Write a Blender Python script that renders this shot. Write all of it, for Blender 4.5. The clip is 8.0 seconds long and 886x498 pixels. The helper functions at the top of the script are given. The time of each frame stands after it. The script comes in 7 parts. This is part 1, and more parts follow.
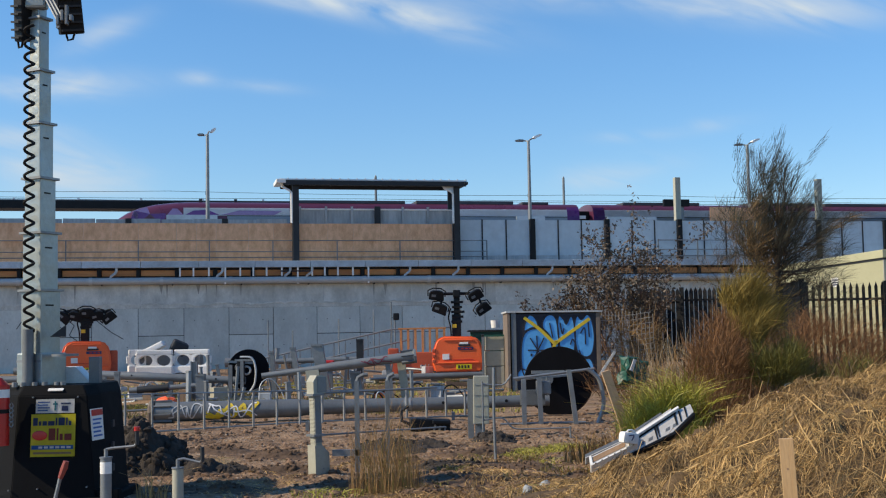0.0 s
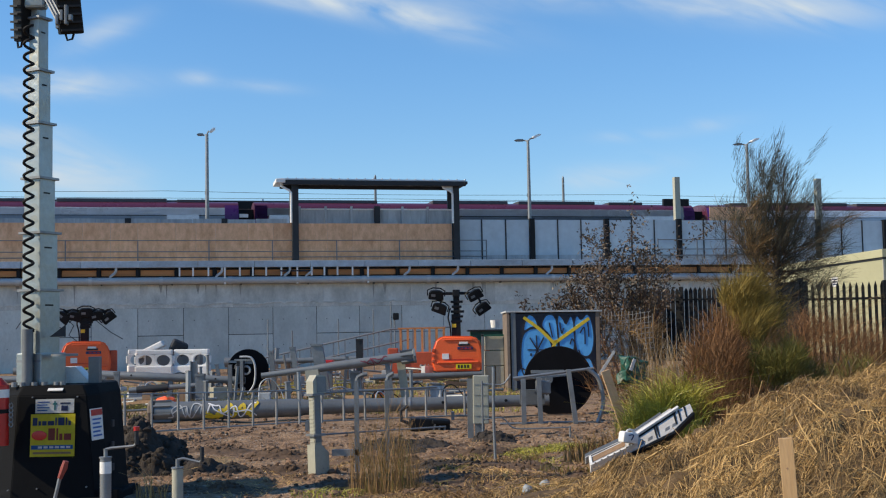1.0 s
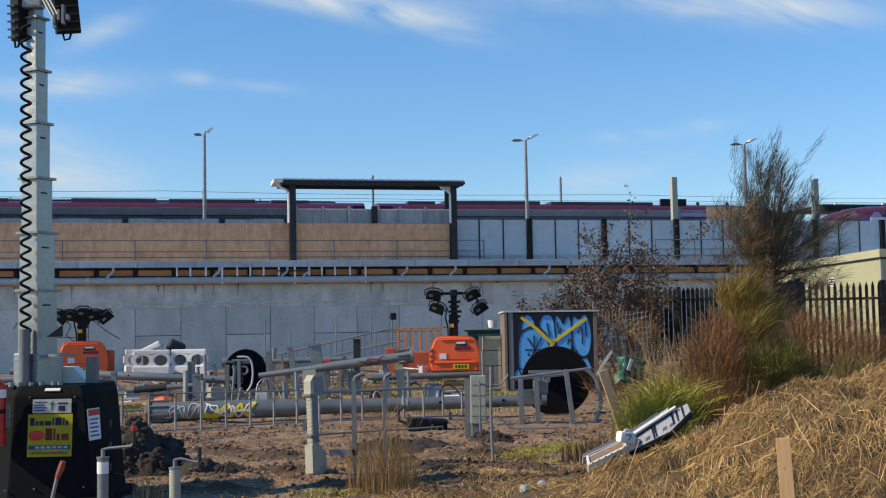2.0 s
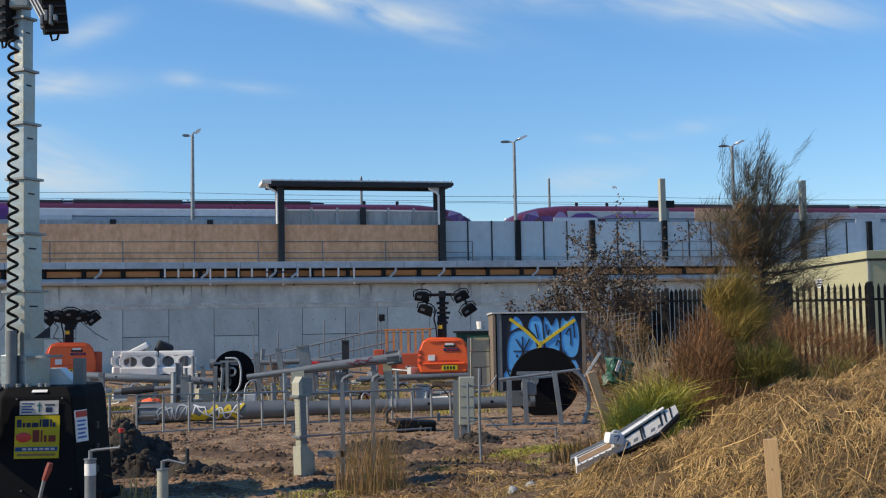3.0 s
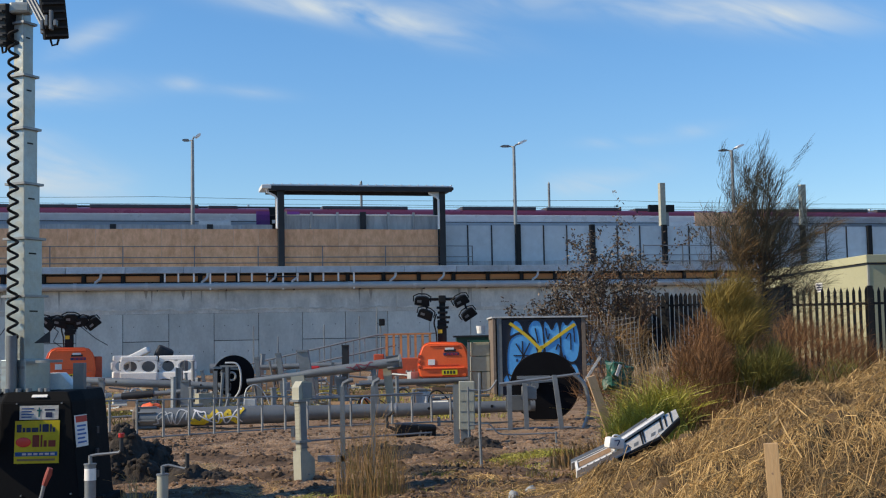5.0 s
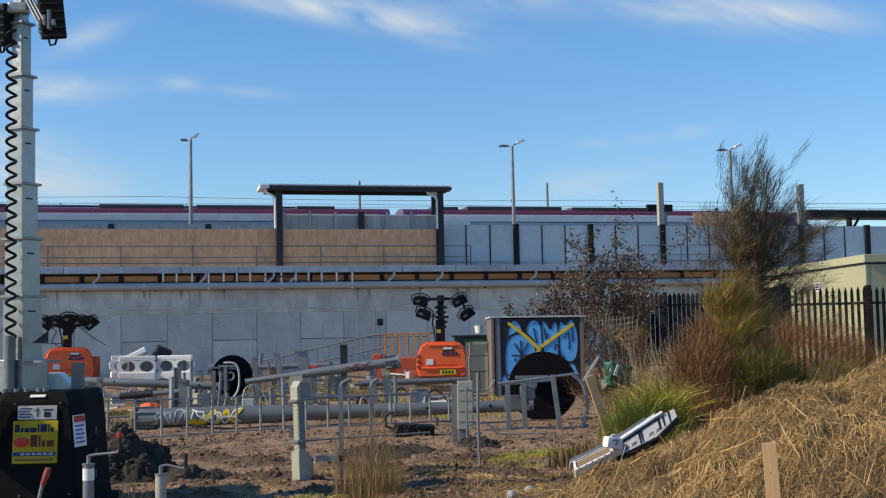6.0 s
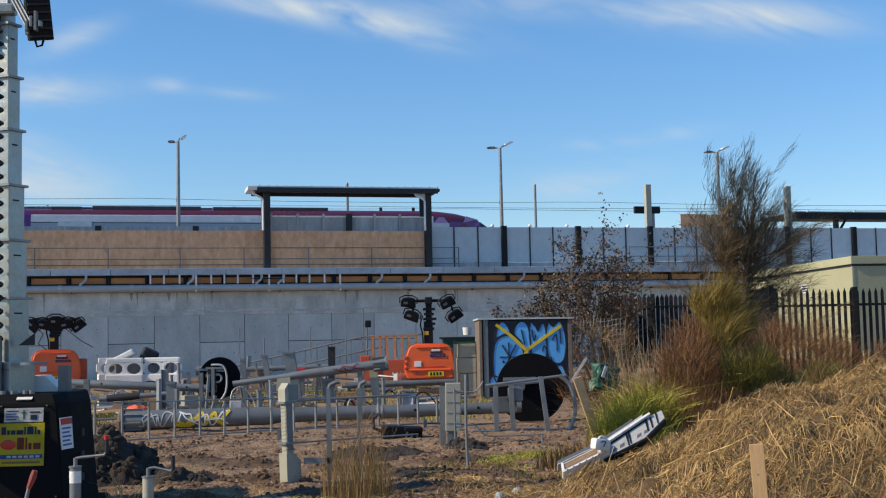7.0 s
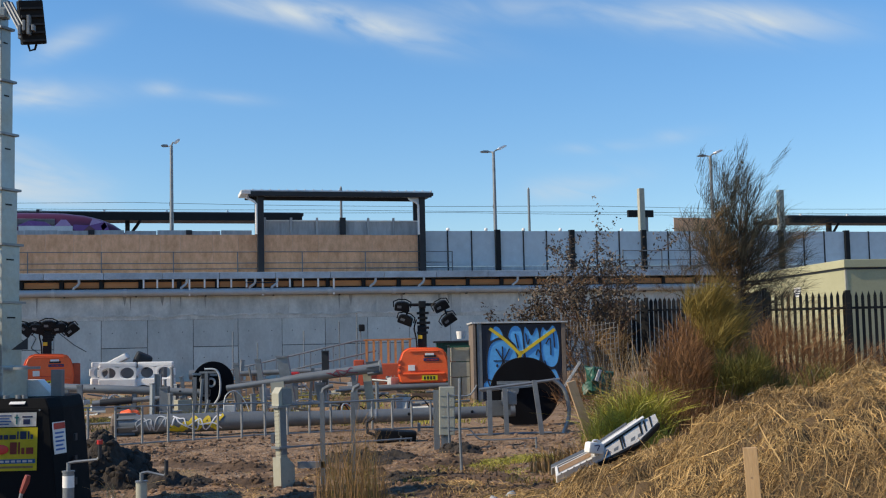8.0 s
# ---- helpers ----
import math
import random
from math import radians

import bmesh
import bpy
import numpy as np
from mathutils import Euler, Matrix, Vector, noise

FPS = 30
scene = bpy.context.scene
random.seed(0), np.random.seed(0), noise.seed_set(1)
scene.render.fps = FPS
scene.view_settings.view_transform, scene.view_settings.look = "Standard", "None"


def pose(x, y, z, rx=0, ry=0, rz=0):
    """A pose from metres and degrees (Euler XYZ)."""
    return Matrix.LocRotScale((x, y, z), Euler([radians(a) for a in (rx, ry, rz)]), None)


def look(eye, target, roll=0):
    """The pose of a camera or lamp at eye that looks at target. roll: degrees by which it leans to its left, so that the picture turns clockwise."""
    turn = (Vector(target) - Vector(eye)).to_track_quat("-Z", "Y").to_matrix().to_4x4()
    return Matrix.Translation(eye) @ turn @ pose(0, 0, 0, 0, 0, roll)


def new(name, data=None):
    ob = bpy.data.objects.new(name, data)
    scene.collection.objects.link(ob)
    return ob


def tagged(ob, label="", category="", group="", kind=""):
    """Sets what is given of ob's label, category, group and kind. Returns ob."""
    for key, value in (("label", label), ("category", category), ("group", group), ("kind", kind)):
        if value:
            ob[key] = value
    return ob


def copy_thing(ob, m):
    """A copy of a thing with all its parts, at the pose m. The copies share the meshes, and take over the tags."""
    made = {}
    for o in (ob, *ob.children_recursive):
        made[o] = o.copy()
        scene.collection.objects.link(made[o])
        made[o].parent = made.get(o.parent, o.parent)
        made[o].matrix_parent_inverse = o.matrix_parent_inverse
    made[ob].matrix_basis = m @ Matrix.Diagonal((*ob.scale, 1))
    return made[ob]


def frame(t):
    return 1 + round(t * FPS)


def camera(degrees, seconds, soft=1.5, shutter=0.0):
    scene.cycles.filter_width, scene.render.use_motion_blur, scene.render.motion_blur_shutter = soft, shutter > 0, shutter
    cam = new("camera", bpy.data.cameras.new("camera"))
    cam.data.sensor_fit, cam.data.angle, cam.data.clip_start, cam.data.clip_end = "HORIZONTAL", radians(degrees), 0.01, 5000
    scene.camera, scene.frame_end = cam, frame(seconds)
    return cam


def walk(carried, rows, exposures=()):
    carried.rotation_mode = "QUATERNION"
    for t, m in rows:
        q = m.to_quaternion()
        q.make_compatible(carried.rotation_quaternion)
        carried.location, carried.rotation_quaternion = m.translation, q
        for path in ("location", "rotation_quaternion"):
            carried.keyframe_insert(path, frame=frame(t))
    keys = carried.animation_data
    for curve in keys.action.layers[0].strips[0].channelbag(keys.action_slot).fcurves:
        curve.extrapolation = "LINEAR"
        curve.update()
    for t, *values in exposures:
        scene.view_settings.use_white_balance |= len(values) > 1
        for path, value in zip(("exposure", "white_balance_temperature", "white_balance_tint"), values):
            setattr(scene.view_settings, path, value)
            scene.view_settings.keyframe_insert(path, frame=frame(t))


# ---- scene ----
cam = camera(40.0, 8.0, soft=1.15)
EYE = (0.0, 0.0, 1.6)
# seconds, turn to the right, tilt up, lean (degrees)
TURNS = [(0.0, 0.0, 4.085, 1.03), (0.5, 0.02, 4.076, 1.05), (1.0, 0.02, 4.071, 1.06), (1.5, 0.005, 4.07, 1.06),
         (1.7, 0.01, 4.07, 1.06), (2.8, 0.675, 4.085, 1.07), (3.0, 0.681, 4.121, 1.07), (3.5, 0.689, 4.217, 1.12),
         (4.0, 0.668, 4.288, 1.13), (4.5, 0.685, 4.339, 1.12), (5.8, 0.70, 4.315, 1.14), (6.0, 0.766, 4.318, 1.15),
         (6.5, 1.103, 4.377, 1.19), (7.0, 1.335, 4.393, 1.20), (7.5, 1.584, 4.378, 1.25), (8.0, 1.64, 4.569, 1.28)]
walk(cam, [(t, pose(*EYE, 90 + tilt, 0, -turn) @ pose(0, 0, 0, 0, 0, -lean)) for t, turn, tilt, lean in TURNS],
     exposures=[(0.0, 0.24, 6500, 10), (8.0, 0.19, 6500, 10)])

# ---- world and sun ----
SUN_DIR = Vector((-0.95, -0.20, 0.66)).normalized()
SKY_STRENGTH, SUN_STRENGTH = 0.15, 4.4


def node(nt, kind, **values):
    n = nt.nodes.new(kind)
    for key, value in values.items():
        if key in n.inputs:
            n.inputs[key].default_value = value
    return n


def math_node(nt, op, a, b=None):
    n = nt.nodes.new("ShaderNodeMath")
    n.operation = op
    for i, v in enumerate((a, b)):
        if v is None:
            continue
        if isinstance(v, (int, float)):
            n.inputs[i].default_value = v
        else:
            nt.links.new(v, n.inputs[i])
    return n.outputs[0]


def make_world():
    world = bpy.data.worlds.new("sky")
    scene.world = world
    world.use_nodes = True
    nt = world.node_tree
    nt.nodes.clear()
    sky = nt.nodes.new("ShaderNodeTexSky")
    sky.sky_type = "NISHITA"
    sky.sun_disc = False
    sky.sun_elevation = math.asin(SUN_DIR.z)
    sky.sun_rotation = math.atan2(SUN_DIR.x, SUN_DIR.y)
    sky.altitude = 400.0
    sky.air_density, sky.dust_density, sky.ozone_density = 0.92, 0.0, 2.0
    tint = node(nt, "ShaderNodeHueSaturation", Saturation=1.25, Value=1.0)
    nt.links.new(sky.outputs[0], tint.inputs["Color"])
    # wisps of cirrus, placed by bearing (x / y) and height (z / y)
    co = nt.nodes.new("ShaderNodeTexCoord")
    sep = nt.nodes.new("ShaderNodeSeparateXYZ")
    nt.links.new(co.outputs["Generated"], sep.inputs[0])
    y = math_node(nt, "MAXIMUM", sep.outputs[1], 0.05)
    u = math_node(nt, "DIVIDE", sep.outputs[0], y)
    v = math_node(nt, "DIVIDE", sep.outputs[2], y)
    comb = nt.nodes.new("ShaderNodeCombineXYZ")
    nt.links.new(math_node(nt, "MULTIPLY", u, 5.0), comb.inputs[0])
    nt.links.new(math_node(nt, "ADD", math_node(nt, "MULTIPLY", v, 17.0), math_node(nt, "MULTIPLY", u, 5.0)), comb.inputs[1])
    grain = node(nt, "ShaderNodeTexNoise", Scale=2.0, Detail=6.0, Roughness=0.50, Distortion=0.7)
    nt.links.new(comb.outputs[0], grain.inputs["Vector"])
    fleece = math_node(nt, "MULTIPLY", math_node(nt, "SUBTRACT", grain.outputs[0], 0.27), 2.3)
    total = None
    # bearing, height, half length, half thickness, slope, density
    for cu, cv, su, sv, slope, amount in CLOUDS:
        du = math_node(nt, "SUBTRACT", u, cu)
        dv = math_node(nt, "SUBTRACT", math_node(nt, "SUBTRACT", v, cv), math_node(nt, "MULTIPLY", du, slope))
        a = math_node(nt, "DIVIDE", du, su)
        b = math_node(nt, "DIVIDE", dv, sv)
        r = math_node(nt, "ADD", math_node(nt, "MULTIPLY", a, a), math_node(nt, "MULTIPLY", b, b))
        blob = math_node(nt, "MULTIPLY", math_node(nt, "POWER", 2.718, math_node(nt, "MULTIPLY", r, -1.0)), amount)
        total = blob if total is None else math_node(nt, "ADD", total, blob)
    haze = math_node(nt, "MULTIPLY", total, fleece)
    clamp = nt.nodes.new("ShaderNodeClamp")
    nt.links.new(haze, clamp.inputs[0])
    mix = nt.nodes.new("ShaderNodeMix")
    mix.data_type = "RGBA"
    mix.inputs["B"].default_value = (3.5, 4.0, 4.4, 1)
    nt.links.new(clamp.outputs[0], mix.inputs["Factor"])
    # the sky model's brightness is lowered smoothly towards the horizon
    low = nt.nodes.new("ShaderNodeMapRange")
    low.interpolation_type = "SMOOTHSTEP"
    low.inputs["From Min"].default_value, low.inputs["From Max"].default_value = 0.0, 0.30
    low.inputs["To Min"].default_value, low.inputs["To Max"].default_value = 0.75, 1.0
    nt.links.new(sep.outputs[2], low.inputs["Value"])
    dim = nt.nodes.new("ShaderNodeVectorMath")
    dim.operation = "SCALE"
    nt.links.new(tint.outputs[0], dim.inputs[0])
    nt.links.new(low.outputs[0], dim.inputs["Scale"])
    nt.links.new(dim.outputs[0], mix.inputs["A"])
    bg = node(nt, "ShaderNodeBackground", Strength=SKY_STRENGTH)
    nt.links.new(mix.outputs["Result"], bg.inputs[0])
    out = nt.nodes.new("ShaderNodeOutputWorld")
    nt.links.new(bg.outputs[0], out.inputs[0])


CLOUDS = [(-0.030, 0.268, 0.075, 0.0125, -0.19, 1.25), (-0.105, 0.284, 0.06, 0.010, -0.12, 1.0), (0.10, 0.280, 0.09, 0.011, -0.04, 0.55),
          (0.275, 0.268, 0.085, 0.015, -0.06, 1.15), (-0.315, 0.213, 0.062, 0.011, 0.02, 1.1), (-0.312, 0.141, 0.055, 0.020, -0.10, 1.2),
          (-0.36, 0.170, 0.05, 0.012, 0.0, 0.8), (-0.202, 0.218, 0.014, 0.006, -0.08, 1.0), (-0.155, 0.210, 0.035, 0.005, -0.1, 0.4),
          (0.140, 0.130, 0.045, 0.011, 0.14, 0.85), (0.160, 0.163, 0.028, 0.005, 0.05, 0.5), (0.215, 0.169, 0.035, 0.006, 0.12, 0.4),
          (-0.280, 0.258, 0.03, 0.011, 0.35, 0.6)]
make_world()

lamp = bpy.data.lights.new("sun", "SUN")
lamp.energy, lamp.angle, lamp.color = SUN_STRENGTH, radians(0.6), (1.0, 0.85, 0.62)
sun = new("sun", lamp)
sun.matrix_world = look(SUN_DIR * 50, (0, 0, 0))


# ---- materials ----
def mat(name, col, rough=0.6, metal=0.0, col2=None, scale=2.0, mix=0.6, bump=0.15, bscale=30.0, fine=None, stretch=(1, 1, 1),
        spec=0.5, island=0.0, transmission=0.0, emit=None):
    """Two-scale varied surface: a broad stain noise and a fine grain, with relief."""
    m = bpy.data.materials.new(name)
    m.use_nodes = True
    nt = m.node_tree
    bsdf = nt.nodes["Principled BSDF"]
    bsdf.inputs["Metallic"].default_value = metal
    bsdf.inputs["Specular IOR Level"].default_value = spec
    bsdf.inputs["Transmission Weight"].default_value = transmission
    col2 = col2 or tuple(c * 0.62 for c in col)
    co = nt.nodes.new("ShaderNodeTexCoord")
    mp = nt.nodes.new("ShaderNodeMapping")
    mp.inputs["Scale"].default_value = stretch
    nt.links.new(co.outputs["Object"], mp.inputs[0])
    info = nt.nodes.new("ShaderNodeObjectInfo")
    shift = nt.nodes.new("ShaderNodeVectorMath")
    shift.operation = "ADD"
    nt.links.new(mp.outputs[0], shift.inputs[0])
    nt.links.new(math_node(nt, "MULTIPLY", info.outputs["Random"], 37.0), shift.inputs[1])
    big = node(nt, "ShaderNodeTexNoise", Scale=scale, Detail=6.0, Roughness=0.65)
    small = node(nt, "ShaderNodeTexNoise", Scale=bscale, Detail=4.0, Roughness=0.6)
    for n in (big, small):
        nt.links.new(shift.outputs[0], n.inputs["Vector"])
    ramp = nt.nodes.new("ShaderNodeMapRange")
    ramp.inputs["From Min"].default_value, ramp.inputs["From Max"].default_value = 0.35, 0.7
    nt.links.new(big.outputs[0], ramp.inputs["Value"])
    m1 = nt.nodes.new("ShaderNodeMix")
    m1.data_type = "RGBA"
    m1.inputs["A"].default_value, m1.inputs["B"].default_value = (*col, 1), (*col2, 1)
    nt.links.new(math_node(nt, "MULTIPLY", ramp.outputs[0], mix), m1.inputs["Factor"])
    hsv = nt.nodes.new("ShaderNodeHueSaturation")
    rnd = info.outputs["Random"]
    if island:
        geo = nt.nodes.new("ShaderNodeNewGeometry")
        rnd = geo.outputs["Random Per Island"]
    val = math_node(nt, "ADD", math_node(nt, "MULTIPLY", small.outputs[0], 0.36), 0.82)
    val = math_node(nt, "MULTIPLY", val, math_node(nt, "ADD", math_node(nt, "MULTIPLY", rnd, max(island, 0.16)), 1 - max(island, 0.16) / 2))
    nt.links.new(val, hsv.inputs["Value"])
    nt.links.new(m1.outputs["Result"], hsv.inputs["Color"])
    nt.links.new(hsv.outputs[0], bsdf.inputs["Base Color"])
    rr = math_node(nt, "ADD", math_node(nt, "MULTIPLY", big.outputs[0], 0.3), rough - 0.15)
    nt.links.new(rr, bsdf.inputs["Roughness"])
    if bump:
        b = node(nt, "ShaderNodeBump", Strength=bump, Distance=0.02)
        nt.links.new(small.outputs[0], b.inputs["Height"])
        nt.links.new(b.outputs[0], bsdf.inputs["Normal"])
    if emit:
        bsdf.inputs["Emission Color"].default_value = (*emit, 1)
        bsdf.inputs["Emission Strength"].default_value = 1.0
    return m


M_CONC = mat("weathered_concrete", (0.33, 0.36, 0.38), 0.85, col2=(0.22, 0.235, 0.25), scale=0.5, mix=0.8, bump=0.3, bscale=9)
M_CONC_LOW = mat("smooth_concrete", (0.58, 0.60, 0.56), 0.8, col2=(0.42, 0.435, 0.405), scale=0.9, mix=0.8, bump=0.3, bscale=10, stretch=(1.2, 1, 0.7))
M_CONC_ROUGH = mat("stained_concrete", (0.66, 0.65, 0.60), 0.9, col2=(0.40, 0.40, 0.37), scale=1.1, mix=1.0, bump=0.9, bscale=9, stretch=(1.3, 1, 0.8))
M_CONC_PALE = mat("pale_concrete", (0.50, 0.52, 0.53), 0.8, col2=(0.26, 0.27, 0.28), scale=2.2, mix=0.8, bump=0.2, bscale=16, stretch=(2, 1, 0.35))
M_STAIN = mat("damp_concrete", (0.34, 0.335, 0.31), 0.85, col2=(0.24, 0.24, 0.225), scale=3, mix=0.8, bscale=12, bump=0.4)
M_JOINT = mat("joint_dark", (0.09, 0.095, 0.10), 0.9)
M_DECK = mat("galvanised_edge", (0.50, 0.57, 0.63), 0.55, 0.1, col2=(0.30, 0.33, 0.36), scale=1.6, mix=0.8, bscale=22)
M_GALV = mat("galvanised_steel", (0.27, 0.285, 0.295), 0.5, 0.6, col2=(0.16, 0.17, 0.18), scale=3, mix=0.8, bscale=60, bump=0.05)
M_GALV_PALE = mat("dull_galvanised", (0.30, 0.30, 0.29), 0.6, 0.35, col2=(0.19, 0.185, 0.18), scale=4, mix=0.7, bscale=60, bump=0.05)
M_PIPE = mat("grey_pipe", (0.50, 0.52, 0.53), 0.5, 0.1, col2=(0.36, 0.375, 0.38), scale=1.2)
M_POLE = mat("painted_grey_pole", (0.205, 0.22, 0.23), 0.5, 0.35, col2=(0.115, 0.125, 0.135), scale=1.5, mix=0.8, bscale=40, bump=0.06)
M_PLY = mat("plywood", (0.86, 0.50, 0.29), 0.8, col2=(0.56, 0.28, 0.14), scale=1.9, mix=0.85, bscale=13, bump=0.35, stretch=(2.2, 1, 1.1))
M_TIMBER = mat("orange_timber", (0.62, 0.27, 0.10), 0.75, col2=(0.28, 0.11, 0.045), scale=1.4, stretch=(0.4, 1, 3))
M_PINE = mat("sawn_pine", (0.62, 0.40, 0.20), 0.7, col2=(0.45, 0.27, 0.12), scale=9, mix=0.7, bscale=30, stretch=(4, 4, 0.5), bump=0.1)
M_BLACK = mat("black_steel", (0.008, 0.009, 0.011), 0.55, 0.0, spec=0.25)
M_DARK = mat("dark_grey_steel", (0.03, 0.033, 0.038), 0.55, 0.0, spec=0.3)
M_RUBBER = mat("black_rubber", (0.010, 0.010, 0.011), 0.75, spec=0.25)
M_PANEL = mat("grey_acrylic_panel", (0.50, 0.57, 0.62), 0.4, col2=(0.44, 0.51, 0.56), scale=0.7, mix=0.6, bscale=3, bump=0.03)
M_WHITE = mat("white_plastic", (0.84, 0.83, 0.80), 0.45, col2=(0.66, 0.64, 0.60), scale=3, mix=0.5)
M_ROOF = mat("white_roof_sheet", (0.62, 0.65, 0.68), 0.5, 0.2)
M_PURPLE = mat("train_purple", (0.100, 0.027, 0.060), 0.3, col2=(0.085, 0.023, 0.052), scale=0.5, bump=0.0, bscale=2)
M_VIOLET = mat("train_violet", (0.14, 0.045, 0.24), 0.3, bump=0.0)
M_LILAC = mat("train_lilac", (0.36, 0.24, 0.46), 0.3, bump=0.0)
M_TRAIN = mat("train_silver", (0.60, 0.66, 0.72), 0.3, 0.1, col2=(0.54, 0.60, 0.67), scale=0.4, bump=0.0, bscale=2)
# window glass with the sky's reflection painted in as pale blue
M_TRAIN_WIN_SKY = mat("train_window_band", (0.36, 0.43, 0.51), 0.2, bump=0.0, col2=(0.31, 0.38, 0.46), scale=0.8)
M_TRAIN_DOOR = mat("train_pale_door", (0.62, 0.65, 0.68), 0.4, bump=0.0)
M_GREY_ROOF = mat("dark_roof_unit", (0.06, 0.06, 0.07), 0.6)
M_CREAM = mat("cream_render", (0.42, 0.41, 0.26), 0.8, col2=(0.36, 0.35, 0.22), scale=0.8, mix=0.6, bscale=30, bump=0.08)
M_BEIGE = mat("beige_paint", (0.39, 0.385, 0.31), 0.55, col2=(0.27, 0.26, 0.21), scale=5, mix=0.6, bscale=40, bump=0.08)
M_ORANGE = mat("orange_plastic", (0.92, 0.145, 0.035), 0.4, col2=(0.78, 0.105, 0.028), scale=2.5, mix=0.5, bscale=20, bump=0.04)
M_ORANGE_DULL = mat("orange_steel", (0.55, 0.10, 0.04), 0.6, col2=(0.34, 0.06, 0.03), scale=3)
M_RED = mat("red_paint", (0.55, 0.025, 0.02), 0.35)
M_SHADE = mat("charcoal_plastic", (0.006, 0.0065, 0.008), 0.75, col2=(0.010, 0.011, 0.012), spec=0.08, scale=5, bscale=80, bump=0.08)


# ---- mesh helpers ----
def part(name, bm, material, parent=None, label="", smooth=False):
    bmesh.ops.recalc_face_normals(bm, faces=bm.faces)
    me = bpy.data.meshes.new(name)
    bm.to_mesh(me)
    bm.free()
    me.materials.append(material)
    if smooth:
        for p in me.polygons:
            p.use_smooth = True
        me.set_sharp_from_angle(angle=radians(40))
    ob = new(name, me)
    if parent is not None:
        ob.parent = parent
    if label:
        tagged(ob, label)
    return ob


def raw(name, verts, faces, material, parent=None, label="", smooth=False):
    me = bpy.data.meshes.new(name)
    me.from_pydata([tuple(v) for v in verts], [], [tuple(f) for f in faces])
    me.materials.append(material)
    if smooth:
        for p in me.polygons:
            p.use_smooth = True
    ob = new(name, me)
    if parent is not None:
        ob.parent = parent
    if label:
        tagged(ob, label)
    return ob


def thing(name, label, category, m=None, group=""):
    ob = new(name)
    ob.empty_display_size = 0.2
    if m is not None:
        ob.matrix_world = m
    return tagged(ob, label, category, group)


def box(bm, x0, x1, y0, y1, z0, z1, m=None, bevel=0.0):
    r = bmesh.ops.create_cube(bm, size=1.0)
    t = Matrix.Translation(((x0 + x1) / 2, (y0 + y1) / 2, (z0 + z1) / 2)) @ Matrix.Diagonal((x1 - x0, y1 - y0, z1 - z0, 1))
    bmesh.ops.transform(bm, matrix=(m @ t) if m is not None else t, verts=r["verts"])
    if bevel:
        edges = list({e for v in r["verts"] for e in v.link_edges})
        bmesh.ops.bevel(bm, geom=edges, offset=bevel, segments=2, affect="EDGES", profile=0.6)
    return bm


def boxm(*a, **k):
    return box(bmesh.new(), *a, **k)


def cyl(bm, p0, p1, r0, r1=None, seg=14, caps=True):
    p0, p1 = Vector(p0), Vector(p1)
    r1 = r0 if r1 is None else r1
    q = (p1 - p0).to_track_quat("Z", "Y").to_matrix().to_4x4()
    bmesh.ops.create_cone(bm, cap_ends=caps, segments=seg, radius1=r0, radius2=r1, depth=(p1 - p0).length,
                          matrix=Matrix.Translation((p0 + p1) / 2) @ q)
    return bm


def cylm(*a, **k):
    return cyl(bmesh.new(), *a, **k)


def tube(bm, pts, r, seg=8):
    pts = [Vector(p) for p in pts]
    rings = []
    prev = None
    for i, p in enumerate(pts):
        d = (pts[min(i + 1, len(pts) - 1)] - pts[max(i - 1, 0)]).normalized()
        side = prev if prev is not None else (Vector((0, 0, 1)) if abs(d.z) < 0.9 else Vector((1, 0, 0)))
        side = (side - d * side.dot(d)).normalized()
        prev = side
        up = d.cross(side)
        rad = r[i] if isinstance(r, (list, tuple)) else r
        rings.append([bm.verts.new(p + rad * (side * math.cos(a) + up * math.sin(a))) for a in (2 * math.pi * k / seg for k in range(seg))])
    for a, b in zip(rings, rings[1:]):
        for k in range(seg):
            bm.faces.new((a[k], a[(k + 1) % seg], b[(k + 1) % seg], b[k]))
    bm.faces.new(rings[0][::-1])
    bm.faces.new(rings[-1])
    return bm


def prism(bm, outline, y0, y1, m=None):
    """Outline in x, z pulled from y0 to y1."""
    a = [bm.verts.new((x, y0, z)) for x, z in outline]
    b = [bm.verts.new((x, y1, z)) for x, z in outline]
    bm.faces.new(a)
    bm.faces.new(b[::-1])
    n = len(a)
    for i in range(n):
        bm.faces.new((a[i], b[i], b[(i + 1) % n], a[(i + 1) % n]))
    if m is not None:
        bmesh.ops.transform(bm, matrix=m, verts=a + b)
    return bm


def nz(x, y, z=0.0, s=1.0):
    return noise.noise(Vector((x * s, y * s, z * s)))


# the viaduct's own axes: along it, away from the camera, up
VIA = pose(0, 0, 0, 0, 0, 12.7)


# ---- ground ----
def soil_height(x, y):
    far = min(max((y - 30.0) / 14.0, 0.0), 1.0)
    z = 0.36 * far * far * (3 - 2 * far)
    right = min(max((x - 4.0 - 0.10 * (y - 12)) / 6.0, 0.0), 1.0)
    z += 0.55 * right * min(max((y - 11) / 8.0, 0.0), 1.0)
    return z


def clods(x, y):
    amp = 0.5 + 0.5 * nz(x, y, 3.0, 0.35)
    near = min(max((y - 10.5) / 3.0, 0), 1) * min(max((24 - y) / 6.0, 0.25), 1)
    return (0.05 * nz(x, y, 0, 0.9) + near * (0.075 * amp * nz(x, y, 1.0, 2.6) + 0.06 * amp * abs(nz(x, y, 7.0, 6.5)) + 0.028 * abs(nz(x, y, 9.0, 14.0))))


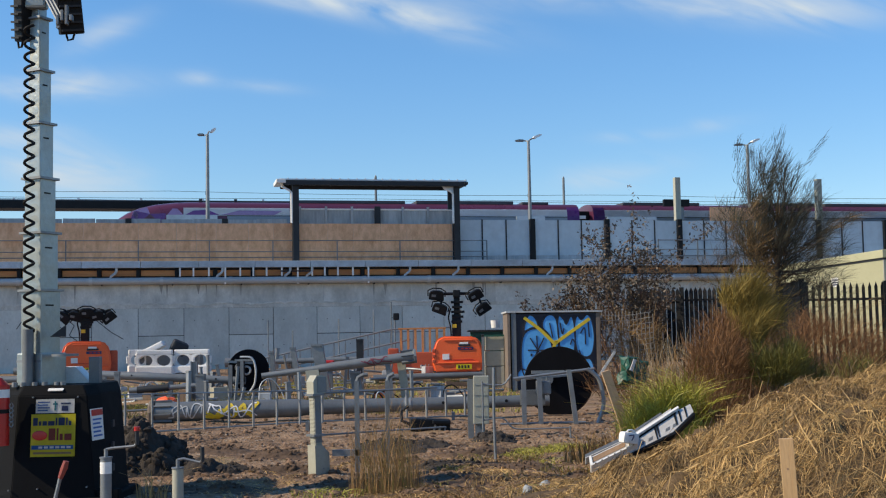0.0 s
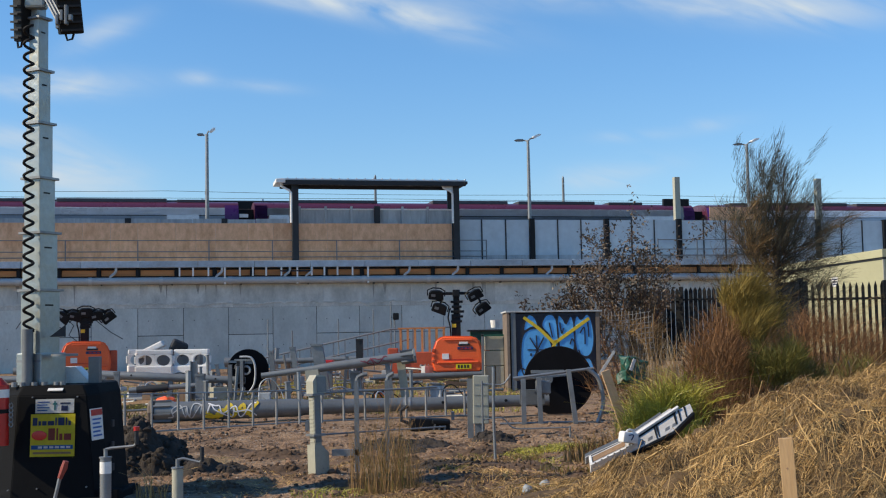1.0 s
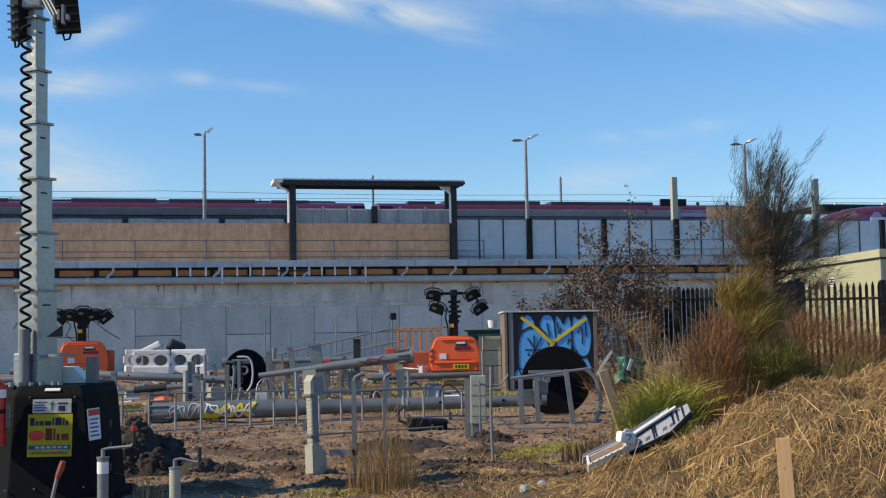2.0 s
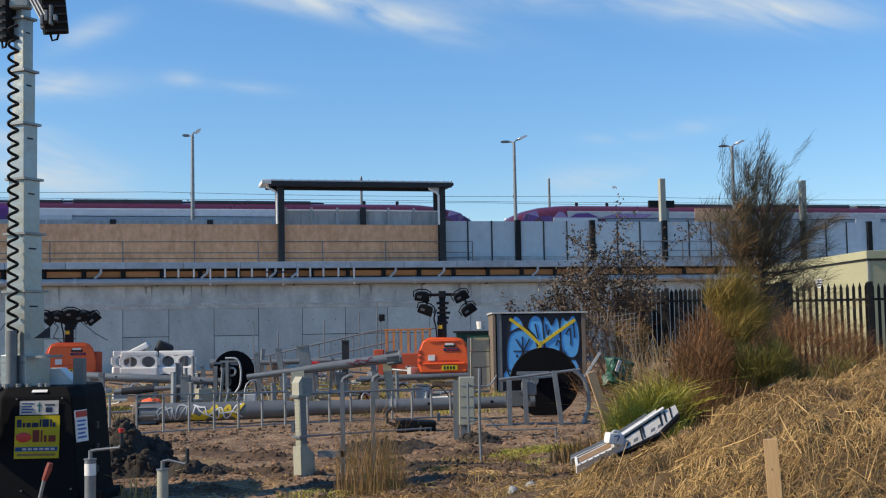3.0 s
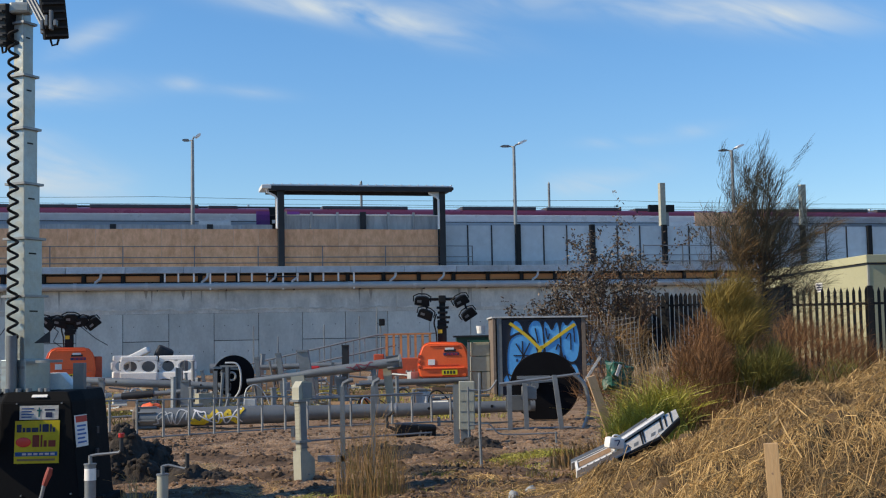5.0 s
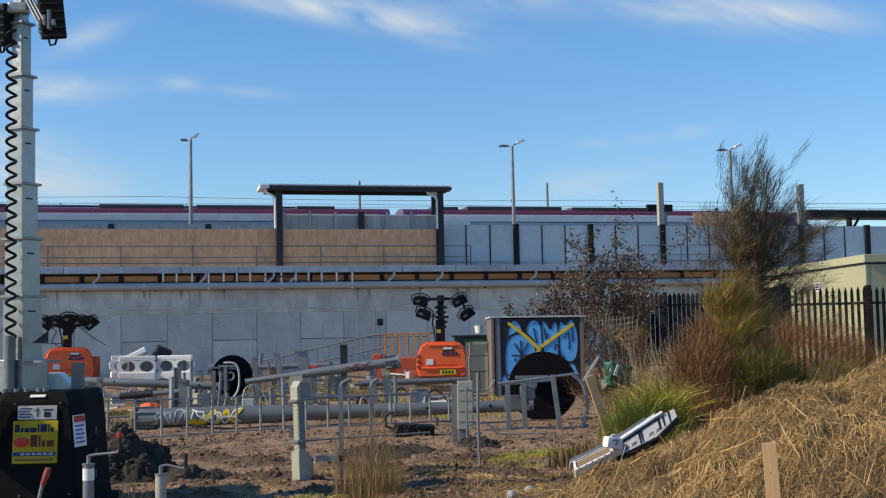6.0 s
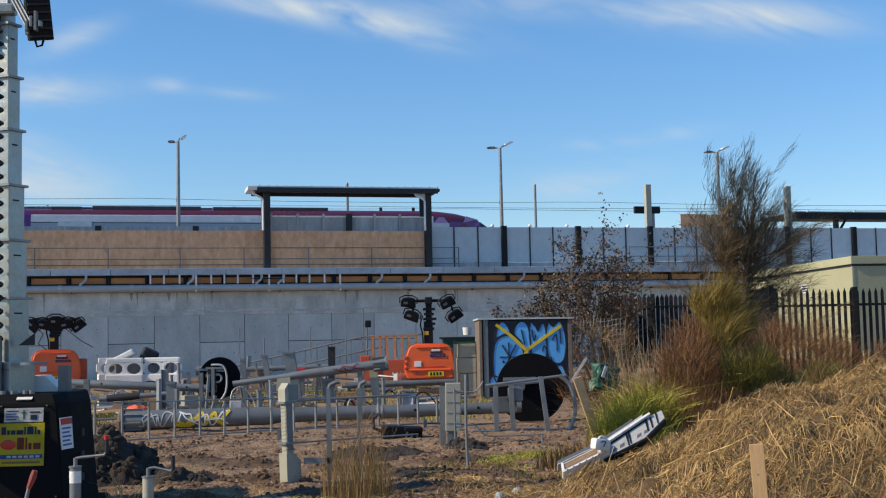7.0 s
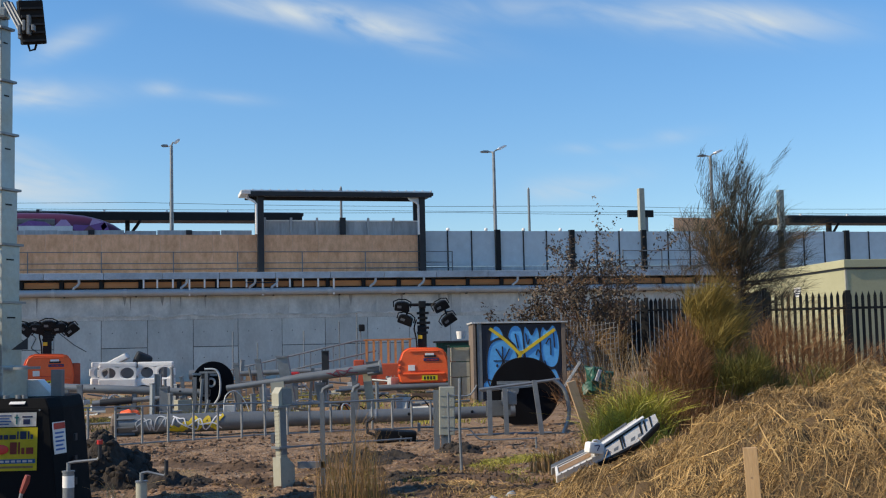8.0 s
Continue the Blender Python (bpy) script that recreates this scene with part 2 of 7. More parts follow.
def graded(lo, hi, step, far, ratio=1.35):
    c = list(np.arange(lo, hi + step / 2, step))
    d = step
    while c[-1] < far:
        d *= ratio
        c.append(c[-1] + d)
    d = step
    while c[0] > -far:
        d *= ratio
        c.insert(0, c[0] - d)
    return c


def ground_material():
    m = bpy.data.materials.new("churned_soil")
    m.use_nodes = True
    nt = m.node_tree
    bsdf = nt.nodes["Principled BSDF"]
    bsdf.inputs["Roughness"].default_value = 0.95
    bsdf.inputs["Specular IOR Level"].default_value = 0.2
    co = nt.nodes.new("ShaderNodeTexCoord")
    big = node(nt, "ShaderNodeTexNoise", Scale=0.32, Detail=6.0, Roughness=0.65)
    mid = node(nt, "ShaderNodeTexNoise", Scale=2.2, Detail=8.0, Roughness=0.7)
    fine = node(nt, "ShaderNodeTexNoise", Scale=26.0, Detail=4.0, Roughness=0.7)
    peb = node(nt, "ShaderNodeTexVoronoi", Scale=22.0)
    for n in (big, mid, fine, peb):
        nt.links.new(co.outputs["Object"], n.inputs["Vector"])

    def blend(a, b, fac):
        mx = nt.nodes.new("ShaderNodeMix")
        mx.data_type = "RGBA"
        for key, v in (("A", a), ("B", b)):
            if isinstance(v, tuple):
                mx.inputs[key].default_value = (*v, 1)
            else:
                nt.links.new(v, mx.inputs[key])
        nt.links.new(fac, mx.inputs["Factor"])
        return mx.outputs["Result"]

    def ramp(src, a, b):
        r = nt.nodes.new("ShaderNodeMapRange")
        r.inputs["From Min"].default_value, r.inputs["From Max"].default_value = a, b
        nt.links.new(src, r.inputs["Value"])
        return r.outputs[0]

    c = blend((0.34, 0.215, 0.13), (0.075, 0.042, 0.025), ramp(mid.outputs[0], 0.42, 0.64))
    c = blend(c, (0.40, 0.275, 0.175), math_node(nt, "MULTIPLY", ramp(big.outputs[0], 0.42, 0.62), 0.55))
    c = blend(c, (0.48, 0.43, 0.37), math_node(nt, "MULTIPLY", ramp(peb.outputs["Color"], 0.72, 0.95), 0.5))
    c = blend(c, (0.07, 0.05, 0.035), math_node(nt, "MULTIPLY", ramp(fine.outputs[0], 0.55, 0.75), 0.6))
    # patches of low weeds
    g = math_node(nt, "MULTIPLY", ramp(node_noise(nt, co, 0.55, 9.0), 0.56, 0.66), ramp(mid.outputs[0], 0.5, 0.4))
    c = blend(c, (0.10, 0.115, 0.03), math_node(nt, "MULTIPLY", g, 0.6))
    nt.links.new(c, bsdf.inputs["Base Color"])
    h = math_node(nt, "ADD", math_node(nt, "MULTIPLY", mid.outputs[0], 1.2), math_node(nt, "ADD", fine.outputs[0], math_node(nt, "MULTIPLY", peb.outputs["Distance"], 0.6)))
    b = node(nt, "ShaderNodeBump", Strength=0.9, Distance=0.05)
    nt.links.new(h, b.inputs["Height"])
    nt.links.new(b.outputs[0], bsdf.inputs["Normal"])
    return m


def node_noise(nt, co, scale, off):
    mp = nt.nodes.new("ShaderNodeMapping")
    mp.inputs["Location"].default_value = (off, off, off)
    nt.links.new(co.outputs["Object"], mp.inputs[0])
    n = node(nt, "ShaderNodeTexNoise", Scale=scale, Detail=5.0, Roughness=0.6)
    nt.links.new(mp.outputs[0], n.inputs["Vector"])
    return n.outputs[0]


M_SOIL = ground_material()


def build_ground():
    xs = graded(-5.6, 4.2, 0.05, 2500, 1.2)
    ys = graded(11.0, 24.0, 0.055, 2500, 1.16)
    verts = [(x, y, soil_height(x, y) + (clods(x, y) if -30 < x < 40 and 3 < y < 60 else 0)) for y in ys for x in xs]
    n = len(xs)
    faces = [(j * n + i, j * n + i + 1, (j + 1) * n + i + 1, (j + 1) * n + i) for j in range(len(ys) - 1) for i in range(n - 1)]
    ob = raw("ground", verts, faces, M_SOIL, smooth=True)
    tagged(ob, "bare churned brown soil with gravel and clods", "ground", kind="structure")


build_ground()


# ---- viaduct ----
WALL_Y = 53.3


def wall_line(pts, w):
    """A thin sprayed line on the wall's face: along, up."""
    bm = bmesh.new()
    for (x0, z0), (x1, z1) in zip(pts, pts[1:]):
        d = Vector((x1 - x0, z1 - z0)).normalized() * w / 2
        v = [bm.verts.new((x, WALL_Y - 0.012, z)) for x, z in ((x0 + d.y, z0 - d.x), (x1 + d.y, z1 - d.x), (x1 - d.y, z1 + d.x), (x0 - d.y, z0 + d.x))]
        bm.faces.new(v)
    return bm


def build_viaduct():
    wall = thing("wall_viaduct", "grey weathered concrete retaining wall of the railway", "wall", VIA)
    tagged(wall, kind="structure")
    part("core", boxm(-170, 180, WALL_Y + 0.06, WALL_Y + 1.2, -0.6, 4.68), M_JOINT, wall)
    # rough upper band in pours, smooth lower panels with open joints
    for i in range(13):
        a = -9.0 + i * 3.9
        part("band", boxm(a + 0.003, a + 3.897, WALL_Y - 0.02, WALL_Y + 0.1, 2.985, 3.98), M_CONC_ROUGH, wall)
    part("band", boxm(-170, -9.01, WALL_Y - 0.02, WALL_Y + 0.1, 3.02, 3.98), M_CONC_ROUGH, wall)
    part("band", boxm(41.71, 180, WALL_Y - 0.02, WALL_Y + 0.1, 3.02, 3.98), M_CONC_ROUGH, wall)
    lower = boxm(0.012, 1.888, WALL_Y, WALL_Y + 0.1, 1.83, 2.98)
    low_a = part("panel", lower, M_CONC_LOW, wall)
    low_b = part("panel", boxm(0.012, 1.888, WALL_Y, WALL_Y + 0.1, -0.5, 1.80), M_CONC_LOW, wall)
    tall = part("panel", boxm(0.012, 1.888, WALL_Y - 0.006, WALL_Y + 0.1, -0.5, 2.98), M_CONC_LOW, wall)
    low_a.matrix_basis = low_b.matrix_basis = pose(-1.3, 0, 0)
    tall.matrix_basis = pose(-3.2, 0, 0)
    for i in range(-3, 22):
        split = i % 2 == 0 or i in (5, 9)
        for src in ((low_a, low_b) if split else (tall,)):
            if i == 0 and split or (i == -1 and not split):
                continue
            o = src.copy()
            scene.collection.objects.link(o)
            o.parent = wall
            o.matrix_basis = pose(-1.3 + 1.9 * i, 0, 0)
    part("panel", boxm(-170, -7.02, WALL_Y, WALL_Y + 0.1, -0.5, 2.98), M_CONC_LOW, wall)
    part("panel", boxm(40.52, 180, WALL_Y, WALL_Y + 0.1, -0.5, 2.98), M_CONC_LOW, wall)
    # ragged lip of spilled mortar where the rough band meets the panels
    for i in range(13):
        a = -9.0 + i * 3.9
        n = 46
        edge = [(a + 3.9 * k / n, 3.20 + 0.10 * nz(a + 3.9 * k / n, 0.7, 0, 1.1) + 0.05 * nz(a + 3.9 * k / n, 2.2, 0, 5.0)) for k in range(n + 1)]
        low = [(x, z - 0.05 - 0.07 * abs(nz(x, 5.0, 0, 3.1))) for x, z in edge]
        part("mortar_lip", prism(bmesh.new(), edge + low[::-1], WALL_Y - 0.055, WALL_Y - 0.018), M_CONC_ROUGH, wall)
    part("coping", boxm(-170, 180, WALL_Y - 0.06, WALL_Y + 0.12, 3.98, 4.02), M_CONC, wall)

    for i in range(-3, 22):
        for dx, z in ((0.45, 1.35), (1.45, 1.35), (0.45, 2.45), (1.45, 2.45)):
            a = -1.3 + 1.9 * i + dx
            part("tie_hole", cylm((a, WALL_Y - 0.012, z), (a, WALL_Y - 0.004, z), 0.022, seg=8), M_JOINT, wall)
    rng = random.Random(8)
    for i in range(26):
        a, w, z = rng.uniform(-9, 36), rng.uniform(0.03, 0.09), rng.uniform(0.35, 0.85)
        part("water_stain", prism(bmesh.new(), [(a - w, 3.97), (a + w, 3.97), (a + w * 0.5, 3.97 - z * 0.6), (a + w * 0.1, 3.97 - z)], WALL_Y - 0.026, WALL_Y - 0.021), M_STAIN, wall)
    for pts in ([(-6.2, 2.2), (-6.0, 2.5), (-5.6, 2.4), (-5.5, 1.9), (-5.9, 1.7)], [(-5.3, 1.8), (-4.9, 2.5), (-4.4, 2.2), (-4.6, 1.6)], [(-4.8, 2.5), (-4.2, 2.6), (-3.9, 2.3), (-4.1, 1.9), (-3.7, 1.6)],
                [(-3.9, 2.7), (-3.4, 2.5), (-3.3, 1.9)], [(-3.0, 2.5), (-2.4, 2.0), (-1.9, 1.7)]):
        part("graffiti_line", wall_line(pts, 0.035), M_JOINT, wall)

    deck = thing("viaduct_deck", "concrete railway deck with a galvanised edge beam", "bridge deck", VIA)
    tagged(deck, kind="structure")
    part("slab", boxm(-170, 180, WALL_Y + 1.2, 80, 3.6, 4.3), M_CONC, deck)
    part("platform", boxm(-170, 180, WALL_Y + 0.3, 58.6, 4.69, 4.9), M_CONC, deck)
    part("far_platform", boxm(-170, 180, 67.6, 78, 4.3, 5.4), M_CONC, deck)
    for i in range(60):
        a = -30 + i * 2.4
        part("edge_beam", boxm(a + 0.008, a + 2.392, WALL_Y - 0.42, WALL_Y + 0.3, 4.70, 4.98, bevel=0.012), M_DECK, deck)
    for i in range(36):
        a = -14 + i * 1.6
        part("timber", boxm(a + 0.02, a + 1.42, WALL_Y - 0.12, WALL_Y + 0.05, 4.36, 4.60), M_TIMBER, deck)
        part("soffit_beam", boxm(a + 1.42, a + 1.58, WALL_Y - 0.22, WALL_Y + 0.3, 4.30, 4.70), M_BLACK, deck)
    # dark sheet painted in for the shade behind the timbers
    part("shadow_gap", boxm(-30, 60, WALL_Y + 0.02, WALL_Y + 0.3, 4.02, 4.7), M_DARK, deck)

    pipe = thing("drain_pipe", "long grey drain pipe along the wall top", "pipe", VIA)
    part("run", cylm((-40, WALL_Y - 0.28, 4.13), (42, WALL_Y - 0.28, 4.16), 0.15, seg=16), M_PIPE, pipe, smooth=True)
    for i in range(20):
        a = -12 + i * 2.9
        part("collar", cylm((a, WALL_Y - 0.28, 4.14), (a + 0.14, WALL_Y - 0.28, 4.14), 0.168, seg=16), M_PIPE, pipe, smooth=True)
        part("bracket", boxm(a + 0.5, a + 0.55, WALL_Y - 0.30, WALL_Y + 0.0, 3.95, 4.02), M_DARK, pipe)
    for a in (-2.4, 2.0, 4.9, 5.85, 10.2, 12.4, 16.8, 19.5, 26.0):
        part("downpipe", tube(bmesh.new(), [(a + 0.22, WALL_Y - 0.36, 4.74), (a + 0.22, WALL_Y - 0.36, 4.56), (a + 0.16, WALL_Y - 0.36, 4.46),
             (a, WALL_Y - 0.32, 4.34), (a - 0.05, WALL_Y - 0.3, 4.2)], 0.055), M_PIPE, pipe, smooth=True)
    hangers = thing("cable_hangers", "short white cable hangers under the deck edge", "bracket", VIA)
    for i in range(14):
        a = 0.4 + i * 0.62 + 0.06 * math.sin(i * 5)
        part("hanger", boxm(a, a + 0.07, WALL_Y - 0.40, WALL_Y - 0.34, 4.10 - (0.12 if i % 5 == 3 else -0.22), 4.70), M_WHITE, hangers)
    part("cable_tray", boxm(4.7, 6.1, WALL_Y - 0.40, WALL_Y - 0.3, 4.50, 4.56), M_DARK, hangers)


build_viaduct()
PLY_Y = 54.0


def build_hoarding():
    h = thing("plywood_hoarding", "weathered plywood hoarding with galvanised handrails along the platform edge", "hoarding", VIA)
    edges = [-14.3, -11.9, -9.5, -7.05, -4.8, -3.6, -2.45, -1.31, 0.3, 1.15, 2.0, 3.4, 4.5, 5.32]
    edges2 = [5.62, 6.9, 8.05, 9.3, 10.5, 11.7, 12.62]
    for row in (edges, edges2):
        for a, b in zip(row, row[1:]):
            part("sheet", boxm(a + 0.003, b - 0.003, PLY_Y, PLY_Y + 0.018, 4.98, 6.70 + 0.02 * nz(a, 3.3)), M_PLY, h)
    part("sheet", boxm(25.64, 27.0, PLY_Y + 0.6, PLY_Y + 0.62, 4.98, 7.62), M_PLY, h)
    part("sheet", boxm(27.01, 28.4, PLY_Y + 0.6, PLY_Y + 0.62, 4.98, 7.60), M_PLY, h)
    rail = thing("handrail", "thin galvanised tube handrail fixed to the deck edge", "railing", VIA)
    for z in (5.93, 5.44, 5.19):
        part("rail", cylm((-14, PLY_Y - 0.16, z), (14.2, PLY_Y - 0.16, z), 0.019, seg=8), M_POLE, rail)
    for a in (-10.2, -7.2, -4.3, -1.31, 1.7, 4.45, 7.3, 10.15, 12.9, 14.2):
        part("upright", boxm(a - 0.022, a + 0.022, PLY_Y - 0.16, PLY_Y - 0.11, 4.98, 5.95), M_POLE, rail)
        part("foot", boxm(a - 0.07, a + 0.07, PLY_Y - 0.24, PLY_Y - 0.08, 4.90, 4.995), M_DARK, rail)
    rail2 = thing("handrail", "thin galvanised tube handrail fixed to the deck edge", "railing", VIA)
    for z in (5.95, 5.5, 5.2):
        part("rail", cylm((22.6, PLY_Y - 0.16, z), (26.6, PLY_Y - 0.16, z), 0.024, seg=8), M_GALV, rail2)
    for a in (22.6, 24.6, 26.6):
        part("upright", boxm(a - 0.025, a + 0.025, PLY_Y - 0.16, PLY_Y - 0.11, 4.98, 6.0), M_GALV, rail2)
    back = thing("parapet", "stained pale concrete parapet panels behind the hoarding", "parapet", VIA)
    for i in range(12):
        a = -11.4 + i * 1.38
        part("panel", boxm(a + 0.02, a + 1.36, PLY_Y + 0.5, PLY_Y + 0.62, 4.9, 6.93 + 0.015 * math.sin(i * 3)), M_CONC_PALE, back)
        if i % 3 == 1:
            part("post", boxm(a - 0.13, a + 0.13, PLY_Y + 0.42, PLY_Y + 0.5, 4.9, 6.95), M_DARK, back)
    for i in range(6):
        a = 5.72 + i * 1.175
        part("panel", boxm(a + 0.02, a + 1.155, PLY_Y + 0.5, PLY_Y + 0.62, 4.9, 7.36), M_CONC_PALE, back)
        part("cap", boxm(a + 0.01, a + 1.165, PLY_Y + 0.46, PLY_Y + 0.64, 7.36, 7.41), M_WHITE, back)
        part("post", boxm(a - 0.05, a + 0.05, PLY_Y + 0.40, PLY_Y + 0.49, 4.9, 7.52), M_CONC_PALE if i not in (3,) else M_DARK, back)
    part("post", boxm(9.10, 9.36, PLY_Y + 0.30, PLY_Y + 0.44, 4.9, 7.52), M_DARK, back)


def build_screen():
    s = thing("noise_screen", "grey translucent noise screen with black steel posts", "screen", VIA)
    y = PLY_Y + 0.35
    posts = [16.53 + 3.68 * k for k in range(-1, 13)]
    for k, a in enumerate(posts):
        if a > 13:
            part("post", boxm(a - 0.12, a + 0.12, y - 0.14, y + 0.12, 4.9, 6.98, bevel=0.01), M_BLACK, s)
        for j in range(3):
            p0 = a + 0.12 + j * 1.147
            if p0 < 12.6:
                continue
            part("pane", boxm(p0 + 0.02, p0 + 1.127, y - 0.012, y + 0.012, 5.28, 6.92), M_PANEL, s)
            part("mullion", boxm(p0 - 0.028, p0 + 0.028, y - 0.05, y + 0.05, 4.92, 6.94), M_DARK, s)
            part("kick_panel", boxm(p0 + 0.03, p0 + 1.117, y - 0.03, y + 0.03, 4.9, 5.27), M_CONC_PALE, s)


def build_shelter():
    s = thing("platform_shelter", "steel-framed platform shelter with a thin flat roof", "shelter", VIA)
    y = PLY_Y - 0.05
    part("roof", boxm(4.72, 13.24, y - 0.35, y + 1.2, 8.56, 8.66, pose(0, 0, 0)), M_ROOF, s)
    part("fascia", boxm(4.9, 13.22, y - 0.38, y - 0.30, 8.38, 8.60, bevel=0.02), M_DARK, s)
    part("fascia", boxm(4.9, 13.22, y + 1.15, y + 1.23, 8.38, 8.60), M_DARK, s)
    part("gutter_end", boxm(4.60, 5.02, y - 0.41, y + 1.15, 8.46, 8.64, bevel=0.03), M_WHITE, s)
    part("gutter_end", boxm(13.12, 13.30, y - 0.41, y + 1.15, 8.46, 8.60, bevel=0.03), M_DARK, s)
    for a in (5.47, 12.80):
        part("column", boxm(a - 0.14, a + 0.14, y - 0.20, y + 0.02, 4.6, 8.5, bevel=0.01), M_DARK, s)
        part("column", boxm(a - 0.14, a + 0.14, y + 0.95, y + 1.1, 4.9, 8.5), M_DARK, s)
        part("rafter", boxm(a - 0.08, a + 0.08, y - 0.1, y + 1.1, 8.36, 8.56), M_DARK, s)
    for a, d in ((5.28, -1), (12.62, -1)):
        part("downpipe", tube(bmesh.new(), [(a - 0.45, y - 0.2, 8.46), (a - 0.42, y - 0.2, 8.32), (a - 0.1, y - 0.2, 8.16), (a, y - 0.2, 8.05), (a, y - 0.2, 6.7)], 0.05),
             M_WHITE, s, smooth=True)
    part("gusset", prism(bmesh.new(), [(12.1, 8.42), (12.66, 8.42), (12.66, 8.02)], y - 0.15, y - 0.1), M_ROOF, s)
    for i in range(22):
        a = 5.1 + i * 0.385
        part("roof_rib", boxm(a, a + 0.05, y - 0.35, y + 1.2, 8.66, 8.70), M_ROOF, s)
    for a in (6.3, 11.0):
        part("roof_clutter", tube(bmesh.new(), [(a, y + 1, 8.68), (a + 0.3, y + 1, 8.78), (a + 0.9, y + 1.2, 8.80), (a + 1.2, y + 1.1, 8.70)], 0.03), M_GALV, s)


def build_lamp(a, turned=False):
    l = thing("platform_lamp", "tall galvanised platform lamp post with two flat lantern heads", "lamp post", VIA @ pose(a, 56, 0), "lamps along the platform")
    part("post", cylm((0, 0, 4.9), (0, 0, 10.95), 0.105, 0.07, 12), M_GALV, l, smooth=True)
    part("base", cylm((0, 0, 4.9), (0, 0, 5.3), 0.14, seg=12), M_GALV, l, smooth=True)
    w = 0.25 if turned else 1.0
    part("arm", tube(bmesh.new(), [(0, 0, 10.85), (0.08 * w, 0, 11.0), (0.35 * w, 0, 11.12)], 0.035), M_GALV, l)
    part("arm", tube(bmesh.new(), [(0, 0, 10.85), (-0.08 * w, 0.1, 10.95), (-0.3 * w, 0.2, 10.97)], 0.035), M_GALV, l)
    head = [(0.20, 11.07), (0.27, 11.15), (0.50, 11.25), (0.64, 11.24), (0.60, 11.18), (0.34, 11.05)]
    part("lantern", prism(bmesh.new(), [(x * (0.6 if turned else 1), z) for x, z in head], -0.17, 0.17), M_WHITE, l)
    head = [(-0.16, 10.94), (-0.25, 11.01), (-0.48, 11.01), (-0.60, 10.98), (-0.48, 10.93)]
    part("lantern", prism(bmesh.new(), [(x * (0.75 if turned else 1), z) for x, z in head], 0.03, 0.37), M_GALV, l)
    part("sensor", boxm(-0.1, -0.04, -0.03, 0.03, 8.2, 8.36), M_GALV, l)
    return l


